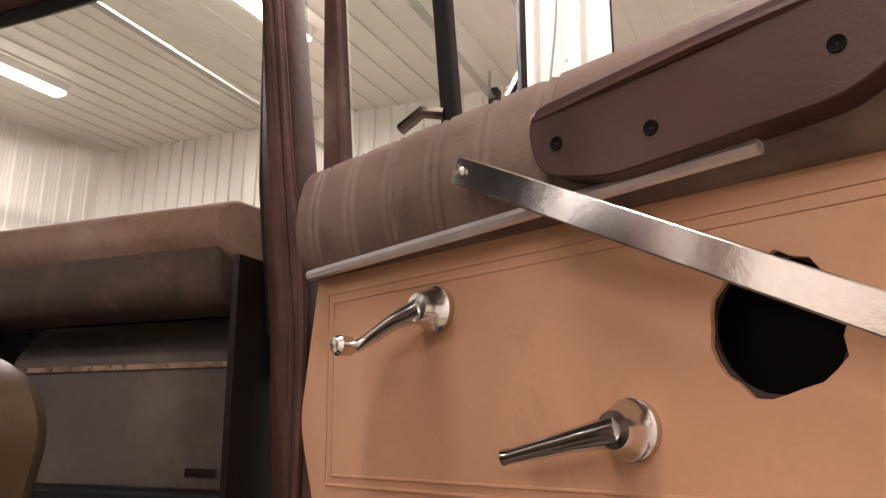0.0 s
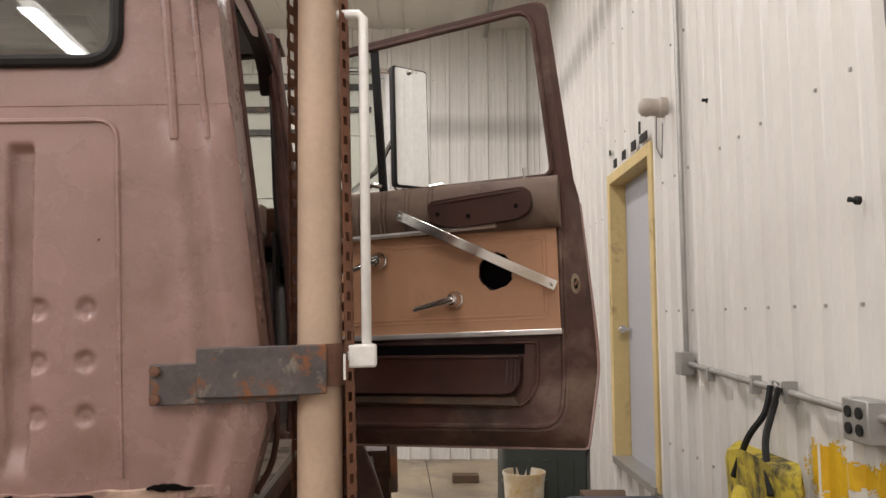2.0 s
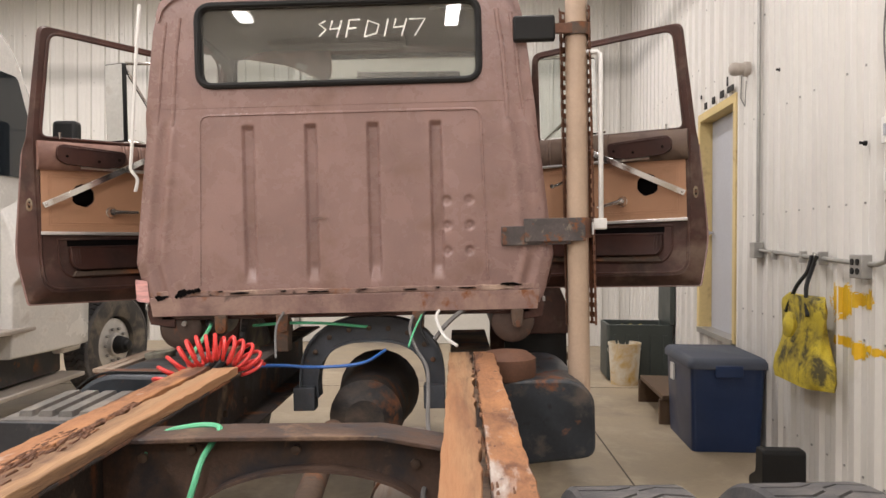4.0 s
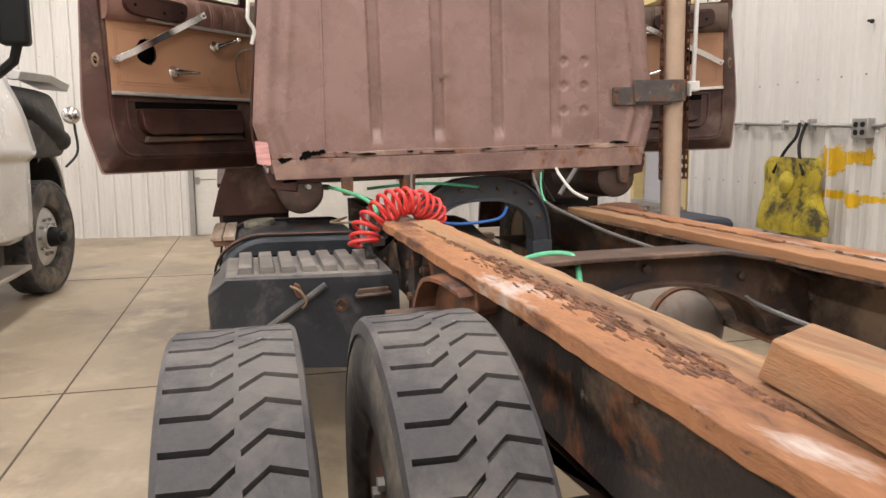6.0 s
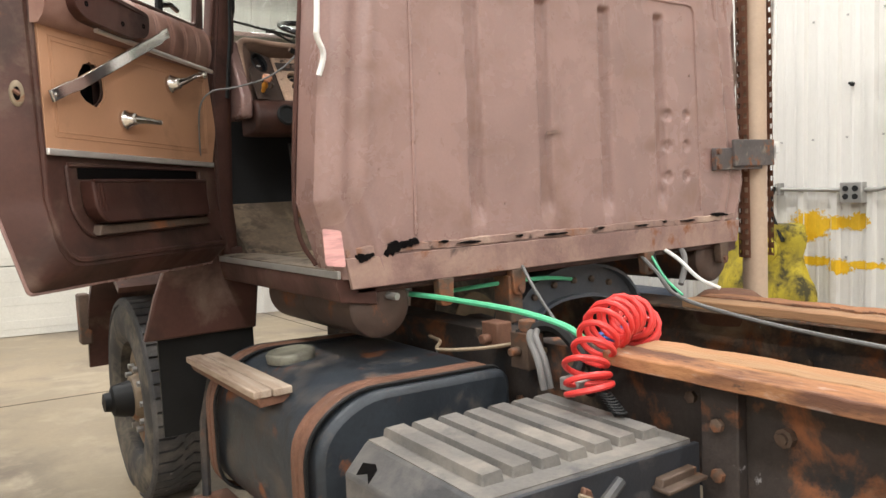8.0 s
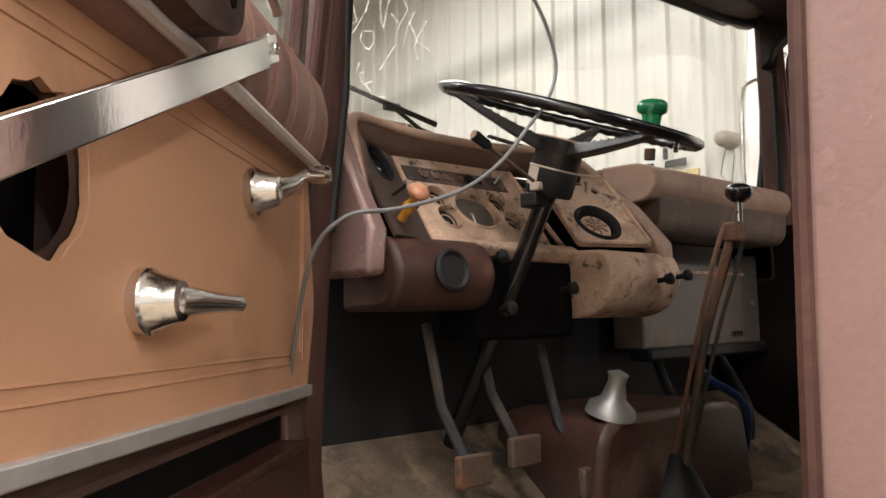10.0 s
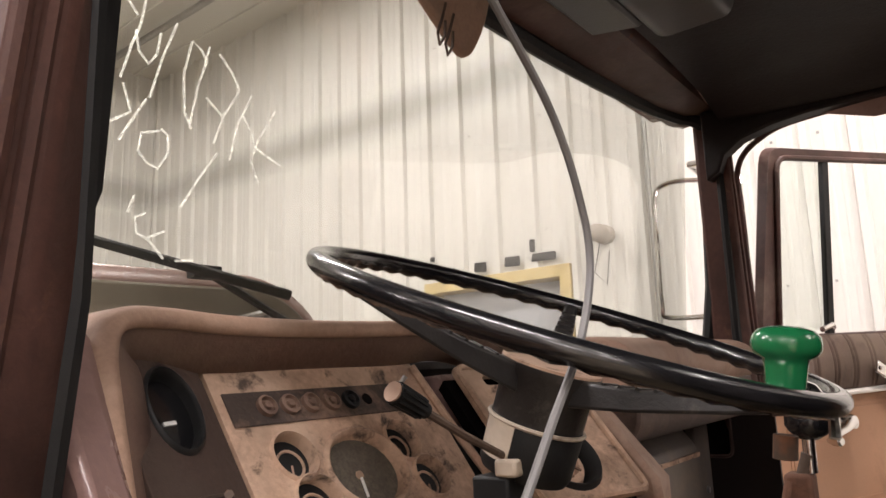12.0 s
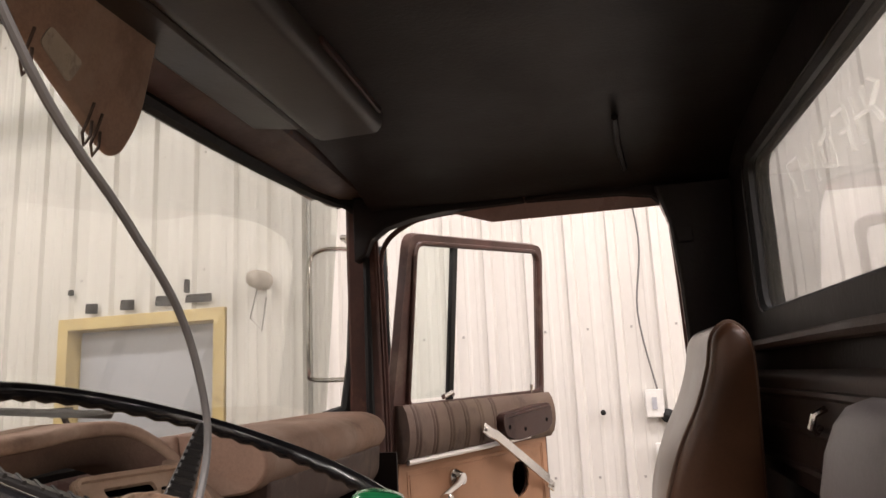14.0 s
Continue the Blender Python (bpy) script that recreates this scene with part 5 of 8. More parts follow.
M_XMEMBER = surface("dusty_brown_black_steel", (0.1, 0.06, 0.042), 0.75, var=0.45, scale=5, grain=60, grit=0.3, bump=0.5, blots=(((0.03, 0.026, 0.028), 5, 0.56, 0.07, 0.6), ((0.2, 0.13, 0.085), 6, 0.62, 0.07, 0.9)))
mid = part("arched_crossmember", Shape().prism(web + cut + [(-0.26, 0.70)], "y", -1.60, -1.585), M_XMEMBER, truck, "grimy arched crossmember")
flg = lambda pts, t: Shape().loft([[(x, -1.66, z), (x, -1.50, z), (x, -1.50, z + t), (x, -1.66, z + t)] for x, z in pts])
part("flange", flg([(-0.46, 0.95), (-0.40, 0.98), (-0.1, 0.985), (0.34, 0.98), (0.52, 0.945), (0.70, 0.865)], 0.014), M_XMEMBER, mid, bevel=0.003)
part("flange", flg(cut, 0.010), M_XMEMBER, mid)
for x, z in ((-0.34, 0.93), (-0.2, 0.95), (0.1, 0.945), (0.44, 0.90), (0.56, 0.84), (0.60, 0.76)):
    part("bolt", Shape().lathe([(0, 0.015), (0.012, 0.015), (0.014, 0.01), (0.015, 0)], (x, -1.60, z), (0, -1, 0), 6), M_GREASE, mid)
# pale air reservoir slung between the rails
sh = part("air_reservoir", Shape().lathe([(0, 0.05), (0.03, 0.10), (0.07, 0.124), (0.12, 0.13), (0.60, 0.13), (0.66, 0.126), (0.72, 0.105), (0.76, 0.06), (0.77, 0)], (0.385, -0.70, 0.68), (0.03, -1, -0.01), 30), surface("pale_dusty_steel", (0.24, 0.2, 0.165), 0.6, 0.1, var=0.2, scale=5, bump=0.2, blots=(((0.2, 0.13, 0.09), 6, 0.62, 0.08, 0.9),)), truck, "pale dusty air reservoir")
for d in (0.20, 0.42, 0.60):
    part("clamp", Shape().lathe([(0, 0.128), (0.0, 0.136), (0.03, 0.136), (0.03, 0.128)], (0.385 + 0.03 * d, -0.70 - d, 0.68 - 0.01 * d), (0.03, -1, -0.01), 30), M_GREASE, sh)
part("inner_shaft", Shape().tube([(-0.02, -0.3, 0.68), (0.03, -1.35, 0.60), (0.0, -1.9, 0.55)], 0.05, 14), M_GREASE, truck, "grimy propeller shaft")
gb = Shape().lathe([(0, 0.1), (0.08, 0.19), (0.4, 0.2), (0.75, 0.24), (0.8, 0.2), (0.8, 0)], (0.08, 0.05, 0.64), (0, 1, 0.02), 22)
part("gearbox", gb, M_FRAME, truck, "grimy gearbox housing")
part("leaf_spring", Shape().prism(rounded([(-2.9, 0.70), (-1.55, 0.66), (-1.55, 0.72), (-2.2, 0.64), (-2.9, 0.78)], 0.03), "x", 0.60, 0.70), M_GREASE, truck, "rusty leaf spring")
part("leaf_spring", Shape().prism(rounded([(-2.9, 0.70), (-1.55, 0.66), (-1.55, 0.72), (-2.2, 0.64), (-2.9, 0.78)], 0.03), "x", -0.46, -0.36), M_GREASE, truck, "rusty leaf spring")
M_PINKRUST = surface("red_oxide_steel", (0.33, 0.15, 0.1), 0.75, var=0.25, scale=5, grit=0.25, bump=0.4, blots=((RUST, 6, 0.6, 0.08, 0.9),))
part("rear_crossbeam", Shape().prism(rect(-3.36, 0.84, -3.135, 0.985, 0.01), "x", -0.34, 0.95), M_PINKRUST, truck, "red-oxide rear crossbeam", 0.004)
M_HANGER = surface("rusty_cast_steel", (0.19, 0.085, 0.05), 0.85, var=0.4, scale=8, grit=0.35, bump=0.7, blots=((RUST, 9, 0.55, 0.08, 0.9), ((0.04, 0.03, 0.028), 7, 0.6, 0.06, 0.8)))
hb = part("spring_hanger", Shape().prism(rounded([(-1.47, 0.87), (-1.55, 0.96), (-1.72, 0.985), (-1.90, 0.98), (-1.92, 0.93), (-1.76, 0.88), (-1.63, 0.80), (-1.52, 0.74)], 0.025), "x", -0.545, -0.48), M_HANGER, truck, "rusty cast spring hanger", 0.006)
lip = [(-1.52, 0.73), (-1.46, 0.80), (-1.455, 0.88), (-1.54, 0.965), (-1.72, 0.99), (-1.88, 0.985)]
part("lip", Shape().loft([[(-0.545, y, z), (-0.545 - w, y - 0.008, z - 0.006), (-0.545 - w, y - 0.022, z - 0.016), (-0.545, y - 0.018, z - 0.014)] for y, z, w in [(v.y, v.z, 0.085 - 0.003 * k) for k, v in enumerate(path([(0, *q) for q in lip], 3))]]), M_HANGER, hb, smooth=60)
part("pin", Shape().cyl((-0.71, -1.53, 0.84), (-0.56, -1.53, 0.84), 0.028, 16), M_GREASE, hb)
part("spring_eye", Shape().tube([(-0.62, -1.5, 0.80), (-0.62, -1.75, 0.75), (-0.62, -2.1, 0.66)], 0.035, 8), M_GREASE, hb)
# vertical stiffeners and loose plates on the left rail
for y, w in ((-0.95, 0.1),):
    st = part("rail_stiffener", Shape().box((-0.515, y - w / 2, 0.42), (-0.479, y + w / 2, 0.985)), M_RAILRUST, truck, "rusted vertical bracket", 0.004)
    for z in (0.5, 0.62, 0.78, 0.9):
        part("bolt", Shape().lathe([(0, 0.017), (0.013, 0.017), (0.015, 0.011), (0.016, 0)], (-0.515, y, z), (-1, 0, 0), 6), M_GREASE, st)
for y, z in ((-0.83, 0.80), (-0.83, 0.66), (-0.82, 0.56), (-1.1, 0.9), (-1.3, 0.8)):
    part("rail_bolt", Shape().lathe([(0, 0.022), (0.02, 0.022), (0.022, 0.014), (0.03, 0.013), (0.031, 0)], (-0.48, y, z), (-1, 0, 0), 8), M_GREASE, truck)

# battery box: ribbed cover over a steel tray
bb = new("battery_box")
bb.parent = truck
bx0, bx1, by0, by1 = -1.25, -0.575, -0.92, -0.475
cov = Shape().loft([[(bx0, y, 0.66), (bx1, y, 0.66), (bx1, y, zt - 0.02), (bx0 + 0.062, y, zt), (bx0, y, 0.838)] for y, zt in ((by0, 0.892), (by1, 0.90))])
cv = part("cover", cov, M_BATT, bb, "weathered grey ribbed plastic cover", 0.008)
for i in range(7):
    x = bx0 + 0.135 + i * 0.078
    d = 0.0028 * i
    s = Shape().loft([[(x - 0.030, y, 0.888 - d), (x - 0.024, y, z - d), (x + 0.024, y, z - d), (x + 0.030, y, 0.888 - d)] for y, z in ((by0 + 0.055, 0.890), (by0 + 0.062, 0.914), (by1 - 0.012, 0.922), (by1 - 0.002, 0.915))])
    part("rib", s, M_BATTDUST, cv, smooth=30)
    part("rib_mouth", Shape().prism([(x + 0.027, 0.884 - d), (x + 0.050, 0.884 - d), (x + 0.047, 0.904 - d), (x + 0.030, 0.904 - d)], "y", by1 - 0.010, by1 + 0.003), M_SHADEBLACK, cv)
part("lid", Shape().loft([[(bx0 + 0.066, y, zt - 0.004), (bx1 - 0.002, y, zt - 0.024), (bx1 - 0.002, y, zt - 0.0185), (bx0 + 0.066, y, zt + 0.0015)] for y, zt in ((by0 + 0.004, 0.892), (by1 - 0.004, 0.90))]), M_BATTDUST, cv, "dusty top of the cover")
hh = Vector((0.062, 0, 0.056)).normalized()
out_ = Vector((-hh.z, 0, hh.x))
s = Shape()
c0 = Vector((bx0 + 0.022, -0.555, 0.858))
s.loft([[c0 + hh * a * k + Vector((0, b * k, 0)) + out_ * h for a, b in ((-0.024, -0.030), (-0.006, -0.004), (-0.020, 0.030), (0.022, 0.040), (0.028, 0.006), (0.012, -0.026))] for h, k in ((-0.004, 1.0), (0.0015, 1.0))])
part("hand_hole", s, M_SHADEBLACK, cv)
side = Shape().prism([(bx0, 0.80), (bx0 + 0.012, 0.575), (bx0 + 0.05, 0.560), (bx1 + 0.02, 0.50), (bx1 + 0.02, 0.862), (bx0 + 0.066, 0.886), (bx0 + 0.002, 0.836)], "y", by0 - 0.006, by0 + 0.01)
tr = part("tray_end", side, M_ENDPLATE, bb, "scuffed blue-black end plate", 0.003)
part("brace", Shape().tube([(bx0 + 0.03, by0 - 0.014, 0.585), (bx0 + 0.42, by0 - 0.014, 0.845)], 0.013, 8), M_BATT, tr)
part("tray", Shape().box((bx0 + 0.012, by0 + 0.01, 0.565), (bx1, by1, 0.655)), M_FRAME, bb, "black steel battery tray", 0.006)
part("clip", Shape().prism([(-0.943, 0.862), (-0.925, 0.852), (-0.912, 0.815), (-0.898, 0.808), (-0.906, 0.795), (-0.938, 0.806), (-0.950, 0.84)], "y", by0 - 0.022, by0 - 0.008), M_STRAP, bb, "rusty spring clip", 0.004)
part("clip_wire", Shape().tube(path([(-0.96, by0 - 0.02, 0.85), (-0.925, by0 - 0.035, 0.83), (-0.905, by0 - 0.03, 0.79), (-0.92, by0 - 0.02, 0.765)]), 0.005, 6), M_LATCH, bb)
part("knob", Shape().lathe([(0, 0.026), (0.01, 0.026), (0.012, 0.016), (0.004, 0.013), (0.003, 0)], (-0.778, by0 - 0.004, 0.765), (0, -1, 0), 18), M_FRAME, bb)
part("side_bracket", Shape().prism([(-0.722, 0.796), (-0.60, 0.80), (-0.598, 0.822), (-0.712, 0.820)], "y", by0 - 0.03, by0 - 0.006).prism([(-0.725, 0.793), (-0.595, 0.797), (-0.59, 0.806), (-0.725, 0.802)], "y", by0 - 0.055, by0 - 0.004), M_GREASE, bb, "bent rusty bracket", bevel=0.003)

# fuel tank with straps and steps
ft = new("fuel_tank")
ft.parent = truck
prof = rounded([(-1.235, 0.50), (-0.60, 0.46), (-0.60, 0.94), (-1.10, 0.955), (-1.235, 0.86)], [0.12, 0.06, 0.05, 0.10, 0.14], 6)
part("tank", Shape().prism(prof, "y", -0.30, 0.62), M_TANK, ft, "dull blue-black fuel tank", 0.02)
for y in (-0.22, 0.50):
    s = Shape()
    loop = [(x * 1.012 - 0.0, y, 0.7 + (z - 0.7) * 1.03) for x, z in prof]
    s.loft([[(x * k, y + d, 0.7 + (z - 0.7) * k) for x, _, z in loop] for d, k in ((-0.042, 1.0), (-0.036, 1.008), (-0.01, 1.008), (-0.004, 1.0), (0.004, 1.0), (0.010, 1.008), (0.036, 1.008), (0.042, 1.0))], caps=False)
    part("strap", s, M_STRAP, ft, "rusty steel tank strap")
    part("strap_lining", Shape().tube([(x * 1.004, y - 0.047, z) for x, _, z in loop], 0.006, 5, loop=True), M_BLACK, ft)
part("filler_cap", Shape().lathe([(0, 0.078), (0.024, 0.080), (0.030, 0.074), (0.031, 0.05), (0.026, 0.045), (0.026, 0)], (-1.045, 0.285, 0.948), (-0.08, 0, 1), 30), surface("dusty_grey_green_cap", (0.2, 0.19, 0.145), 0.6, 0.2, var=0.3, scale=9, bump=0.2, blots=(((0.07, 0.06, 0.05), 8, 0.6, 0.08, 0.8),)), ft, "dusty round filler cap", smooth=50)
M_STEPWOOD = surface("worn_step_wood", (0.36, 0.27, 0.2), 0.8, var=0.35, scale=5, grain=110, grit=0.3, bump=0.6, stretch=(1, 0.12, 1), blots=(((0.14, 0.08, 0.05), 7, 0.57, 0.07, 0.9), ((0.5, 0.42, 0.34), 4, 0.6, 0.08, 0.7)))
stp = part("step", Shape().prism([(-1.272, 0.915), (-1.168, 0.915), (-1.168, 0.89), (-1.26, 0.885)], "y", 0.012, 0.655), M_STRAP, ft, "rusty step bracket", 0.003)
for i, (x0, x1) in enumerate(((-1.280, -1.226), (-1.222, -1.165))):
    part("board", Shape().loft([[(x0 + d, y, 0.914), (x1 + d, y, 0.914), (x1 + d, y, 0.936), (x0 + d, y, 0.936 + dz)] for y, d, dz in ((0.005 - 0.006 * i, 0, 0), (0.25, 0.001, -0.002), (0.45, -0.001, 0.001), (0.665 - 0.01 * i, 0, -0.001))]), M_STEPWOOD, stp, "weathered pale step board", 0.003)
part("lower_step", Shape().box((-1.33, 0.02, 0.42), (-1.18, 0.62, 0.45)).box((-1.22, 0.0, 0.42), (-1.19, 0.03, 0.55)), M_STRAP, ft, "worn lower step", 0.005)
part("step_hanger", Shape().tube([(-1.2, 0.6, 0.92), (-1.24, 0.64, 0.7), (-1.26, 0.6, 0.44)], 0.016, 8), M_FRAME, ft)

M_TANKB = surface("rust_brown_tank", (0.075, 0.046, 0.034), 0.55, var=0.35, scale=5, grit=0.25, bump=0.3, blots=((RUST, 6, 0.62, 0.06, 0.85), ((0.02, 0.02, 0.02), 4, 0.6, 0.06, 0.6)))
# air tanks under the cab
for sx in (-1, 1):
    at = part("air_tank", Shape().lathe([(0.002, 0.0), (0.0, 0.06), (0.003, 0.096), (0.012, 0.106), (0.03, 0.109), (0.66, 0.109), (0.70, 0.09), (0.72, 0.0)], (sx * 0.84, 0.03, 1.127), (0, 1, 0), 32), M_TANKB, truck, "dull brown-black air tank")
    part("fitting", Shape().cyl((sx * 0.84 + 0.02, 0.06, 1.155), (sx * 0.84 + 0.035, -0.01, 1.152), 0.012, 8), M_GALV, at)
    part("tank_bracket", Shape().box((sx * 0.84 - 0.03, 0.3, 1.20), (sx * 0.84 + 0.03, 0.34, 1.24)), M_GREASE, at)
# cab sub-frame and mounts
part("cab_crossbar", Shape().box((-0.93, 0.02, 1.168), (0.93, 0.10, 1.20)), M_DPAINT, truck, "brown cab sub-frame bar", 0.006)
for x in (-0.62, -0.31, 0.37, 0.86):
    mb = part("cab_mount", Shape().prism(rounded([(x - 0.03, 1.19), (x + 0.03, 1.19), (x + 0.025, 1.10), (x - 0.025, 1.10)], [0, 0, 0.02, 0.02]), "y", -0.015, 0.02), M_GREASE, truck, bevel=0.003)
    part("bolt", Shape().lathe([(0, 0.012), (0.01, 0.012), (0.011, 0)], (x, -0.015, 1.125), (0, -1, 0), 6), M_STRAP, mb)
part("cab_pedestal", Shape().box((-0.345, 0.0, 1.0), (-0.285, 0.09, 1.168)), M_GREASE, truck, "rusty cab pedestal", 0.006)
part("rusty_canister", Shape().lathe([(0, 0.13), (0.02, 0.14), (0.1, 0.14), (0.13, 0.1), (0.14, 0.03), (0.14, 0)], (0.80, -0.07, 0.86), (0, 0, 1), 24), M_STRAP, truck, "rusty round canister on the right rail")
part("right_tank", Shape().prism(rounded([(0.76, 0.46), (1.2, 0.50), (1.2, 0.80), (1.1, 0.87), (0.76, 0.87)], 0.06), "y", -0.2, 0.7), M_TANK, truck, "dull blue-black tank", 0.015)

# hoses and wires
spine = path([(-0.645, -0.665, 0.945), (-0.635, -0.65, 1.0), (-0.585, -0.635, 1.065), (-0.50, -0.62, 1.105), (-0.42, -0.60, 1.105), (-0.345, -0.565, 1.065), (-0.315, -0.545, 1.0)], 40)
turns, pts = 11, []
up = Vector((0, 1, 0.05)).normalized()
for i, p in enumerate(spine):
    t = (spine[min(i + 1, len(spine) - 1)] - spine[max(i - 1, 0)]).normalized()
    a = up - t * up.dot(t)
    a.normalize()
    b = t.cross(a)
    s_ = i / (len(spine) - 1)
    th = 2 * math.pi * (4.2 * s_ / 0.36 if s_ < 0.36 else 4.2 + turns * (s_ - 0.36) / 0.64)
    r = 0.054 + 0.005 * math.sin(i * 0.07) + 0.005 * math.sin(i * 0.19)
    pts.append(p + (a * math.cos(th) + b * math.sin(th)) * r)
ch = part("coiled_air_hose", Shape().tube(pts, 0.0082, 8), M_REDHOSE, truck, "bright red coiled air hose")
part("end_spring", Shape().tube([(-0.635 + 0.016 * math.cos(k * 0.9), -0.70 + 0.016 * math.sin(k * 0.9) - 0.001 * k, 0.955 - 0.0008 * k) for k in range(60)], 0.004, 5), M_BLACK, ch)
gh = part("green_air_line", Shape().tube(path([(-0.70, 0.09, 1.14), (-0.655, -0.08, 1.132), (-0.60, -0.33, 1.115), (-0.575, -0.5, 1.09), (-0.57, -0.58, 1.06)]), 0.009, 7), M_GREENHOSE, truck, "green air line")
part("fitting", Shape().cyl((-0.735, 0.115, 1.143), (-0.70, 0.09, 1.14), 0.014, 10), M_GALV, gh)
part("green_air_line", Shape().tube(path([(-0.34, -1.60, 0.93), (-0.30, -1.56, 0.985), (-0.22, -1.53, 1.0), (-0.15, -1.535, 1.0), (-0.13, -1.58, 0.99), (-0.15, -1.66, 0.94), (-0.17, -1.72, 0.84)]), 0.009, 7), M_GREENHOSE, truck, "green air line")
part("green_air_line", Shape().tube(path([(-0.5, 0.15, 1.12), (-0.3, 0.05, 1.14), (-0.1, 0.08, 1.13), (0.1, 0.15, 1.1)]), 0.008, 6), M_GREENHOSE, truck, "dark green air line")
part("blue_air_line", Shape().tube(path([(-0.33, -0.5, 1.01), (-0.25, -0.3, 0.98), (-0.1, -0.18, 0.95), (0.1, -0.15, 0.96), (0.2, 0.0, 1.0)]), 0.008, 6), M_BLUEHOSE, truck, "blue air line")
for k, (pp, r, mt) in enumerate((
        ([(0.36, 0.05, 1.2), (0.33, -0.08, 1.12), (0.36, -0.15, 1.03), (0.42, -0.35, 0.97), (0.44, -0.7, 0.93), (0.46, -1.2, 0.90), (0.5, -1.5, 0.87), (0.46, -1.62, 0.82), (0.5, -2.0, 0.78), (0.53, -2.5, 0.77)], 0.008, M_WIRE),
        ([(0.42, 0.02, 1.21), (0.38, -0.05, 1.13), (0.42, -0.1, 1.03)], 0.006, M_BLACK),
        ([(0.48, 0.02, 1.2), (0.46, -0.08, 1.16), (0.5, -0.15, 1.08), (0.56, -0.2, 1.04)], 0.008, M_WHITE),
        ([(0.62, 0.05, 1.2), (0.56, -0.03, 1.17), (0.5, -0.08, 1.12), (0.45, -0.1, 1.06)], 0.012, M_WIRE),
        ([(0.40, 0.02, 1.2), (0.35, -0.1, 1.1), (0.33, -0.2, 1.04)], 0.005, M_GREENHOSE),
        ([(-0.55, -0.28, 1.03), (-0.5, -0.38, 1.06), (-0.53, -0.52, 1.0), (-0.62, -0.56, 0.93)], 0.018, M_BLACK),
        ([(-0.52, -0.25, 1.02), (-0.47, -0.4, 1.04), (-0.5, -0.55, 0.98), (-0.58, -0.6, 0.92)], 0.018, M_BLACK),
        ([(-0.30, -0.02, 1.2), (-0.32, -0.1, 1.13), (-0.3, -0.2, 1.0)], 0.006, M_WIRE))):
    part("hose" if r > 0.009 else "wire", Shape().tube(path(pp), r, 7), mt, truck)
vb = part("air_valve", Shape().box((-0.565, -0.34, 0.93), (-0.50, -0.26, 1.04)).cyl((-0.53, -0.30, 1.04), (-0.53, -0.30, 1.075), 0.026, 14).cyl((-0.565, -0.30, 0.985), (-0.60, -0.30, 0.985), 0.014, 10), M_GREASE, truck, "grimy brass air valve", 0.004)
part("fitting", Shape().cyl((-0.53, -0.34, 0.99), (-0.53, -0.375, 0.99), 0.013, 6), M_LATCH, vb)
part("air_valve", Shape().box((-0.55, -0.18, 0.97), (-0.49, -0.10, 1.05)).cyl((-0.55, -0.14, 1.0), (-0.585, -0.14, 1.0), 0.016, 10), M_STRAP, truck, "rusty bracket valve", 0.004)
for dx in (0.0, 0.022):
    part("hose", Shape().tube(path([(-0.545 - dx, -0.36, 1.05), (-0.585 - dx, -0.40, 1.04), (-0.60 - dx, -0.45, 0.985), (-0.60 - dx, -0.47, 0.91)]), 0.0105, 8), M_WIRE, truck)
part("pipe", Shape().tube(path([(-0.62, 0.1, 0.985), (-0.66, -0.02, 0.99), (-0.72, -0.1, 0.985), (-0.64, -0.2, 0.99), (-0.56, -0.26, 1.0)]), 0.006, 6), M_LATCH, truck)
part("hose_fitting", Shape().box((-0.64, -0.62, 0.93), (-0.55, -0.55, 0.965)), M_GALV, truck, bevel=0.005)

# front fenders, mud guards, hood and front end
for sx in (-1, 1):
    fn = part("fender", Shape().loft([[(sx * x0, 1.09, z), (sx * x1, 1.09, z), (sx * x1, 1.13, z), (sx * x0, 1.13, z)] for z, x0, x1 in ((0.93, 0.86, 1.32), (1.1, 0.84, 1.27), (1.28, 0.82, 1.2))]), M_DPAINT, truck, "brown front fender skirt", 0.008)
    part("fender_arch", arch_ring(0, 0, 0.60, 0.63, 0, 1, 58, 178, 18).warp(lambda v: Vector((sx * (0.82 + 0.48 * v.y), 1.95 - v.x, 0.56 + v.z * 1.02))), M_DPAINT, fn)
    part("mud_guard", Shape().box((sx * 1.06 - 0.2, 1.135, 0.52), (sx * 1.06 + 0.2, 1.15, 0.95)), M_BLACK, truck, "black rubber mud guard")
    part("step_light", Shape().box((sx * 1.31 - 0.03, 2.5, 0.72), (sx * 1.31 + 0.03, 2.6, 1.0)), M_GREASE, truck, bevel=0.01)
hood = []
for y, hw, zt in ((1.40, 0.36, 2.14), (1.7, 0.40, 2.13), (2.2, 0.38, 2.08), (2.7, 0.34, 2.0)):
    pr = rounded([(-hw, 1.5), (-hw, zt), (hw, zt), (hw, 1.5)], [0, 0.12, 0.12, 0], 6)
    hood.append([(x, y, z) for x, z in pr])
part("hood", Shape().loft(hood), M_PAINT, truck, "faded brown hood bulge", 0.01)
part("nose", Shape().box((-0.8, 1.5, 1.2), (0.8, 2.9, 1.95)), M_DPAINT, truck, bevel=0.05)

# exhaust stand-pipe with a perforated shield on the right rear corner
sp = new("stand_pipe")
sp.parent = truck
PX, PY = 1.183, 0.04
part("pipe", Shape().tube([(PX - 0.02, PY, 0.62), (PX + 0.02, PY, 3.6)], 0.054, 28), M_POST, sp, "cream painted upright pipe")
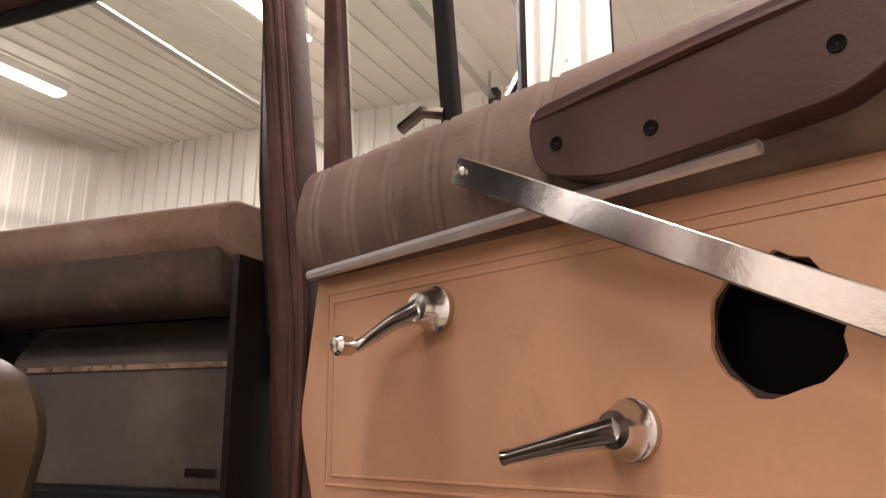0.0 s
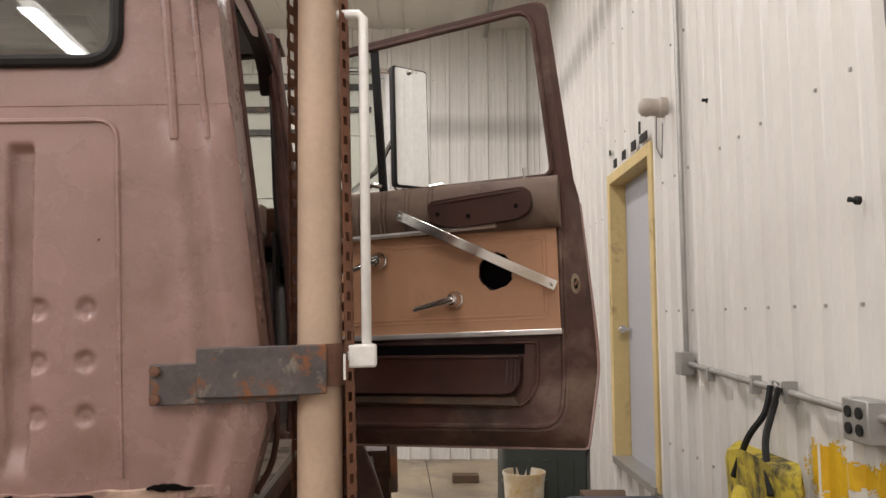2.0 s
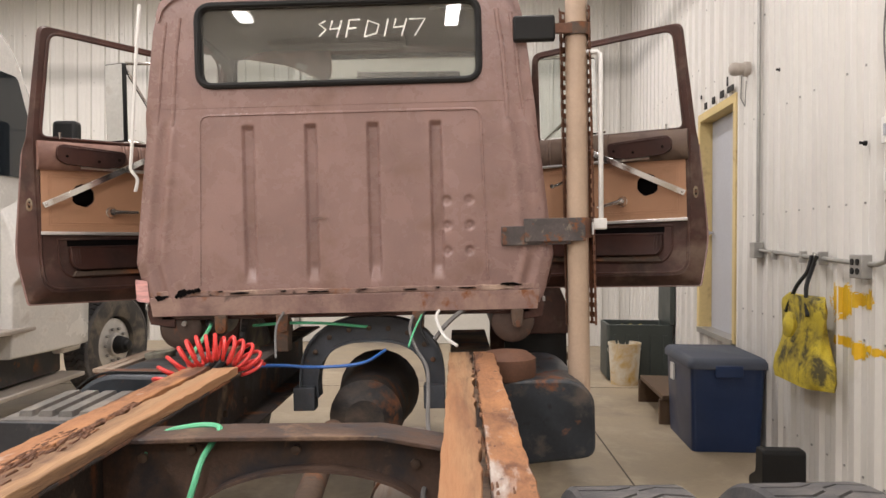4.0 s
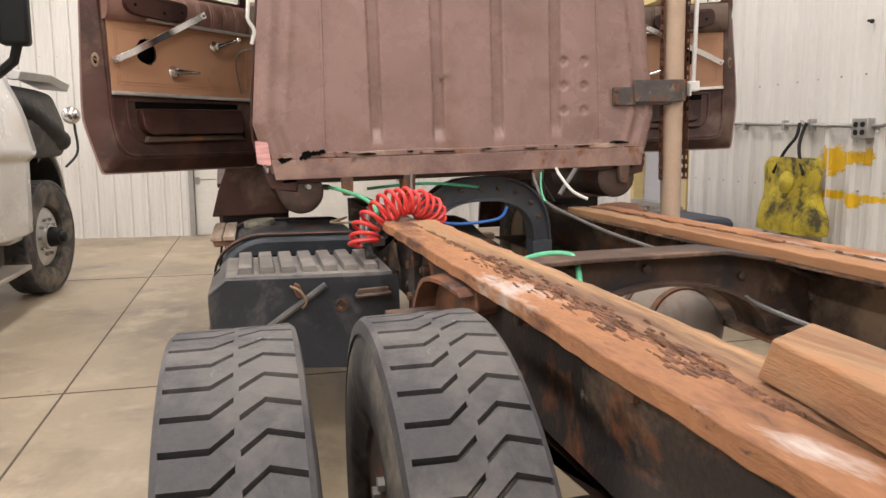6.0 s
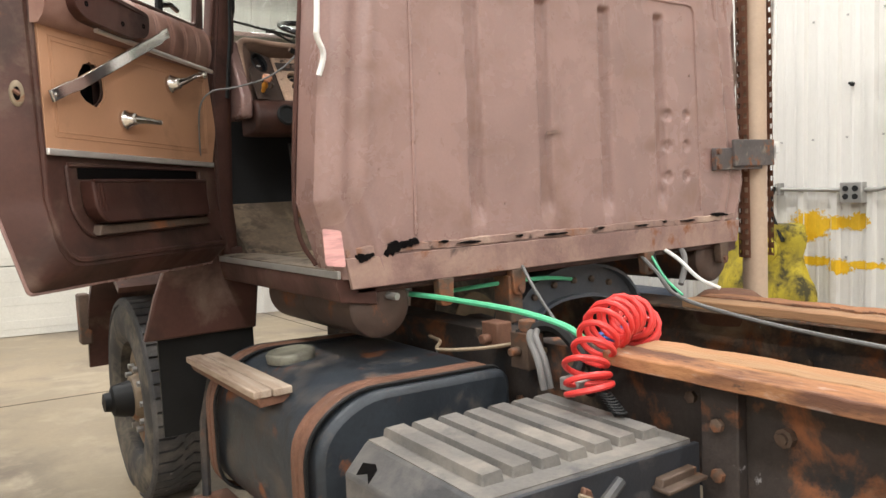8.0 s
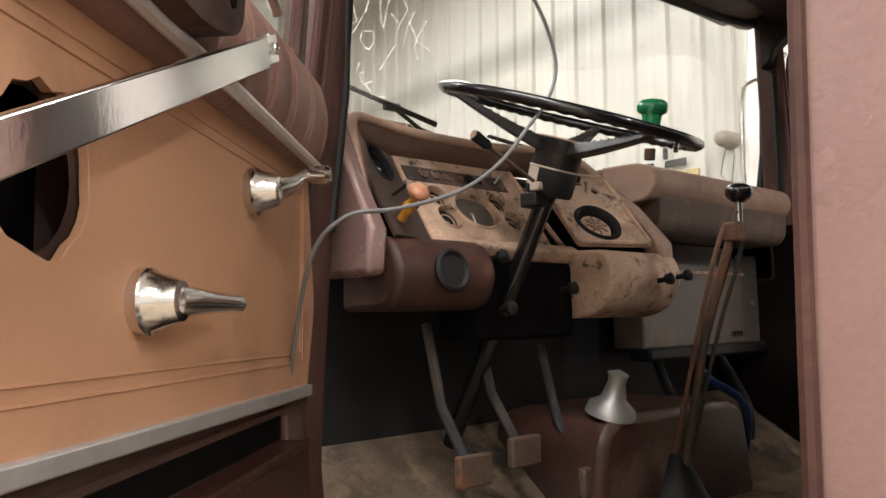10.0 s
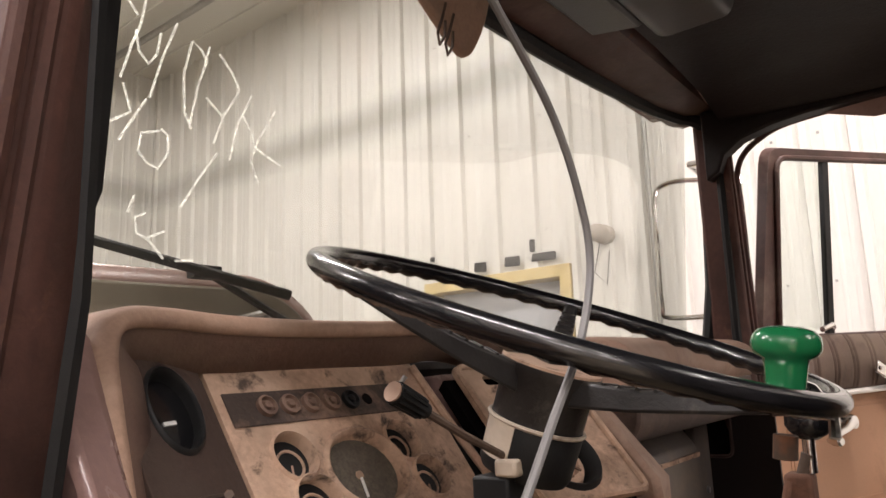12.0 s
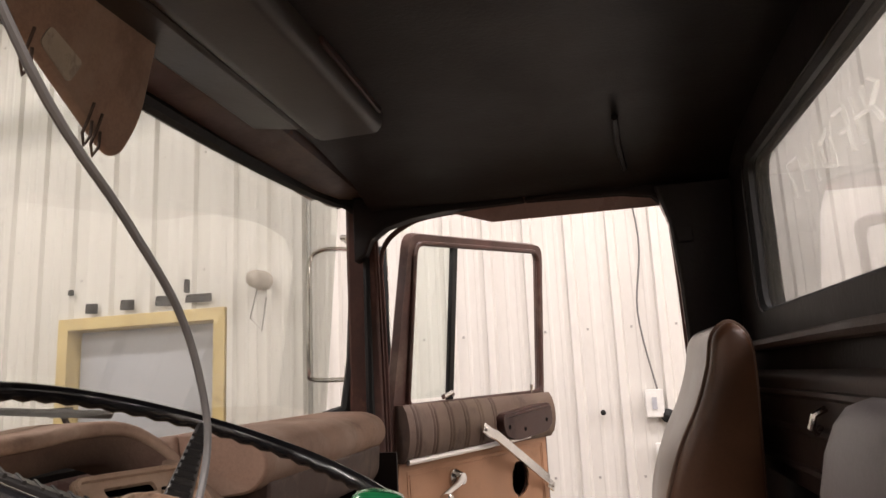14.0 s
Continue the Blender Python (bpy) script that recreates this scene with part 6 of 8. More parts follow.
# the shield: a half shell with rows of square holes
s = Shape()
n, hz = 9, 0.048
verts = {}
SR, Z0, ROWS = 0.078, 1.10, 33
for r in range(ROWS):
    for k in range(n):
        a0, a1 = [radians(-42 + 236 * (k + e) / n) for e in (0, 1)]
        z0, z1 = Z0 + r * hz, Z0 + (r + 1) * hz
        m0, m1 = a0 + (a1 - a0) * 0.27, a0 + (a1 - a0) * 0.73
        w0, w1 = z0 + hz * 0.27, z0 + hz * 0.73
        def q(a, z, rr=SR):
            return (PX + math.cos(a) * rr, PY + math.sin(a) * rr, z)
        vs = [q(a0, z0), q(a1, z0), q(a1, z1), q(a0, z1), q(m0, w0), q(m1, w0), q(m1, w1), q(m0, w1)]
        s.faces(vs, [(0, 1, 5, 4), (1, 2, 6, 5), (2, 3, 7, 6), (3, 0, 4, 7)])
bmesh.ops.remove_doubles(s.bm, verts=s.bm.verts, dist=1e-4)
part("heat_shield", s, M_SHIELD, sp, "rusty perforated heat shield", smooth=60)
b1 = part("bracket", Shape().box((0.79, -0.03, 1.505), (1.13, -0.008, 1.60)).box((0.90, -0.045, 1.52), (1.20, -0.03, 1.635)), M_BRACKET, sp, "grey-brown rusty flat bracket", 0.003)
part("clamp", Shape().lathe([(0, 0.056), (0, 0.064), (0.1, 0.064), (0.1, 0.056)], (PX, PY, 1.535), (0, 0, 1), 24), M_STRAP, b1)
for z in (1.52, 1.585):
    part("bolt", Shape().lathe([(0, 0.013), (0.012, 0.013), (0.014, 0)], (0.805, -0.03, z), (0, -1, 0), 6), M_STRAP, b1)
b2 = part("upper_bracket", Shape().box((0.87, -0.05, 2.505), (1.075, 0.0, 2.63)), M_BLACK, sp, "black rubber upper bracket", 0.012)
part("arm", Shape().box((1.06, -0.02, 2.545), (1.2, 0.0, 2.595)), M_STRAP, b2, bevel=0.003)
part("clamp", Shape().lathe([(0, 0.058), (0, 0.068), (0.06, 0.068), (0.06, 0.058)], (PX + 0.01, PY, 2.54), (0, 0, 1), 24), M_GREASE, b2)
part("label_plate", Shape().box((PX + 0.055, -0.03, 1.55), (PX + 0.06, 0.005, 1.61)), M_WHITE, sp)
# grab handles
gr = part("grab_handle", Shape().tube([(1.20, 0.06, 1.60), (1.283, 0.035, 1.605), (1.291, 0.03, 1.62), (1.30, 0.0, 2.44), (1.288, 0.01, 2.455), (1.20, 0.03, 2.46)], 0.0125, 12), M_WHITE, truck, "white grab handle with chain wrap")
part("end_block", Shape().box((1.245, 0.0, 1.575), (1.315, 0.06, 1.63)), M_WHITE, gr, bevel=0.006)
part("grab_handle", Shape().tube(path([(-0.985, -0.012, 2.75), (-1.0, -0.03, 2.5), (-1.035, -0.035, 2.0), (-1.04, -0.035, 1.93), (-1.015, -0.02, 1.88), (-1.03, -0.012, 1.82)]), 0.0085, 10), M_WHITE, truck, "white bent grab handle")

# ---- inside the cab ----
SIM = Matrix.Translation((-0.006, -0.1175, -0.2513)) @ Matrix.Scale(1.1107, 4)
dash = new("dashboard")
dash.parent = truck
dash.matrix_basis = SIM
PK, PN = Vector((0, -0.57, -0.822)), Vector((0, -0.822, 0.57))


def on_panel(x, w, lift=0.0):
    """A point on the gauge panel: x across, w metres down from its top edge; its left end is bent towards the driver."""
    return Vector((x, 1.245 - 0.45 * max(0.0, -0.578 - x), 2.125)) + PK * w + PN * lift


def panel_hole(cx, w, rx, rw, n=26):
    return [(cx + math.cos(2 * math.pi * i / n) * rx, w + math.sin(2 * math.pi * i / n) * rw) for i in range(n)]


def panel_box(x0, w0, x1, w1, a, b):
    return Shape().box((x0, w0, a), (x1, w1, b)).warp(lambda v: on_panel(v.x, v.y, v.z))


GAUGES = [(-0.646, 0.036, 0.034, 0.044), (-0.508, 0.106, 0.027, 0.027), (-0.502, 0.160, 0.028, 0.028), (-0.411, 0.134, 0.057, 0.047), (-0.333, 0.107, 0.026, 0.026), (-0.315, 0.160, 0.026, 0.026)]
s = Shape().plate([(-0.578, -0.06), (-0.232, -0.06), (-0.232, 0.232), (-0.578, 0.232)], [panel_hole(*g) for g in GAUGES[1:]], "z", -0.010, 0.0)
s.warp(lambda v: on_panel(v.x, v.y, v.z))
pn = part("gauge_panel", s, M_DASH, dash, "dust-covered tan gauge panel", 0.0015)
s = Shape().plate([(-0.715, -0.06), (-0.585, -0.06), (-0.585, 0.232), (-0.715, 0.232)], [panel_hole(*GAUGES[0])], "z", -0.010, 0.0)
pl = part("side_panel", s.warp(lambda v: on_panel(v.x, v.y, v.z)), M_SHADEDDASH, dash, "sooty brown side panel with painted-in shade", 0.0015)
part("panel_gap", panel_box(-0.586, 0.0, -0.577, 0.23, -0.02, -0.006), M_SHADEBLACK, dash)
part("switch_strip", panel_box(-0.568, 0.024, -0.275, 0.066, 0.0, 0.0025), M_STRIP, pn, "dark dusty switch strip", 0.001)
M_DIAL = surface("dusty_dial", (0.15, 0.125, 0.095), 0.8, var=0.4, scale=22, grain=160, grit=0.5, bump=0.8)
for i, (x, w, rx, rw) in enumerate(GAUGES):
    dark, host = i == 0, pl if i == 0 else pn
    def circ(k, h):
        return [on_panel(x + math.cos(a) * rx * k, w + math.sin(a) * rw * k, h) for a in [2 * math.pi * q / 30 for q in range(30)]]
    gz = part("gauge", Shape().loft([circ(k, h) for h, k in ((-0.014, 0.93), (-0.002, 0.97), (0.002, 1.0), (0.0045, 1.05), (0.003, 1.12), (-0.001, 1.15))], caps=False), M_BLACK if dark else M_DASH, host, "oval dark gauge" if dark else "round recessed gauge", smooth=60)
    part("dial", Shape().loft([circ(0.97, -0.016), circ(0.95, -0.012)]), M_BLACKGLOSS if dark else (M_DIAL if i == 3 else M_BLACK), gz)
    if i == 3:
        part("needle", Shape().tube([on_panel(x - 0.008, w + 0.006, -0.010), on_panel(x - 0.012, w + 0.030, -0.010)], 0.0017, 5), M_WHITE, gz)
        part("needle_hub", Shape().lathe([(0, 0.006), (0.003, 0.005), (0.004, 0)], on_panel(x - 0.007, w + 0.002, -0.013), PN, 12), M_DASH, gz)
    elif not dark:
        part("inner_ring", Shape().tube([on_panel(x + math.cos(a) * rx * 0.62, w + 0.004 + math.sin(a) * rw * 0.62, -0.011) for a in [2 * math.pi * q / 20 for q in range(20)]], 0.0018, 5, loop=True), M_DASH, gz)
        part("needle", Shape().tube([on_panel(x, w + 0.006, -0.010), on_panel(x - 0.004, w + rw * 0.75, -0.010)], 0.0013, 5), M_PAD, gz)
    else:
        # reflection on the dark dial, painted as a white bar
        part("glint", panel_box(x - 0.012, w + 0.006, x + 0.006, w + 0.010, -0.012, -0.010), M_WHITE, gz)
for i in range(5):
    part("switch_knob", Shape().lathe([(0, 0.0125), (0.006, 0.0125), (0.0075, 0.0095), (0.003, 0.0085), (0.003, 0.005), (0.007, 0.0045), (0.008, 0)], on_panel(-0.519 + i * 0.0325, 0.045, 0.002), PN, 18), M_DASHD if i < 4 else M_BLACK, pn)
part("switch_hole", Shape().lathe([(0, 0.008), (0.001, 0.008), (0.0012, 0)], on_panel(-0.358, 0.045, 0.0022), PN, 14), M_SHADEBLACK, pn)
tg = part("toggle", Shape().cyl(on_panel(-0.310, 0.045, 0.0), on_panel(-0.294, 0.030, 0.026), 0.0022, 8, 0.0035), M_GALV, pn, "bright toggle lever")
part("bezel", Shape().lathe([(0, 0.009), (0.003, 0.008), (0.004, 0.003), (0.003, 0)], on_panel(-0.310, 0.045, 0.0), PN, 12), M_BLACK, tg)
part("trim_edge", Shape().tube([on_panel(-0.238, 0.0, 0.004), on_panel(-0.222, 0.12, 0.004), on_panel(-0.200, 0.23, 0.004)], 0.006, 8), M_DASH, pn)
M_HEATER = surface("grey_heater_box", (0.12, 0.1, 0.088), 0.6, var=0.2, scale=5, bump=0.2, blots=(((0.2, 0.16, 0.12), 5, 0.6, 0.1, 0.8),))
# padded brow round the panel
BROW = [(-0.742, 1.085, 1.94), (-0.740, 1.105, 2.02), (-0.736, 1.135, 2.10), (-0.728, 1.158, 2.150), (-0.706, 1.174, 2.174), (-0.65, 1.196, 2.179), (-0.55, 1.212, 2.175), (-0.40, 1.216, 2.174), (-0.26, 1.213, 2.178), (-0.15, 1.203, 2.186), (-0.08, 1.190, 2.181), (-0.03, 1.168, 2.155), (0.005, 1.13, 2.10), (0.025, 1.075, 2.02), (0.035, 1.03, 1.95)]
lip_rings, band_rings = [], []
BROW = path(BROW)
for i, p in enumerate(BROW):
    p = Vector(p)
    a, b = Vector(BROW[max(0, i - 1)]), Vector(BROW[min(len(BROW) - 1, i + 1)])
    t = (b - a).normalized()
    inn = Vector((t.z, 0, -t.x)).normalized()
    yy = Vector((0, 1, 0))
    lip_rings.append([p, p - inn * 0.008 + yy * 0.003, p - inn * 0.013 + yy * 0.012, p - inn * 0.012 + yy * 0.10, p + inn * 0.012 + yy * 0.10, p + inn * 0.009 + yy * 0.012, p + inn * 0.007 + yy * 0.003])
    band_rings.append([p + inn * 0.0085 + yy * 0.008, p + inn * 0.0085 + yy * 0.10, p + inn * 0.05 + yy * 0.10, p + inn * 0.047 + yy * 0.034])
part("dash_brow", Shape().loft(lip_rings), M_BROW, dash, "dusty tan padded brow", 0.0, 70)
# the brow's underside in a darker brown, which carries its shade
part("brow_lining", Shape().loft(band_rings), M_DASHD, dash, "brow underside, its shade painted dark brown", 0.0, 70)
pdash = new("passenger_dash")
pdash.parent = truck
part("dash_top", Shape().prism([(1.205, 2.06), (1.21, 2.152), (1.27, 2.148), (1.30, 2.10), (1.30, 2.06)], "x", 0.05, 0.90), M_PAD, pdash, "dusty tan dash top", 0.01)
part("dash_cheek", Shape().loft([[(-0.79, 1.17, 2.165), (-0.742, 1.165, 2.168), (-0.735, 1.24, 2.168), (-0.79, 1.24, 2.165)], [(-0.79, 1.08, 2.05), (-0.738, 1.112, 2.05), (-0.735, 1.24, 2.05), (-0.79, 1.24, 2.05)], [(-0.79, 1.02, 1.94), (-0.738, 1.04, 1.94), (-0.735, 1.24, 1.94), (-0.79, 1.24, 1.94)], [(-0.79, 1.03, 1.86), (-0.738, 1.05, 1.86), (-0.735, 1.2, 1.86), (-0.79, 1.2, 1.86)]]), M_PAINT, dash, "brown dash end panel", 0.012)
part("lower_panel", Shape().prism(rounded([(1.12, 1.94), (1.04, 1.925), (1.01, 1.86), (1.05, 1.80), (1.2, 1.80), (1.2, 1.94)], [0.02, 0.05, 0.05, 0.03, 0, 0]), "x", -0.735, -0.50), M_DPAINT, dash, "brown lower dash panel", 0.012)
part("round_cap", Shape().lathe([(0, 0.04), (0.006, 0.04), (0.010, 0.034), (0.004, 0.028), (0.004, 0)], (-0.62, 1.015, 1.87), (0, -1, 0.15), 24), M_BLACK, dash)
part("tan_shelf", Shape().prism(rounded([(1.15, 1.945), (1.085, 1.94), (1.06, 1.925), (1.08, 1.90), (1.15, 1.90)], [0, 0.01, 0.01, 0.01, 0]), "x", -0.50, -0.20), M_DASH, dash, "tan lower lip of the panel", 0.004)
part("lower_panel", Shape().prism(rounded([(1.08, 1.93), (0.99, 1.925), (0.965, 1.87), (1.0, 1.80), (1.06, 1.78), (1.2, 1.78), (1.2, 1.93)], [0.02, 0.02, 0.03, 0.03, 0.02, 0, 0]), "x", -0.21, 0.05), M_DASH, dash, "dusty tan lower dash panel", 0.008)
# black box that stands for the shade below the gauge panel
part("ignition_panel", Shape().box((-0.50, 1.08, 1.74), (-0.21, 1.2, 1.90)), M_SHADEBLACK, dash, bevel=0.01)
for x, y, z in ((-0.47, 1.065, 1.90), (-0.455, 1.06, 1.80), (-0.28, 1.05, 1.84), (-0.05, 0.968, 1.86), (0.03, 0.972, 1.87)):
    part("pull_knob", Shape().lathe([(0, 0.006), (0.02, 0.006), (0.022, 0.012), (0.034, 0.014), (0.038, 0.008), (0.039, 0)], (x, y, z), (0, -1, 0.1), 14), M_BLACK, dash)
for x, y, z in ((-0.665, 1.075, 2.02), (-0.63, 1.085, 1.985)):
    part("pull_knob", Shape().tube([(x, y + 0.05, z), (x - 0.01, y, z + 0.008), (x - 0.02, y - 0.012, z + 0.012)], 0.004, 6), M_GREASE, dash)
# driver's right: an angled panel with a round vent
def on_side(a, w, lift=0.0):
    """a across from its left edge, w down its slope."""
    return Vector((-0.195, 1.205, 2.125)) + Vector((0.93, -0.36, 0)) * a + Vector((-0.06, -0.62, -0.78)) * w + Vector((-0.30, -0.70, 0.64)) * lift


s = Shape().plate(rect(0, 0, 0.192, 0.235, 0.012), [disc(0.086, 0.165, 0.045, 28), rect(0.04, 0.02, 0.12, 0.036, 0.006), disc(0.14, 0.055, 0.010, 12)], "z", -0.008, 0.0)
sp = part("vent_panel", s.warp(lambda v: on_side(v.x, v.y, v.z)), M_DASH, dash, "tan dusty switch panel", 0.002)
# black backing, the darkness behind the panel's openings put into colour
part("panel_back", Shape().box((0.0, 0.0, -0.05), (0.192, 0.235, -0.03)).warp(lambda v: on_side(v.x, v.y, v.z)), M_SHADEBLACK, sp)
part("panel_rim", Shape().tube([on_side(a, w, 0.003) for a, w in rect(0.004, 0.004, 0.188, 0.231, 0.015)], 0.005, 6, loop=True), M_DASH, sp)
part("toggle", Shape().cyl(on_side(0.112, 0.06, 0.0), on_side(0.108, 0.05, 0.024), 0.003, 8, 0.0045), M_CHROME, sp)
v = part("vent_ring", Shape().loft([[on_side(0.086 + math.cos(a) * r * 0.87, 0.165 + math.sin(a) * r * 0.87, h) for a in [2 * math.pi * q / 30 for q in range(30)]] for h, r in ((-0.03, 0.045), (-0.012, 0.048), (0.004, 0.052), (0.008, 0.058), (0.0, 0.063))], caps=False), M_BLACK, sp, "black round vent", smooth=60)
part("vent_ball", Shape().loft([[on_side(0.086 + math.cos(a) * r * 0.87, 0.165 + math.sin(a) * r * 0.87, h) for a in [2 * math.pi * q / 24 for q in range(24)]] for h, r in ((-0.028, 0.046), (-0.012, 0.040), (-0.008, 0.030), (-0.016, 0.026), (-0.016, 0.012), (-0.008, 0.010), (-0.006, 0.001))]), M_DASH, v, "dusty vent core")
for q in range(4):
    a = q * math.pi / 4
    part("vane", Shape().tube([on_side(0.086 + math.cos(a) * 0.028, 0.165 + math.sin(a) * 0.028, -0.008), on_side(0.086 - math.cos(a) * 0.028, 0.165 - math.sin(a) * 0.028, -0.008)], 0.002, 5), M_DASHD, v)
part("dash_wing", Shape().loft([[(-0.031, 1.15, 2.135), (0.004, 1.16, 2.13), (0.004, 1.2, 2.13), (-0.031, 1.2, 2.135)], [(-0.021, 1.06, 2.05), (0.034, 1.06, 2.04), (0.034, 1.2, 2.04), (-0.021, 1.2, 2.05)], [(-0.016, 0.985, 1.955), (0.059, 0.995, 1.95), (0.059, 1.2, 1.95), (-0.016, 1.2, 1.955)], [(0.004, 0.985, 1.90), (0.069, 1.0, 1.90), (0.069, 1.2, 1.90), (0.004, 1.2, 1.90)]]), M_PAD, dash, "worn tan dash corner", 0.010)
# passenger side
part("dash_pad", Shape().prism(rounded([(1.215, 2.155), (1.085, 2.150), (1.04, 2.128), (1.03, 2.085), (1.06, 2.045), (1.19, 2.03)], [0.01, 0.05, 0.03, 0.03, 0.03, 0], 6), "x", 0.06, 0.85), M_PAD, pdash, "beige-brown padded passenger dash", 0.02)
# lower front of the pad, its shade put into the colour
part("valance", Shape().prism(rounded([(1.20, 2.06), (1.05, 2.06), (1.055, 1.985), (1.08, 1.955), (1.20, 1.955)], [0, 0.01, 0.02, 0.015, 0], 4), "x", 0.11, 0.845), M_PADSHADE, pdash, "lower front of the pad, painted in shade", 0.006)
hb2 = part("heater_box", Shape().prism(rounded([(1.30, 1.965), (1.25, 1.96), (1.19, 1.885), (1.19, 1.63), (1.30, 1.63)], [0, 0.02, 0.01, 0.01, 0]), "x", 0.20, 0.785), M_HEATER, pdash, "grey metal heater box", 0.006)
part("lid_line", Shape().box((0.197, 1.184, 1.858), (0.788, 1.20, 1.868)), M_DASH, hb2)
part("plain_plate", Shape().box((0.69, 1.184, 1.657), (0.76, 1.19, 1.672)), M_CHROME, hb2)
part("side_plate", Shape().box((0.79, 1.195, 1.63), (0.90, 1.22, 1.93)), M_HEATER, pdash, "grey side plate", 0.004)
part("plate_bolt", Shape().lathe([(0, 0.009), (0.006, 0.008), (0.008, 0)], (0.85, 1.195, 1.765), (0, -1, 0), 10), M_GALV, pdash)
part("lower_lip", Shape().box((0.20, 1.17, 1.595), (0.90, 1.25, 1.632)), M_BLACK, pdash, bevel=0.01)
kp = part("kick_panel", Shape().plate([(1.02, 1.30), (1.34, 1.30), (1.34, 2.03), (1.02, 2.03)], [rect(1.135, 1.845, 1.25, 1.965, 0.02)], "x", 0.900, 0.912), M_LINER, pdash, "dark brown kick panel with an opening")
part("opening_rim", Shape().tube([(0.899, y, z) for y, z in rect(1.135, 1.845, 1.25, 1.965, 0.02)], 0.005, 6, loop=True), M_DPAINT, kp)
# black sheet painted as the dark inside the opening
part("opening_back", Shape().box((0.93, 1.12, 1.83), (0.935, 1.27, 1.98)), M_SHADEBLACK, kp)
for k, (a, b) in enumerate((((0.45, 1.2, 1.60), (0.5, 1.05, 1.45)), ((0.30, 1.22, 1.60), (0.25, 1.1, 1.42)), ((0.62, 1.2, 1.6), (0.66, 1.12, 1.40)))):
    part("heater_hose", Shape().tube(path([a, ((a[0] + b[0]) / 2 + 0.05, a[1] - 0.02, (a[2] + b[2]) / 2), b, (b[0] + 0.05, b[1] + 0.05, 1.25)]), 0.014, 8), M_BLACK if k else M_BLUEBIN, pdash)
# knob: yellow and orange push-pull
bk = part("brake_knob", Shape().lathe([(0, 0.008), (0.02, 0.008), (0.022, 0.011), (0.034, 0.0125), (0.040, 0.010), (0.042, 0.008), (0.06, 0.008)], (-0.685, 1.075, 1.965), (-0.03, -0.78, 0.62), 18), surface("yellow_plastic", (0.62, 0.27, 0.03), 0.45, bump=0.03), dash, "yellow push-pull knob")
part("cap", Shape().lathe([(0, 0.014), (0.005, 0.019), (0.013, 0.020), (0.019, 0.014), (0.021, 0)], (-0.687, 1.028, 2.001), (-0.03, -0.78, 0.62), 22), surface("faded_orange", (0.62, 0.28, 0.16), 0.45, bump=0.02), bk, "faded orange cap", smooth=60)

# steering wheel on its column
st = new("steering_wheel")
st.parent = truck
st.matrix_basis = SIM
C, N, R = Vector((-0.414, 0.905, 2.162)), Vector((0.03, -0.35, 0.936)).normalized(), 0.243
E1 = Vector((1, 0, 0)) - N * N.x
E1.normalize()
E2 = N.cross(E1)
rings = []
for i in range(216):
    a = 2 * math.pi * i / 216
    d = E1 * math.cos(a) + E2 * math.sin(a)
    wave = 0.5 + 0.5 * math.cos(a * 54)
    ring = []
    for k in range(16):
        b = 2 * math.pi * k / 16
        u, h = math.cos(b) * 0.0096, math.sin(b) * 0.0096
        if h < 0 and u < 0.003:
            u, h = u - 0.0018 * wave, h - 0.0026 * wave * min(1, -h / 0.006)
        ring.append(C + d * (R + u) + N * h)
    rings.append(ring)
rings.append(rings[0])
rim = Shape().loft(rings, caps=False)
bmesh.ops.remove_doubles(rim.bm, verts=rim.bm.verts, dist=1e-5)
part("rim", rim, M_BLACKGLOSS, st, "glossy black rim with finger ridges", smooth=60)
H = C - N * 0.10
for k, a in enumerate((26, 150, 261)):
    d = E1 * math.cos(radians(a)) + E2 * math.sin(radians(a))
    w = d.cross(N)
    a0, a1 = H + N * 0.038 + d * 0.040, C + d * (R - 0.006) - N * 0.003
    rg = []
    for t, hw, hh in ((0, 0.019, 0.013), (0.3, 0.016, 0.0105), (0.7, 0.012, 0.007), (1, 0.009, 0.0055)):
        p = a0.lerp(a1, t) - N * 0.004 * math.sin(t * math.pi)
        rg.append([p - w * hw - N * hh, p + w * hw - N * hh, p + w * hw * 0.75 + N * hh, p - w * hw * 0.75 + N * hh])
    spk = part("spoke", Shape().loft(rg), M_SPOKE, st, "ribbed grey-black spoke", 0.003)
    for q in range(9):
        t = 0.14 + q * 0.085
        p = a0.lerp(a1, t) - N * (0.004 * math.sin(t * math.pi) - 0.0125 + 0.007 * t)
        hw = 0.013 - 0.005 * t
        part("spoke_ridge", Shape().tube([p - w * hw, p + w * hw], 0.0022, 5), M_SPOKE, spk)
hubp = part("hub", Shape().lathe([(-0.005, 0.043), (0.0, 0.0450), (0.040, 0.0455), (0.044, 0.0485), (0.053, 0.0495), (0.055, 0.046), (0.048, 0.042), (0.040, 0.041)], H, N, 36), M_SPOKE, st, "open grey-black hub", smooth=50)
part("hub_ring", Shape().lathe([(0.0535, 0.0493), (0.056, 0.0488), (0.0565, 0.0445), (0.048, 0.040), (0.045, 0.0405)], H, N, 36), M_DASH, hubp, "dusty tan hub ring", smooth=50)
part("hub_floor", Shape().lathe([(0.034, 0.041), (0.040, 0.040), (0.042, 0.028), (0.036, 0.012), (0.046, 0.010), (0.046, 0)], H, N, 24), M_DIAL, hubp, "dusty hub hollow")
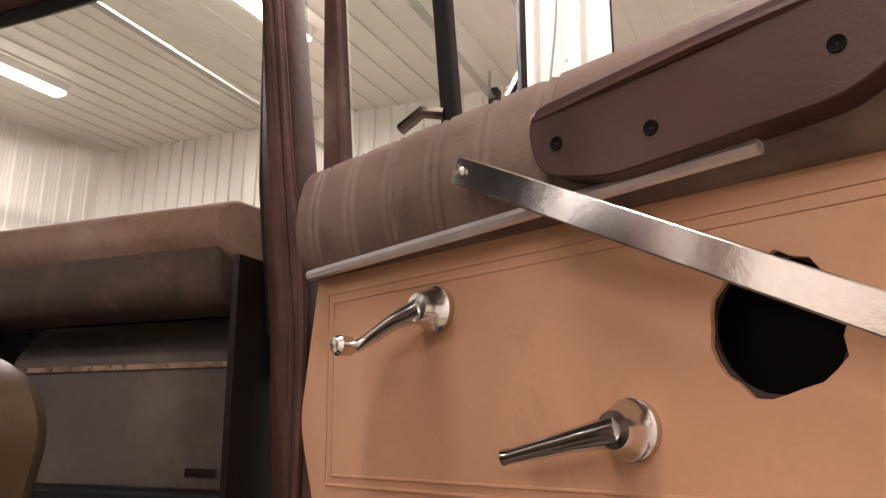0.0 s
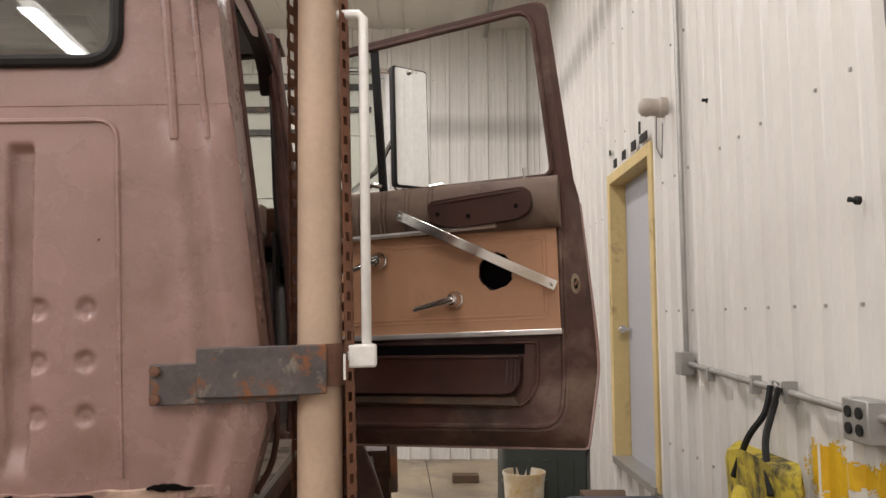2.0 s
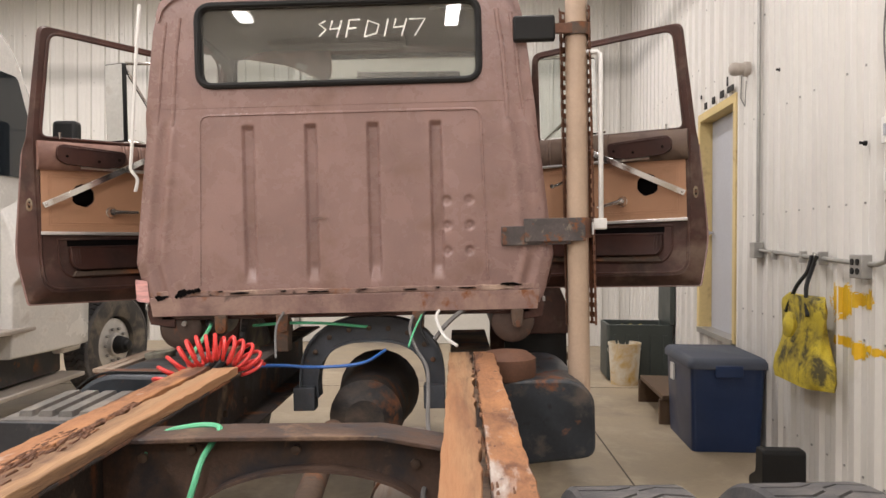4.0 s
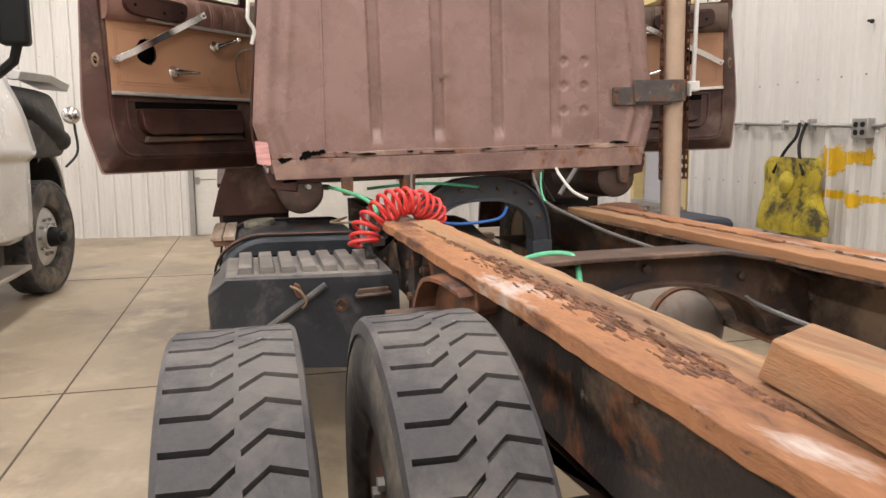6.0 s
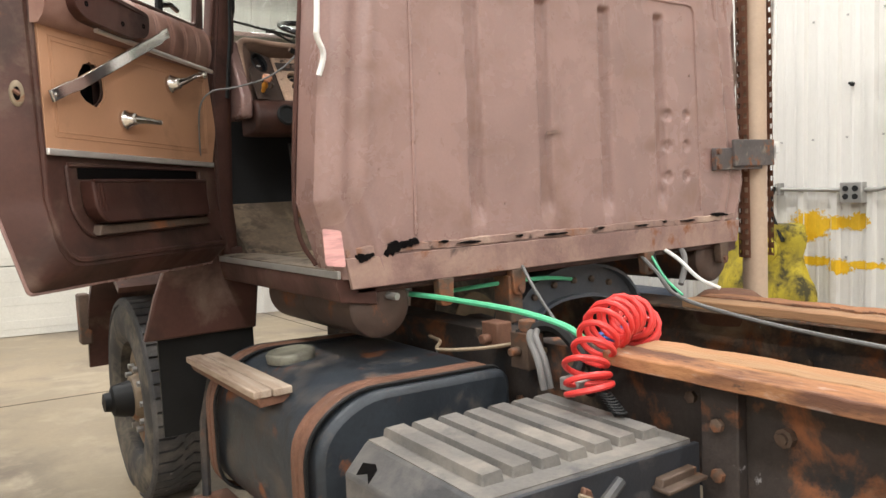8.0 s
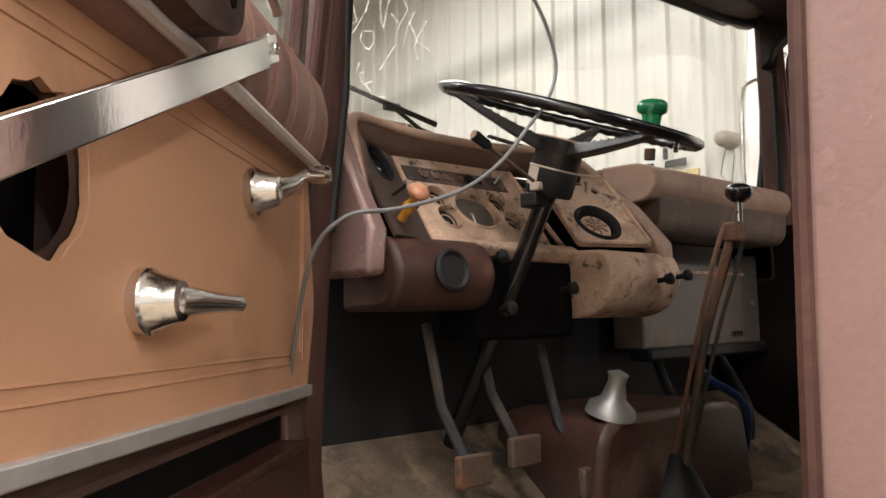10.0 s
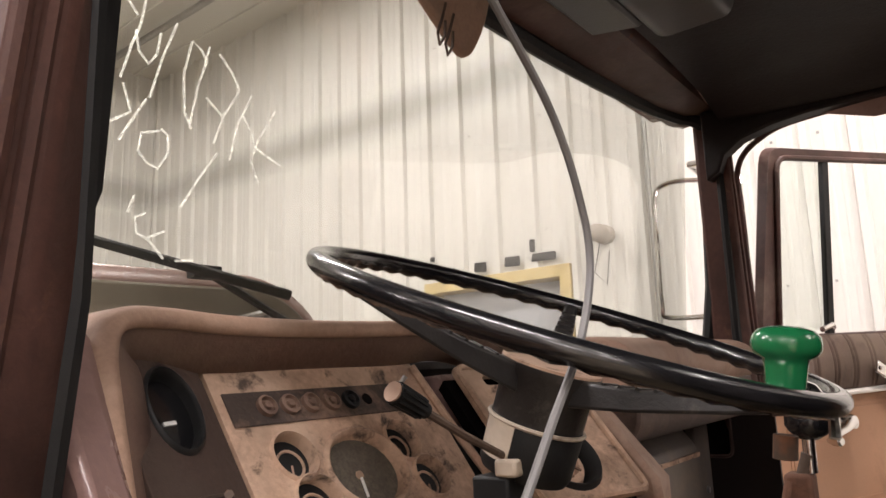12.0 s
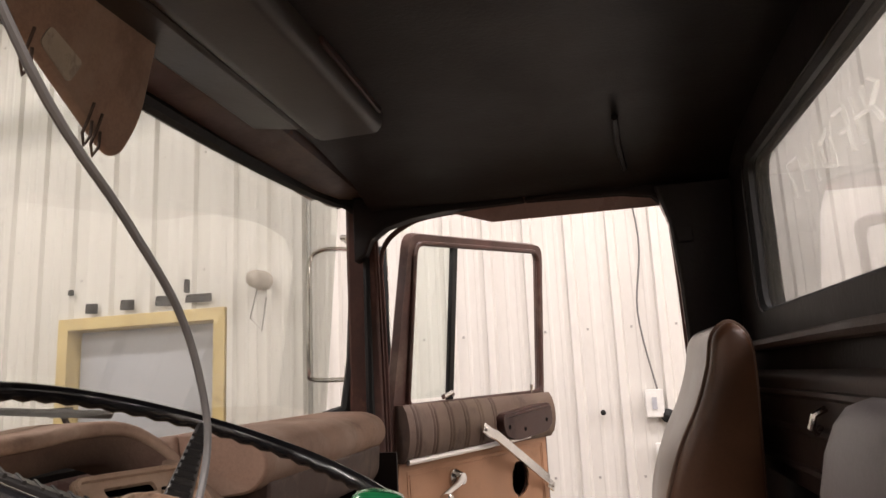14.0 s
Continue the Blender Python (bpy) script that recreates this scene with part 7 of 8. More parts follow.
for q in range(3):
    a = 0.6 + q * 2.1
    part("hub_bolt", Shape().lathe([(0.036, 0.005), (0.047, 0.005), (0.048, 0)], H + (E1 * math.cos(a) + E2 * math.sin(a)) * 0.027, N, 6), M_GREASE, hubp)
kb, KN = Vector((-0.443, 0.706, 2.091)), Vector((0, -0.12, 0.993))
kn = part("spinner_knob", Shape().lathe([(0.0, 0.0142), (0.002, 0.0146), (0.018, 0.0158), (0.0235, 0.0172), (0.026, 0.0225), (0.030, 0.0252), (0.035, 0.0258), (0.041, 0.0245), (0.0455, 0.0205), (0.048, 0.012), (0.049, 0)], kb, KN, 40), M_GREEN, st, "green spinner knob", smooth=60)
part("clamp_collar", Shape().lathe([(-0.006, 0.0165), (-0.001, 0.0165), (0.0, 0.014)], kb, KN, 24), M_CHROME, kn)
tray = Shape()
tray.prism(rounded([(-0.052, -0.022), (-0.015, -0.034), (0.030, -0.030), (0.046, -0.006), (0.036, 0.024), (-0.004, 0.030), (-0.030, 0.018)], 0.012), "z", -0.008, -0.0055)
tray.warp(lambda v: kb + E1 * v.x + E2 * v.y + KN * v.z)
part("clamp_plate", tray, M_CHROME, kn, "chrome clamp plate")
part("clamp_band", Shape().tube([kb + E1 * dx + E2 * dy + KN * dz for dx, dy, dz in ((0.030, 0.022, -0.007), (0.034, 0.010, 0.006), (0.038, -0.012, 0.004), (0.036, -0.028, -0.010), (0.030, -0.030, -0.028))], 0.0045, 8), M_CHROME, kn)
part("clamp_stem", Shape().cyl(kb - KN * 0.034, kb - KN * 0.052, 0.009, 12), M_GREASE, kn)
col = new("steering_column")
col.parent = truck
col.matrix_basis = SIM
base = H - N * 0.60 + Vector((0.02, 0.12, 0))
part("jacket", Shape().tube([H - N * 0.04, base], 0.0185, 18), M_BLACKGLOSS, col, "scratched black column jacket")
part("collar", Shape().lathe([(-0.056, 0.024), (-0.054, 0.042), (-0.047, 0.0455), (-0.004, 0.0468), (0.0, 0.0445)], H, N, 32), M_BLACK, col, "black column collar", smooth=50)
part("collar_patch", Shape().loft([[H - N * z + (E1 * math.cos(a) + E2 * math.sin(a)) * r for a in [radians(135 + 5 * q) for q in range(11)]] + [H - N * z + (E1 * math.cos(a) + E2 * math.sin(a)) * (r - 0.004) for a in [radians(185 - 5 * q) for q in range(11)]] for z, r in ((0.004, 0.0476), (0.040, 0.0466))]), M_COLLAR, col, "worn cream side of the collar")
part("collar_edge", Shape().tube([H - N * 0.003 + (E1 * math.cos(a) + E2 * math.sin(a)) * 0.0468 for a in [2 * math.pi * q / 40 for q in range(40)]], 0.0022, 6, loop=True), M_COLLAR, col, "chipped pale edge")
part("collar_screw", Shape().lathe([(0, 0.004), (0.010, 0.004), (0.012, 0.008), (0.016, 0.008), (0.017, 0)], H - N * 0.012 + E1 * 0.0445 - E2 * 0.010, E1, 10), M_BLACK, col)
lv = part("signal_lever", Shape().tube([(-0.446, 0.955, 2.033), (-0.53, 0.945, 2.062), (-0.596, 0.946, 2.092)], 0.0038, 8), M_GREASE, col, "signal lever with a ribbed knob")
part("lever_knob", Shape().cyl((-0.584, 0.9455, 2.087), (-0.622, 0.946, 2.104), 0.0065, 14, 0.009), M_BLACK, lv, smooth=60)
for q in range(12):
    a = 2 * math.pi * q / 12
    ax = Vector((-0.038, 0.0005, 0.017)).normalized()
    s1 = ax.orthogonal().normalized()
    s2 = ax.cross(s1)
    o = (s1 * math.cos(a) + s2 * math.sin(a))
    part("knob_rib", Shape().tube([Vector((-0.590, 0.9455, 2.0895)) + o * 0.008, Vector((-0.620, 0.946, 2.103)) + o * 0.0088], 0.0014, 4), M_BLACK, lv)
part("knob_face", Shape().cyl((-0.622, 0.946, 2.104), (-0.6235, 0.946, 2.1047), 0.0083, 14), M_PAD, lv)
part("switch_box", Shape().box((-0.470, 0.945, 1.992), (-0.434, 0.985, 2.02)), M_BLACK, col, bevel=0.003)
part("switch_cap", Shape().box((-0.472, 0.935, 2.020), (-0.448, 0.958, 2.036)), M_COLLAR, col, bevel=0.003)

# gear lever, pedals
gl = part("gear_lever", Shape().tube([(-0.04, 0.95, 1.25), (-0.05, 0.84, 1.7), (-0.039, 0.752, 1.965)], 0.010, 10), M_GREASE, truck, "gear lever with a black knob")
part("knob", Shape().lathe([(0, 0.012), (0.008, 0.024), (0.016, 0.030), (0.030, 0.031), (0.038, 0.026), (0.043, 0.015), (0.045, 0)], (-0.039, 0.750, 1.985), (0, -0.1, 1), 20), M_BLACKGLOSS, gl)
part("valve", Shape().box((-0.058, 0.748, 1.895), (-0.020, 0.785, 1.94)), M_STRAP, gl, bevel=0.006)
part("stem", Shape().cyl((-0.039, 0.751, 1.94), (-0.039, 0.750, 1.99), 0.0085, 14), M_CHROME, gl, "bright knob stem")
for k, (dx, dy) in enumerate(((-0.022, 0.012), (0.020, 0.016), (0.026, -0.004))):
    part("air_line", Shape().tube(path([(-0.039 + dx, 0.765 + dy, 1.93), (-0.045 + dx * 1.7, 0.78 + dy, 1.86), (-0.05 + dx * 1.3, 0.83 + dy, 1.70), (-0.045 + dx, 0.92 + dy, 1.40)]), 0.0055, 8), (M_STRAP, M_BLACK, M_FRAME)[k], gl)
part("boot", Shape().lathe([(0, 0.12), (0.03, 0.1), (0.06, 0.07), (0.1, 0.05), (0.15, 0.02)], (-0.04, 0.95, 1.243), (0, -0.05, 1), 18), M_BLACK, gl)
for x, y, z in ((-0.62, 1.05, 1.42), (-0.47, 1.05, 1.44), (-0.30, 1.0, 1.36)):
    pd = part("pedal", Shape().box((x - 0.045, y - 0.02, z - 0.03), (x + 0.045, y, z + 0.035)), M_GREASE, truck, "worn steel pedal", 0.005)
    part("pedal_arm", Shape().tube([(x, y, z), (x + 0.01, y + 0.1, z + 0.12), (x + 0.02, y + 0.16, z + 0.3)], 0.012, 8), M_FRAME, pd)
part("bell_valve", Shape().lathe([(0, 0.06), (0.02, 0.055), (0.04, 0.03), (0.08, 0.02), (0.1, 0.025), (0.11, 0)], (-0.22, 1.0, 1.5), (0, -0.3, 1), 18), M_GALV, truck)
part("engine_hump", Shape().prism(rounded([(-0.35, 1.24), (-0.3, 1.5), (0.3, 1.5), (0.35, 1.24)], [0, 0.08, 0.08, 0]), "y", 0.95, 1.3), M_DPAINT, truck, bevel=0.02)

# roof furniture
def visor(v):
    return Vector((v.x, v.y + 1.125 + (2.60 - v.z) * 0.25, v.z))


vz = part("sun_visor", Shape().prism(rounded([(-0.70, 2.80), (-0.195, 2.80), (-0.185, 2.62), (-0.215, 2.555), (-0.262, 2.572), (-0.44, 2.655), (-0.70, 2.70)], [0.02, 0.02, 0.05, 0.03, 0.03, 0.04, 0.02], 6), "y", -0.007, 0.007).warp(visor), M_PAD, truck, "brown sun visor hanging down", 0.004)
for x, z in ((-0.292, 2.60), (-0.272, 2.592), (-0.415, 2.645)):
    part("clip", Shape().tube([visor(Vector((x + dx, -0.012, z + dz))) for dx, dz in ((0.0, 0.01), (-0.003, -0.012), (-0.008, -0.032), (0.0, -0.046), (0.008, -0.032), (0.004, -0.012))], 0.0022, 6), M_GREASE, vz)
part("worn_patch", Shape().prism(rounded([(-0.40, 2.645), (-0.34, 2.618), (-0.325, 2.65), (-0.39, 2.67)], 0.008), "y", -0.0095, -0.0075).warp(visor), M_COLLAR, vz, "peeling pale patch")
ov = part("overhead_console", Shape().prism(rounded([(0.872, 2.85), (0.872, 2.735), (0.885, 2.718), (1.00, 2.714), (1.02, 2.725), (1.02, 2.85)], [0, 0.012, 0.012, 0.01, 0.01, 0], 4), "x", -0.50, 0.258), M_CONSOLE, truck, "dark glossy brown overhead console", 0.012)
part("switch_plate", Shape().prism(rect(-0.10, 2.745, 0.225, 2.825, 0.01), "y", 0.866, 0.873), M_DPAINT, ov, "brown plate with switches", 0.002)
for x, z in ((0.03, 2.797), (0.165, 2.787)):
    part("switch", Shape().lathe([(0, 0.013), (0.004, 0.013), (0.005, 0.007), (0.016, 0.006), (0.018, 0)], (x, 0.866, z), (0, -1, 0), 14), M_GALV, ov)
part("slot", Shape().box((0.075, 0.863, 2.765), (0.125, 0.867, 2.81)), M_BLACKGLOSS, ov)
part("front_lip", Shape().loft([[(x, 1.018, 2.73), (x, 1.025, 2.722), (x, 1.12, 2.735), (x, 1.13, 2.78), (x, 1.02, 2.78)] for x in (-0.50, 0.20)]), M_CONSOLE, ov, "dark lower lip of the console", 0.006)
lt = part("dome_lamp", Shape().prism(rounded([(0.98, 2.80), (0.98, 2.775), (1.10, 2.768), (1.10, 2.80)], 0.008), "x", 0.36, 0.78), M_DPAINT, truck, "brown lamp strip on the header", 0.006)
part("lens_edge", Shape().box((0.55, 0.972, 2.766), (0.72, 0.982, 2.782)), M_GREYDOOR, lt)
part("roof_bow", Shape().tube([(0.45, 0.35, 2.80), (0.62, 0.34, 2.79), (0.78, 0.32, 2.765)], 0.008, 6), M_LINER, truck)
# loose cable hanging from the roof
hc = part("hanging_cable", Shape().tube(path([(-0.95, 0.86, 2.78), (-0.86, 0.82, 2.58), (-0.77, 0.80, 2.42), (-0.678, 0.80, 2.350), (-0.612, 0.80, 2.295), (-0.578, 0.80, 2.240), (-0.568, 0.80, 2.190), (-0.592, 0.80, 2.135), (-0.640, 0.80, 2.083), (-0.705, 0.80, 2.018), (-0.79, 0.80, 1.966), (-0.90, 0.80, 1.932), (-0.97, 0.82, 1.918), (-1.0, 0.86, 1.86), (-0.98, 0.95, 1.7)]), 0.0031, 8), M_WIRE, truck, "grey loose cable")
for ob in (vz, ov, lt, hc):
    ob.matrix_basis = SIM
# wipers outside the glass
for (x0, z0), (x1, z1), (ax, az) in (((-0.84, 2.262), (-0.485, 2.220), (-0.41, 2.16)), ((-0.29, 2.218), (0.02, 2.20), (-0.02, 2.14))):
    y0, y1 = shield_y(x0, z0) + 0.03, shield_y(x1, z1) + 0.03
    a, b = Vector((x0, y0, z0)), Vector((x1, y1, z1))
    up = Vector((0, 0, 0.012))
    w = part("wiper", Shape().loft([[a - up * 0.5, a + Vector((0, 0.012, 0)), a + up * 0.5, a + Vector((0, -0.008, 0))], [b - up, b + Vector((0, 0.016, 0)), b + up * 0.4, b + Vector((0, -0.008, 0))]]), M_BLACK, truck, "black wiper blade", 0.002)
    m = a.lerp(b, 0.6)
    part("arm", Shape().tube([m + Vector((0, 0.014, 0.004)), m.lerp(Vector((ax, y1 + 0.02, az)), 0.5) + Vector((0, 0.012, 0)), (ax, y1 + 0.03, az)], 0.0055, 6), M_BLACK, w)
    part("bridge", Shape().box((-0.02, -0.008, -0.008), (0.02, 0.008, 0.008), Matrix.Translation(m + Vector((0, 0.012, 0)))), M_BLACK, w)
# brown shroud standing up outside the glass
M_OLIVE = surface("dull_olive_panel", (0.15, 0.125, 0.09), 0.5, var=0.2, scale=5, bump=0.1)
sh = part("hood_shroud", Shape().prism(rounded([(-0.95, 1.95), (-0.95, 2.27), (-0.30, 2.275), (-0.20, 2.20), (-0.19, 1.95)], [0, 0.05, 0.09, 0.06, 0], 6), "y", 1.44, 1.60), M_PAINT, truck, "faded brown hood shroud", 0.02)
part("inner_panel", Shape().prism(rounded([(-0.93, 1.95), (-0.93, 2.245), (-0.32, 2.25), (-0.235, 2.185), (-0.225, 1.95)], [0, 0.04, 0.07, 0.05, 0], 6), "y", 1.425, 1.44), M_OLIVE, sh, "dull olive inner panel", 0.004)
sh.matrix_basis = SIM
part("shroud_bolt", Shape().lathe([(0, 0.008), (0.006, 0.007), (0.008, 0)], (-0.395, 1.425, 2.252), (0, -1, 0.2), 10), M_CHROME, sh)
part("bracket", Shape().tube([(-0.52, 1.42, 2.10), (-0.46, 1.40, 2.19), (-0.36, 1.40, 2.215), (-0.355, 1.42, 2.12)], 0.007, 6), M_GALV, sh)

# passenger seat, folded forward squab
seat = new("passenger_seat")
seat.parent = truck
part("squab", Shape().prism(rounded([(0.34, 1.60), (0.30, 1.76), (0.36, 1.835), (0.60, 1.862), (0.84, 1.835), (0.90, 1.76), (0.86, 1.60)], [0.04, 0.06, 0.09, 0.2, 0.09, 0.06, 0.04], 6), "y", 0.16, 0.715), M_SEAT, seat, "olive-brown vinyl squab with piping", 0.06, 70)
part("piping", Shape().tube([(0.322, y, 1.77) for y in (0.18, 0.40, 0.69)] + [(0.4, 0.713, 1.77), (0.86, 0.713, 1.77)], 0.005, 6), M_DASH, seat)
BACK = [(0.15, 1.75), (0.138, 1.95), (0.132, 2.10), (0.128, 2.22), (0.135, 2.285), (0.168, 2.315), (0.203, 2.29), (0.218, 2.225), (0.245, 2.15), (0.29, 2.06), (0.325, 1.95), (0.33, 1.84), (0.31, 1.75)]
prof = [(v.y, v.z) for v in path([(0, *q) for q in BACK], 4)]
cy, cz = 0.21, 2.0
slim = lambda k: [(cy + (y - cy) * (1 - 0.16 * k) - 0.006 * k, cz + (z - cz) * (1 - 0.05 * k)) for y, z in prof]
part("backrest", Shape().loft([[(x, y, z) for y, z in slim(k)] for x, k in ((0.37, 0.15), (0.40, 0.0), (0.76, 0.0), (0.79, 0.25), (0.80, 0.8))]), M_BROWNSEAT, seat, "olive-brown vinyl backrest", 0.0, 70)
part("side_bolster", Shape().loft([[(x, y, z) for y, z in slim(k)] for x, k in ((0.372, 0.2), (0.362, 0.12), (0.352, 0.25), (0.343, 0.6), (0.340, 1.4))]), surface("glossy_brown_vinyl", (0.12, 0.056, 0.03), 0.32, var=0.25, scale=5, grain=130, grit=0.12, bump=0.1, coat=0.15), seat, "glossy brown vinyl side of the backrest", 0.0, 70)
part("back_piping", Shape().tube([(0.37, y, z) for y, z in slim(0.02)], 0.005, 6), M_DASHD, seat)
part("pedestal", Shape().box((0.36, 0.2, 1.243), (0.8, 0.62, 1.63)), M_FRAME, seat, bevel=0.01)
part("hinge_bracket", Shape().box((0.275, 0.60, 1.64), (0.30, 0.70, 1.74)), M_GREASE, seat, bevel=0.004)
rw = part("rear_shelf_pad", Shape().prism(rounded([(0.046, 1.98), (0.072, 1.99), (0.082, 2.05), (0.074, 2.20), (0.046, 2.215)], [0, 0.01, 0.02, 0.01, 0]), "x", -0.75, 0.75), M_BACKPAD, truck, "dark brown quilted back panel", 0.006)
part("ridge", Shape().tube([(-0.76, 0.062, 2.268), (0.0, 0.066, 2.272), (0.76, 0.062, 2.268)], 0.014, 8), M_BACKPAD, rw)
for z in (2.165, 2.10, 2.03):
    part("fold", Shape().tube([(-0.74, 0.078, z), (0.1, 0.082, z + 0.006), (0.74, 0.078, z)], 0.008, 6), M_BACKPAD, rw)
part("coat_hook", Shape().tube([(0.10, 0.08, 2.15), (0.095, 0.10, 2.14), (0.098, 0.105, 2.12), (0.11, 0.095, 2.112), (0.125, 0.085, 2.118)], 0.006, 8), M_CHROME, rw, "bright bent catch")
dseat = new("driver_seat")
dseat.parent = truck
bk_ = []
for x, k in ((-0.66, 0.4), (-0.63, 0.85), (-0.52, 1.0), (-0.42, 1.0), (-0.385, 0.9), (-0.37, 0.5)):
    bk_.append([(x, 0.175 + 0.065 * k * math.cos(q), 1.95 + (0.24 if math.sin(q) > 0 else 0.32) * (0.8 + 0.2 * k) * (abs(math.sin(q)) ** 0.7) * (1 if math.sin(q) > 0 else -1)) for q in [2 * math.pi * m / 24 for m in range(24)]])
part("backrest", Shape().loft(bk_), M_GREYSEAT, dseat, "grey vinyl driver's backrest", 0.0, 70)
part("back_seam", Shape().tube([(-0.37, 0.115, 2.10), (-0.46, 0.108, 2.104), (-0.62, 0.112, 2.10)], 0.005, 6), M_BLACK, dseat)
part("pedestal", Shape().box((-0.66, 0.12, 1.243), (-0.40, 0.26, 1.66)), M_FRAME, dseat, bevel=0.01)

# mirrors on both doors
for hinge, d, sx in ((R_HINGE, R_DIR, 1), (L_HINGE, L_DIR, -1)):
    nn = Vector((-abs(d.y) * sx, -abs(d.x), 0))
    def at(u, n, z):
        return Vector((hinge[0] + u * d.x + n * nn.x, hinge[1] + u * d.y + n * nn.y, z))
    mr = new("door_mirror")
    mr.parent = truck
    part("arm", Shape().tube([at(0.03, -0.12, 2.70), at(0.10, -0.30, 2.74), at(0.33, -0.42, 2.73)], 0.011, 8), M_CHROME, mr, "bright tubular arm")
    part("arm", Shape().tube([at(0.02, -0.12, 2.12), at(0.15, -0.3, 2.3), at(0.33, -0.42, 2.70)], 0.011, 8), M_CHROME, mr, "bright tubular arm")
    part("arm", Shape().tube([at(0.03, -0.12, 2.05), at(0.25, -0.38, 2.22), at(0.40, -0.42, 2.24)], 0.009, 8), M_CHROME, mr)
    if sx > 0:
        part("mirror_loop", Shape().tube(path([(1.45, 1.18, 2.70), (1.43, 1.35, 2.735), (1.41, 1.44, 2.725), (1.385, 1.46, 2.66), (1.37, 1.46, 2.48), (1.365, 1.46, 2.30), (1.38, 1.44, 2.25), (1.44, 1.22, 2.25)], 5), 0.009, 8), M_CHROME, mr, "bright tubular mirror loop")
    def face(v):
        c = Vector((1.44, 1.20, v.z)) if sx > 0 else at(0.40, -0.42, v.z)
        ca, sa = (0.83, 0.56) if sx > 0 else (0.94, 0.34)
        return c + Vector((sx * ca, sa, 0)) * (v.x - 0.41) * (1.15 if sx > 0 else 1.0) + Vector((sa * sx, -ca, 0)) * (v.y + 0.42)

    hd = part("mirror_head", Shape().prism(rect(0.335, 2.22, 0.485, 2.72, 0.012), "y", -0.45, -0.42).warp(face), M_BLACK, mr, "tall black-rimmed mirror", 0.004)
    part("mirror_glass", Shape().prism(rect(0.342, 2.227, 0.478, 2.713, 0.01), "y", -0.42, -0.416).warp(face), M_MIRROR, hd, "mirror glass")

# chalk marks on the glass
def strokes(name, lines, put, parent, label, r=0.004):
    s = Shape()
    for ln in lines:
        s.tube([put(*p) for p in ln], r, 5)
    return part(name, s, M_CHALK, parent, label)


def on_rear(x, z):
    return Vector((x, -0.001, z))


# the scrawl on the rear glass, as plain slanted strokes
X0, ZB, HH = -0.09, 2.56, 0.085
SCRAWL = (((0.05, 1), (0, 0.8), (0.05, 0.5), (0, 0.1)), ((0.1, 1), (0.08, 0.5), (0.16, 0.55)), ((0.17, 1), (0.13, 0)), ((0.2, 0), (0.23, 1), (0.31, 1.02)), ((0.215, 0.5), (0.28, 0.55)),
          ((0.34, 0), (0.37, 0.95), (0.45, 0.7), (0.43, 0.2), (0.34, 0)), ((0.52, 1), (0.49, 0)), ((0.58, 1), (0.56, 0.5), (0.64, 0.55)), ((0.66, 1), (0.62, 0)), ((0.68, 0.95), (0.8, 0.98), (0.72, 0)))
strokes("chalk_scrawl", [[(X0 + x * 0.66, ZB + z * HH) for x, z in ln] for ln in SCRAWL], on_rear, truck, "white chalk scrawl on the rear glass", 0.0045)


def on_shield(x, z):
    x, z = 1.1107 * x - 0.006, 1.1107 * z - 0.2513
    return Vector((x, shield_y(x, z) + 0.008, z))


WS = (((-0.701, 2.493), (-0.684, 2.478)), ((-0.676, 2.497), (-0.68, 2.47), (-0.688, 2.448), (-0.698, 2.411)), ((-0.685, 2.463), (-0.68, 2.443), (-0.668, 2.434), (-0.659, 2.447), (-0.656, 2.47)), ((-0.637, 2.487), (-0.652, 2.446), (-0.664, 2.401)), ((-0.695, 2.407), (-0.684, 2.381), (-0.716, 2.359)), ((-0.668, 2.398), (-0.695, 2.351)),
      ((-0.611, 2.383), (-0.621, 2.399), (-0.625, 2.436), (-0.617, 2.476), (-0.604, 2.471), (-0.596, 2.461), (-0.605, 2.433), (-0.613, 2.388)), ((-0.593, 2.478), (-0.598, 2.459)), ((-0.579, 2.475), (-0.56, 2.46), (-0.547, 2.444), (-0.567, 2.41), (-0.58, 2.375)), ((-0.594, 2.422), (-0.571, 2.408)))
WT = (((-0.649, 2.371), (-0.67, 2.364), (-0.673, 2.346), (-0.661, 2.335), (-0.649, 2.333), (-0.638, 2.35), (-0.639, 2.369), (-0.648, 2.373)), ((-0.528, 2.443), (-0.547, 2.405), (-0.556, 2.362)), ((-0.54, 2.416), (-0.526, 2.4), (-0.52, 2.385), (-0.506, 2.38), (-0.477, 2.372)), ((-0.491, 2.434), (-0.516, 2.392), (-0.524, 2.367), (-0.511, 2.343)),
      ((-0.574, 2.365), (-0.596, 2.334), (-0.618, 2.298)), ((-0.721, 2.332), (-0.707, 2.314), (-0.712, 2.295)), ((-0.673, 2.301), (-0.679, 2.284)), ((-0.659, 2.286), (-0.671, 2.28), (-0.667, 2.265), (-0.654, 2.261), (-0.635, 2.244)), ((-0.636, 2.271), (-0.654, 2.263)), ((-0.62, 2.243), (-0.597, 2.246)))
for lines in (WS, WT):
    strokes("chalk_scrawl", lines, on_shield, truck, "white chalk scrawl on the windshield", 0.0016)
strokes("chalk_mark", [((0.70 + k * 0.016, 2.665), (0.706 + k * 0.016, 2.63)) for k in range(4)], on_shield, truck, "small dark mark on the windshield", 0.002)

# ---- things along the right wall (u = 0, facing into the room) ----
def on_wall(v, z):
    return SHOP @ pose(-0.02, v, z)


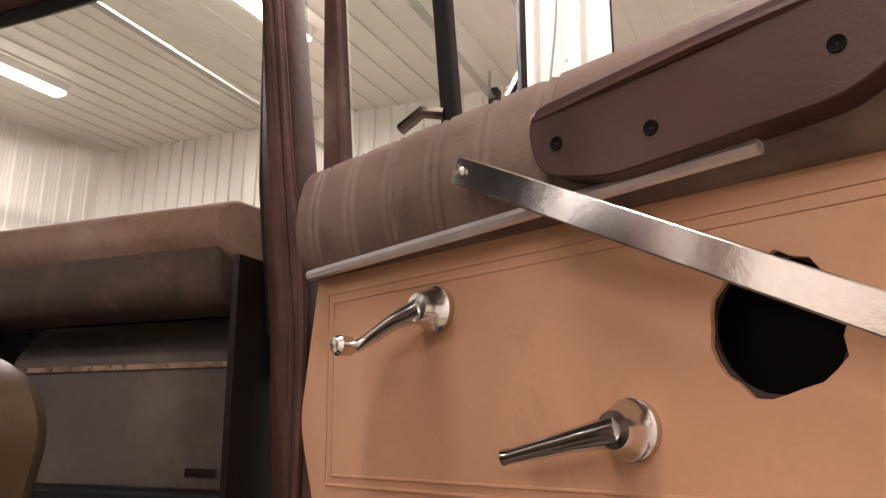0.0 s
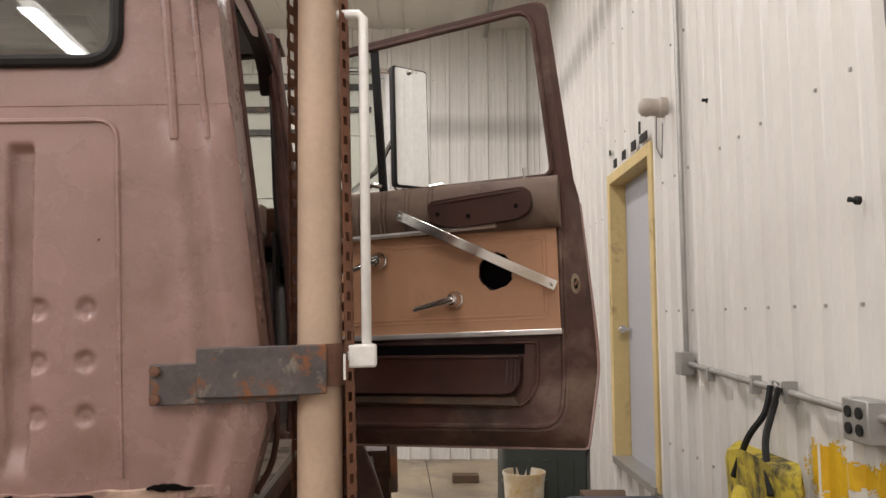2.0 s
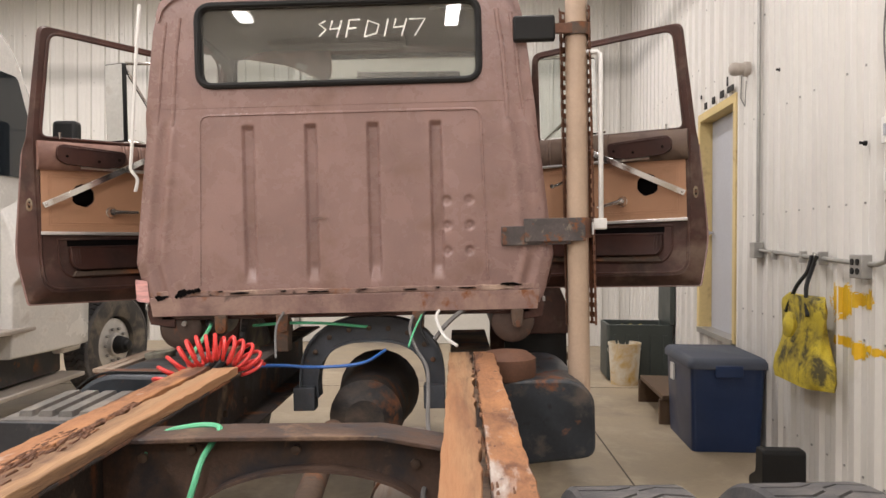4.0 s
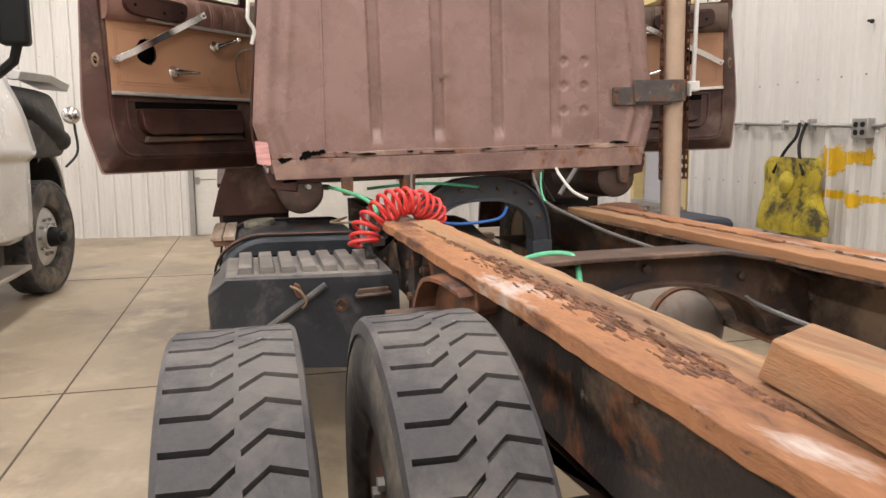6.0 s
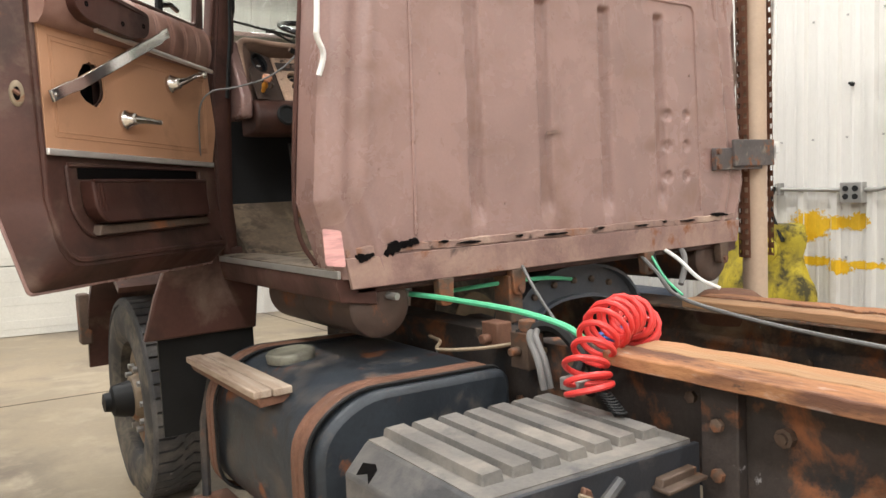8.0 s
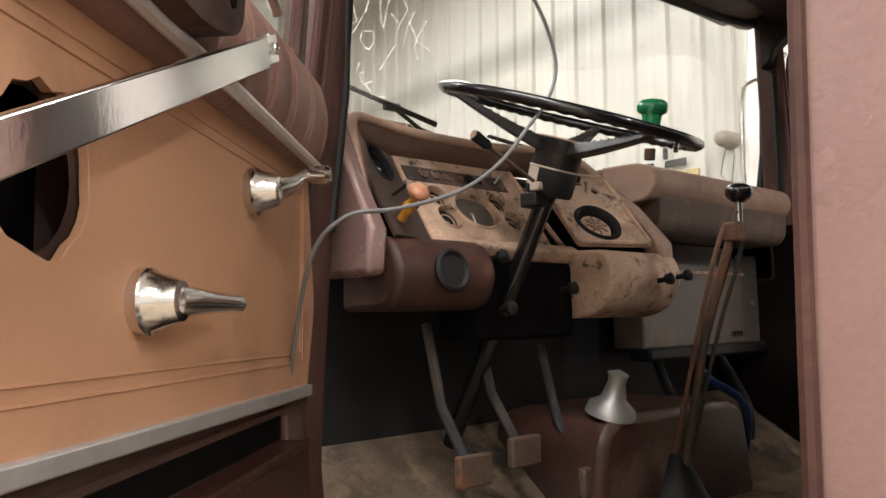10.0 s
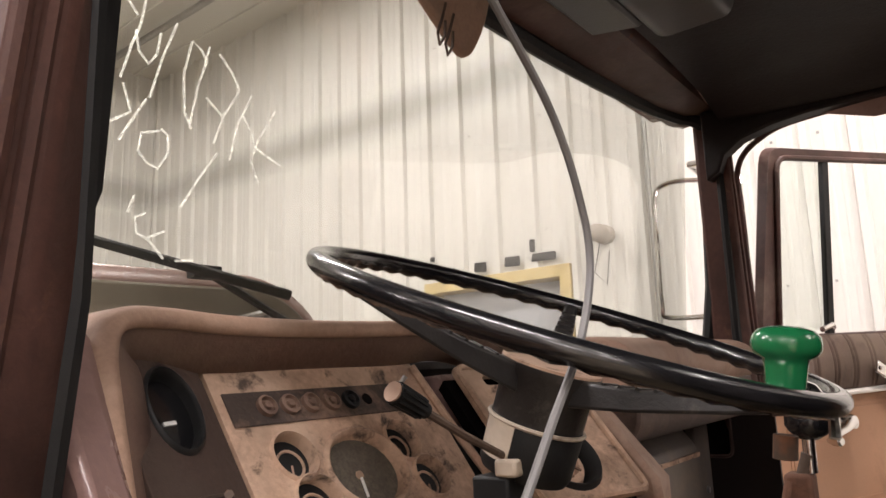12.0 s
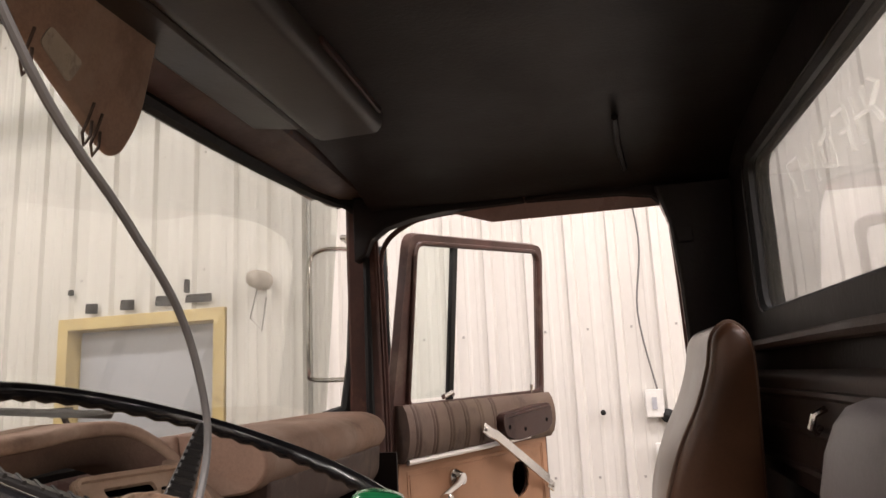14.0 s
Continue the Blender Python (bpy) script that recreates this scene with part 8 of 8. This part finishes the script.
wl = thing("wall_lamp", "round grey jelly-jar light fitting on the wall", "lamp", on_wall(2.35, 2.945))
part("base", Shape().lathe([(0, 0.06), (0.04, 0.06), (0.05, 0.05), (0.09, 0.05)], (0, 0, 0), (-1, 0, 0), 24), M_LAMPGREY, wl)
part("globe", Shape().lathe([(0, 0.05), (0.015, 0.055), (0.045, 0.05), (0.062, 0.035), (0.07, 0)], (-0.09, 0, 0), (-1, 0, 0), 24), M_LAMPGREY, wl)
part("pull_cord", Shape().tube([(-0.05, 0.02, -0.05), (-0.04, 0.07, -0.22), (-0.03, 0.0, -0.3), (-0.03, -0.03, -0.1)], 0.004, 5), M_WIRE, wl)
cd = thing("conduit", "galvanised steel conduit along the wall", "pipe", SHOP)
CV, CZ = 2.045, 1.495
part("riser", Shape().cyl((-0.045, CV, CZ), (-0.045, CV, CEIL), 0.014, 12), M_GALV, cd)
part("run", Shape().tube([(-0.045, CV, CZ), (-0.045, 0.40, CZ - 0.06), (-0.045, 0.24, CZ - 0.06), (-0.045, 0.15, CZ - 0.04), (-0.045, 0.11, CZ + 0.06), (-0.045, 0.10, 1.83)], 0.014, 12), M_GALV, cd)
jb = part("junction_box", Shape().box((-0.09, CV - 0.055, CZ - 0.06), (-0.02, CV + 0.055, CZ + 0.06)), M_GALV, cd, "galvanised junction box", 0.006)
ob = part("outlet_box", Shape().box((-0.09, 0.32, CZ - 0.14), (-0.02, 0.46, CZ - 0.01)), M_GALV, cd, "galvanised quad outlet box", 0.006)
for dv in (-0.03, 0.03):
    for dz in (-0.025, 0.025):
        part("socket", Shape().prism(disc(0.39 + dv, CZ - 0.075 + dz, 0.018, 14), "x", -0.096, -0.088), M_BLACK, ob)
for v in (1.7, 1.2, 0.9):
    part("strap", Shape().box((-0.064, v - 0.012, CZ - 0.065 - (1.7 - v) * 0.02), (-0.018, v + 0.012, CZ + 0.0)), M_GALV, cd)
tm = thing("thermostat", "white wall thermostat with a grey display", "thermostat", on_wall(0.09, 1.875))
part("case", Shape().box((-0.035, -0.085, -0.06), (0, 0.085, 0.06)), M_WHITE, tm, bevel=0.006)
part("display", Shape().box((-0.038, -0.03, -0.01), (-0.034, 0.05, 0.035)), M_GREYDOOR, tm)
sw = thing("wall_switch", "white switch plate with a black round control", "switch", on_wall(0.16, 2.13))
part("plate", Shape().box((-0.03, -0.045, -0.07), (0, 0.045, 0.07)), M_WHITE, sw, bevel=0.004)
part("rocker", Shape().box((-0.036, -0.012, -0.03), (-0.03, 0.012, 0.03)), M_GREYDOOR, sw)
tw = thing("wall_dial", "black round dial beside the switch plate", "dial", on_wall(0.10, 2.066))
part("dial", Shape().lathe([(0, 0.036), (0.02, 0.035), (0.032, 0.022), (0.036, 0)], (0, 0, 0), (-1, 0, 0), 22), M_BLACK, tw)
solid("thermostat_wire", Shape().tube(path([(-0.03, 0.14, 2.2), (-0.04, 0.20, 2.6), (-0.04, 0.16, 3.0), (-0.04, 0.22, 3.6), (-0.04, 0.18, 4.4)]), 0.005, 6), M_WIRE, "thin grey wire up the wall", "wire", SHOP)
for i, (v, z, dv, dz) in enumerate(((3.68, 3.0, 0.02, 0.02), (3.52, 2.885, 0.045, 0.035), (3.26, 2.89, 0.05, 0.035), (3.0, 2.895, 0.06, 0.035), (2.76, 2.895, 0.09, 0.028), (2.84, 2.975, 0.02, 0.045))):
    solid("tape_patch", Shape().prism(rounded([(-dv, -dz), (dv, -dz * 0.8), (dv * 0.9, dz), (-dv, dz * 0.9)], 0.008), "x", -0.006, 0.0), M_BLACK, "torn black tape patch over the door", "tape", SHOP @ pose(-0.031, v + 0.025, z - 0.02), group="tape patches over the door")
for v, z in ((1.66, 2.78), (0.42, 2.093)):
    solid("wall_hook", Shape().lathe([(0, 0.014), (0.014, 0.014), (0.02, 0.007), (0.036, 0.009), (0.04, 0)], (0, 0, 0), (-1, 0, 0.1), 12), M_BLACK, "small black stud on the wall", "stud", on_wall(v, z), group="wall studs")

# sprayed paint, a thin film over the ribs of the siding
SW = (YD0 - V0) / round((YD0 - V0) / 0.9144)
PROF = sheet_profile(SW)


def rib(v):
    """How far the siding stands proud at a place along the wall."""
    x = (YD0 - v) % SW
    for (xa, ha), (xb, hb_) in zip(PROF, PROF[1:]):
        if x <= xb:
            return ha + (hb_ - ha) * (x - xa) / max(1e-6, xb - xa)
    return 0.0


def spray(blobs, seed):
    """Small flecks of paint, dense inside the blobs (v, z, half length, half height) and thinning at their edges."""
    random.seed(seed)
    s, c = Shape(), 0.0065
    vs, fs = [], []
    v = 0.2
    while v < 0.95:
        z = 0.86
        while z < 1.36:
            f = max(1.0 - math.hypot((v - bv) / bl, (z - bz) / bh) for bv, bz, bl, bh in blobs)
            f += 0.35 * noise.noise((v * 14, z * 14, seed)) + 0.2 * noise.noise((v * 45, z * 45, seed))
            if f > random.uniform(0.0, 0.28):
                k = len(vs)
                for dv, dz in ((0, 0), (c, 0), (c, c), (0, c)):
                    vs.append((-0.0016 - rib(v + dv), v + dv, z + dz))
                fs.append((k, k + 3, k + 2, k + 1))
            z += c
        v += c
    s.faces(vs, fs)
    return s


solid("paint_smear", spray([(0.70, 1.205, 0.17, 0.11), (0.55, 1.225, 0.2, 0.05), (0.38, 1.235, 0.1, 0.06)], 3), M_PAINTY, "yellow overspray on the siding", "paint mark", SHOP)
solid("paint_smear", spray([(0.66, 0.972, 0.16, 0.035), (0.50, 0.948, 0.1, 0.05), (0.36, 0.962, 0.16, 0.03)], 4), M_PAINTY, "thin yellow overspray streak on the siding", "paint mark", SHOP)

# yellow bag hanging from the conduit
bag = thing("hanging_bag", "dirty yellow cloth bag hanging by black straps", "bag", SHOP @ pose(-0.13, 0.965, 0.69))
random.seed(8)
rings = []
for i in range(13):
    t = i / 12
    z = 0.52 * t
    wv = 0.36 - 0.08 * t + 0.02 * math.sin(t * 9)
    wd = 0.10 * (1 - 0.55 * t) + 0.012 * math.sin(t * 7)
    ring = []
    for k in range(28):
        a = 2 * math.pi * k / 28
        f = 1 + 0.05 * math.sin(a * 5 + t * 4) + random.uniform(-0.025, 0.025)
        c, sn = math.cos(a), math.sin(a)
        ring.append((sn * wd * f, (abs(c) ** 0.75) * (1 if c > 0 else -1) * wv * f, z + 0.02 * math.sin(a * 3) * t))
    rings.append(ring)
part("cloth", Shape().loft(rings), M_YELLOWBAG, bag, smooth=70)
part("flap", Shape().lathe([(0, 0.02), (0.03, 0.075), (0.05, 0.08), (0.07, 0.03)], (-0.09, -0.12, 0.36), (-1, 0, 0.1), 14), M_YELLOWBAG, bag, smooth=70)
for v in (-0.06, 0.05):
    part("strap", Shape().tube(path([(-0.05, v * 3.0, 0.42), (-0.02, v * 1.4, 0.58), (0.03, v * 0.5, 0.68), (0.06, v * 0.7, 0.78)]), 0.013, 6), M_BLACK, bag, "black webbing strap")
    part("hook", Shape().tube([(0.055, v * 0.7, 0.73), (0.07, v * 0.7, 0.80), (0.09, v * 0.7, 0.79), (0.09, v * 0.7, 0.75)], 0.005, 6), M_GALV, bag)

# blue storage bin
bn = thing("storage_bin", "navy plastic storage bin with a dusty grey lid", "bin", SHOP @ pose(-0.33, 2.2, 0))
part("body", Shape().loft([[(x * k, y * k, z) for x, y in rect(-0.27, -0.4, 0.27, 0.4, 0.04)] for z, k in ((0.0, 0.92), (0.63, 1.0))]), M_BLUEBIN, bn, bevel=0.006)
ld = part("lid", Shape().loft([[(x * k, y * k, z) for x, y in rect(-0.29, -0.42, 0.29, 0.42, 0.05)] for z, k in ((0.62, 1.0), (0.66, 1.0), (0.69, 0.95), (0.70, 0.9))]), M_BINLID, bn, "dusty grey-blue lid")
part("latch", Shape().box((-0.10, -0.425, 0.56), (0.10, -0.405, 0.65)), M_BLUEBIN, bn, bevel=0.006)
part("paper_label", Shape().box((-0.285, 0.1, 0.45), (-0.268, 0.2, 0.58)), M_WHITE, bn)
# wooden steps below the door
ws_ = thing("door_steps", "dark wooden steps under the door", "steps", SHOP @ pose(0, 3.15, 0))
for d, z in ((0.32, 0.50), (0.62, 0.25)):
    part("tread", Shape().box((-d, -0.5, z - 0.04), (-d + 0.34, 0.5, z)), M_WOODSTEP, ws_, bevel=0.004)
for y in (-0.46, 0.46):
    part("stringer", Shape().prism([(-0.64, 0), (-0.02, 0), (-0.02, 0.46), (-0.32, 0.46), (-0.32, 0.21), (-0.64, 0.21)], "y", y - 0.02, y + 0.02), M_WOODSTEP, ws_)
# tote and bucket by the far corner
to = thing("plastic_tote", "open dark grey-green tote with its lid raised", "tote", SHOP @ pose(-0.42, 5.0, 0) @ Matrix.Scale(1.15, 4))
part("body", Shape().plate(rect(-0.32, -0.25, 0.32, 0.25, 0.04), [rect(-0.29, -0.22, 0.29, 0.22, 0.03)], "z", 0.02, 0.55).box((-0.3, -0.23, 0.0), (0.3, 0.23, 0.03)), M_TOTE, to, bevel=0.006)
for k in range(5):
    part("rib", Shape().box((-0.26 + k * 0.12, -0.262, 0.05), (-0.22 + k * 0.12, -0.245, 0.45)), M_TOTE, to)
part("lid", Shape().box((0.28, -0.27, 0.55), (0.33, 0.27, 1.12)), M_TOTE, to, "raised grey-green lid", 0.01)
for k in range(3):
    part("rag", Shape().lathe([(0, 0.02), (0.02, 0.06), (0.05, 0.05), (0.08, 0)], (-0.14 + k * 0.09, -0.02 + 0.04 * (k % 2), 0.46), (0.1, 0, 1), 12), M_YELLOWBAG, to, "yellow crumpled rag")
bk = thing("bucket", "white plastic bucket stained yellow", "bucket", SHOP @ pose(-0.62, 4.55, 0) @ Matrix.Scale(1.18, 4))
part("pail", Shape().lathe([(0.0, 0.0), (0.0, 0.125), (0.36, 0.147), (0.36, 0.153), (0.385, 0.153), (0.385, 0.143), (0.05, 0.12), (0.04, 0)], (0, 0, 0), (0, 0, 1), 28), M_BUCKET, bk)
part("handle", Shape().tube([(0.155 * math.cos(a), 0.155 * math.sin(a), 0.33 - 0.10 * math.sin(a)) for a in [math.pi * k / 12 for k in range(13)]], 0.004, 6), M_GALV, bk)
solid("dark_block", Shape().box((-0.14, -0.08, 0), (0.14, 0.08, 0.08)), M_WOODSTEP, "dark wooden block on the floor", "block", SHOP @ pose(-1.05, 6.3, 0), bevel=0.005)
solid("black_boot", Shape().prism(rounded([(-0.1, 0), (0.16, 0), (0.16, 0.06), (0.04, 0.12), (0.03, 0.28), (-0.1, 0.28)], 0.03), "x", -0.16, 0.1), M_BLACK, "black rubber heap below the bag", "heap", SHOP @ pose(-0.25, 0.95, 0), bevel=0.02)
sg = solid("amber_sign", Shape().box((-0.315, -0.008, -0.185), (0.315, 0.0, 0.185)), M_ORANGE, "plain amber rectangular sign on the overhead door", "sign", SHOP @ pose(OD0 + 0.33, V1 + 0.020, 2.13), bevel=0.004)

# ---- white truck parked beside ----
wt = thing("white_truck", "parked white highway truck with its hood tipped open", "truck", pose(-3.02, 3.75, 0, 0, 0, 0))
steered = wheel(wt, -0.07, 0.0, 0.51, 1, True, surface("dull_aluminium_rim", (0.62, 0.6, 0.57), 0.38, 0.55, var=0.2, scale=9, bump=0.05))
steered.rotation_euler = (0, 0, radians(-10))
part("cab", Shape().prism(rounded([(-4.2, 0.95), (-0.85, 0.95), (-0.75, 1.25), (-0.75, 1.9), (-1.0, 2.25), (-1.55, 3.05), (-2.2, 3.45), (-4.2, 3.5)], [0.05, 0.05, 0.1, 0.15, 0.1, 0.15, 0.2, 0.05]), "x", -2.3, -0.08), M_TRUCKWHITE, wt, "white cab body", 0.06)
part("side_window", Shape().prism(rounded([(-2.7, 2.05), (-1.15, 2.05), (-1.55, 2.85), (-2.7, 2.85)], 0.05), "x", -0.085, -0.07), surface("dark_window", (0.02, 0.025, 0.03), 0.05, bump=0), wt, "dark side window")
# its hood is tipped forward, so the wheel, the liner and the engine bay stand open
M_ENGINE = surface("grimy_engine_black", (0.03, 0.028, 0.028), 0.6, var=0.4, scale=6, grit=0.3, bump=0.4, blots=(((0.12, 0.1, 0.085), 6, 0.6, 0.08, 0.8),))
part("fender_liner", arch_ring(0, 0, 0.60, 0.64, 0, 1, -5, 115, 20).warp(lambda v: Vector((-0.46 + 0.46 * v.y, 0.16 + v.x, 0.60 + v.z * 1.05))), M_BLACK, wt, "black wheel-arch liner", 0.006)
part("fender", arch_ring(0, 0, 0.645, 0.67, 0, 1, -12, 96, 20).warp(lambda v: Vector((-0.46 + 0.48 * v.y, 0.16 + v.x, 0.60 + v.z * 1.05))), M_TRUCKWHITE, wt, "white tipped fender edge", 0.006)
part("engine", Shape().box((-1.5, -0.75, 0.75), (-0.38, 0.75, 1.5)).prism(rounded([(-1.3, 1.45), (-1.2, 1.75), (-0.6, 1.75), (-0.42, 1.45)], 0.05), "y", -0.75, 0.6), M_ENGINE, wt, "grimy black engine", 0.02)
ac = part("air_cleaner", Shape().lathe([(0, 0), (0, 0.17), (0.03, 0.19), (0.9, 0.19), (0.94, 0.16), (0.95, 0)], (-0.55, -0.72, 1.84), (0, 1, 0), 26), M_GALV, wt, "dull grey air cleaner")
for d in (0.2, 0.55):
    part("band", Shape().lathe([(0, 0.188), (0, 0.2), (0.03, 0.2), (0.03, 0.188)], (-0.55, -0.72 + d, 1.84), (0, 1, 0), 26), M_CHROME, ac)
part("bay_hose", Shape().tube(path([(-0.5, -0.6, 1.5), (-0.36, -0.4, 1.62), (-0.34, 0.0, 1.55), (-0.4, 0.4, 1.4), (-0.38, 0.6, 1.2)]), 0.045, 10), M_BLACK, wt)
part("hood", Shape().loft([[(x, y, z), (x, y + 0.03, z + 0.02), (x, y + 0.32, z - 0.35), (x, y + 0.30, z - 0.40)] for x, y, z in ((-1.9, 0.78, 1.55), (-1.0, 0.75, 1.62), (-0.3, 0.72, 1.52), (-0.12, 0.80, 1.35))]), M_TRUCKWHITE, wt, "white hood tipped forward", 0.02)
# black filler behind the wheel, the well's shade given as colour
part("wheel_well", Shape().box((-0.6, -0.55, 0.5), (-0.35, 0.55, 1.05)), M_SHADEBLACK, wt)
part("side_skirt", Shape().box((-0.35, -0.95, 0.55), (-0.02, -0.62, 1.3)), M_TRUCKWHITE, wt, bevel=0.03)
for z, y0, y1 in ((0.86, -2.6, -0.72), (0.36, -2.6, -0.68)):
    part("step", Shape().box((-0.34, y0, z - 0.04), (0.04, y1, z)), M_LAMPGREY, wt, "worn grey-tan step", 0.01)
part("tank_fairing", Shape().box((-0.5, -4.0, 0.38), (-0.12, -0.8, 0.9)), M_FRAME, wt, bevel=0.02)
part("marker_lamp", Shape().lathe([(0, 0.045), (0.02, 0.04), (0.03, 0)], (0.06, -0.945, 1.41), (0, -1, 0.1), 16), surface("amber_lens", (0.8, 0.25, 0.02), 0.2, bump=0), wt, "amber marker lamp")
hm = part("hood_mirror", Shape().lathe([(0, 0.0), (0.01, 0.07), (0.03, 0.095), (0.06, 0.09), (0.075, 0.06), (0.08, 0)], (-0.06, 1.62, 1.645), (0.1, -1, 0.05), 22), M_CHROME, wt, "round chrome hood mirror", smooth=60)
part("stalk", Shape().tube(path([(-0.06, 1.68, 1.64), (-0.05, 1.7, 1.5), (-0.02, 1.6, 1.25), (-0.1, 1.4, 1.1)]), 0.014, 8), M_BLACK, hm)
mm = part("mirror", Shape().box((0.13, -1.42, 2.03), (0.33, -1.30, 2.53)), M_BLACK, wt, "black truck mirror", 0.03)
part("mirror_arm", Shape().tube([(0.24, -1.36, 2.05), (0.2, -1.33, 1.93), (0.08, -1.28, 1.84), (-0.12, -1.2, 1.80)], 0.035, 8), M_BLACK, mm)
cs = [(-0.6, 0.62), (0.09, 0.62), (0.10, 1.20), (0.165, 1.26), (0.085, 1.62), (0.0, 1.80), (-0.07, 2.04), (-0.6, 2.10)]
part("cowl_side", Shape().loft([[(x - dx, y, z) for x, z in rounded(cs, [0, 0.03, 0.02, 0.06, 0.1, 0.1, 0.06, 0], 4)] for y, dx in ((-1.75, 0.09), (-1.3, 0.03), (-0.92, 0.0), (-0.70, 0.015), (-0.66, 0.05))]), M_TRUCKWHITE, wt, "white cowl side panel", 0.01)
part("cowl_seam", Shape().tube([(0.10, -0.925, 1.21), (-0.1, -0.93, 1.215), (-0.5, -0.93, 1.22)], 0.006, 5), M_FRAME, wt)
part("mirror_base", Shape().box((-0.12, -1.34, 1.72), (0.03, -1.18, 1.90)), M_BLACK, wt, "black mirror base", 0.03)
bay = part("bay_ducting", Shape().loft([[(x, y, z) for x, z in rounded([(-0.5, 1.2), (w, 1.22), (w + 0.03, 1.5), (w - 0.08, 1.82), (-0.5, 1.86)], 0.08, 4)] for y, w in ((-0.64, 0.0), (-0.4, 0.05), (0.1, 0.09), (0.55, 0.07))]), M_ENGINE, wt, "black ducting in the open engine bay", 0.01)
part("bellows", Shape().tube(path([(-0.06, -0.62, 1.66), (0.01, -0.4, 1.6), (0.07, 0.0, 1.48), (0.09, 0.4, 1.36)]), lambda i: 0.085 + 0.012 * (i % 2), 14), M_BLACK, bay)
part("hood_edge", Shape().loft([[(x, y, z), (x + 0.02, y + 0.02, z + 0.07), (x - 0.25, y + 0.02, z + 0.11), (x - 0.25, y, z + 0.02)] for x, y, z in ((0.0, -0.5, 1.86), (0.09, 0.1, 1.88), (0.11, 0.7, 1.84))]), M_GALV, bay, "dull grey hood edge", 0.006)

# nothing hangs deeper than thing > part > sub-part
for ob in list(bpy.data.objects):
    chain = [ob]
    while chain[-1].parent:
        chain.append(chain[-1].parent)
    if len(chain) > 3 and len(chain) > 1:
        keep = chain[-3]
        m = ob.matrix_basis.copy()
        for q in chain[1:chain.index(keep)]:
            m = q.matrix_basis @ m
        ob.parent = keep
        ob.matrix_basis = m
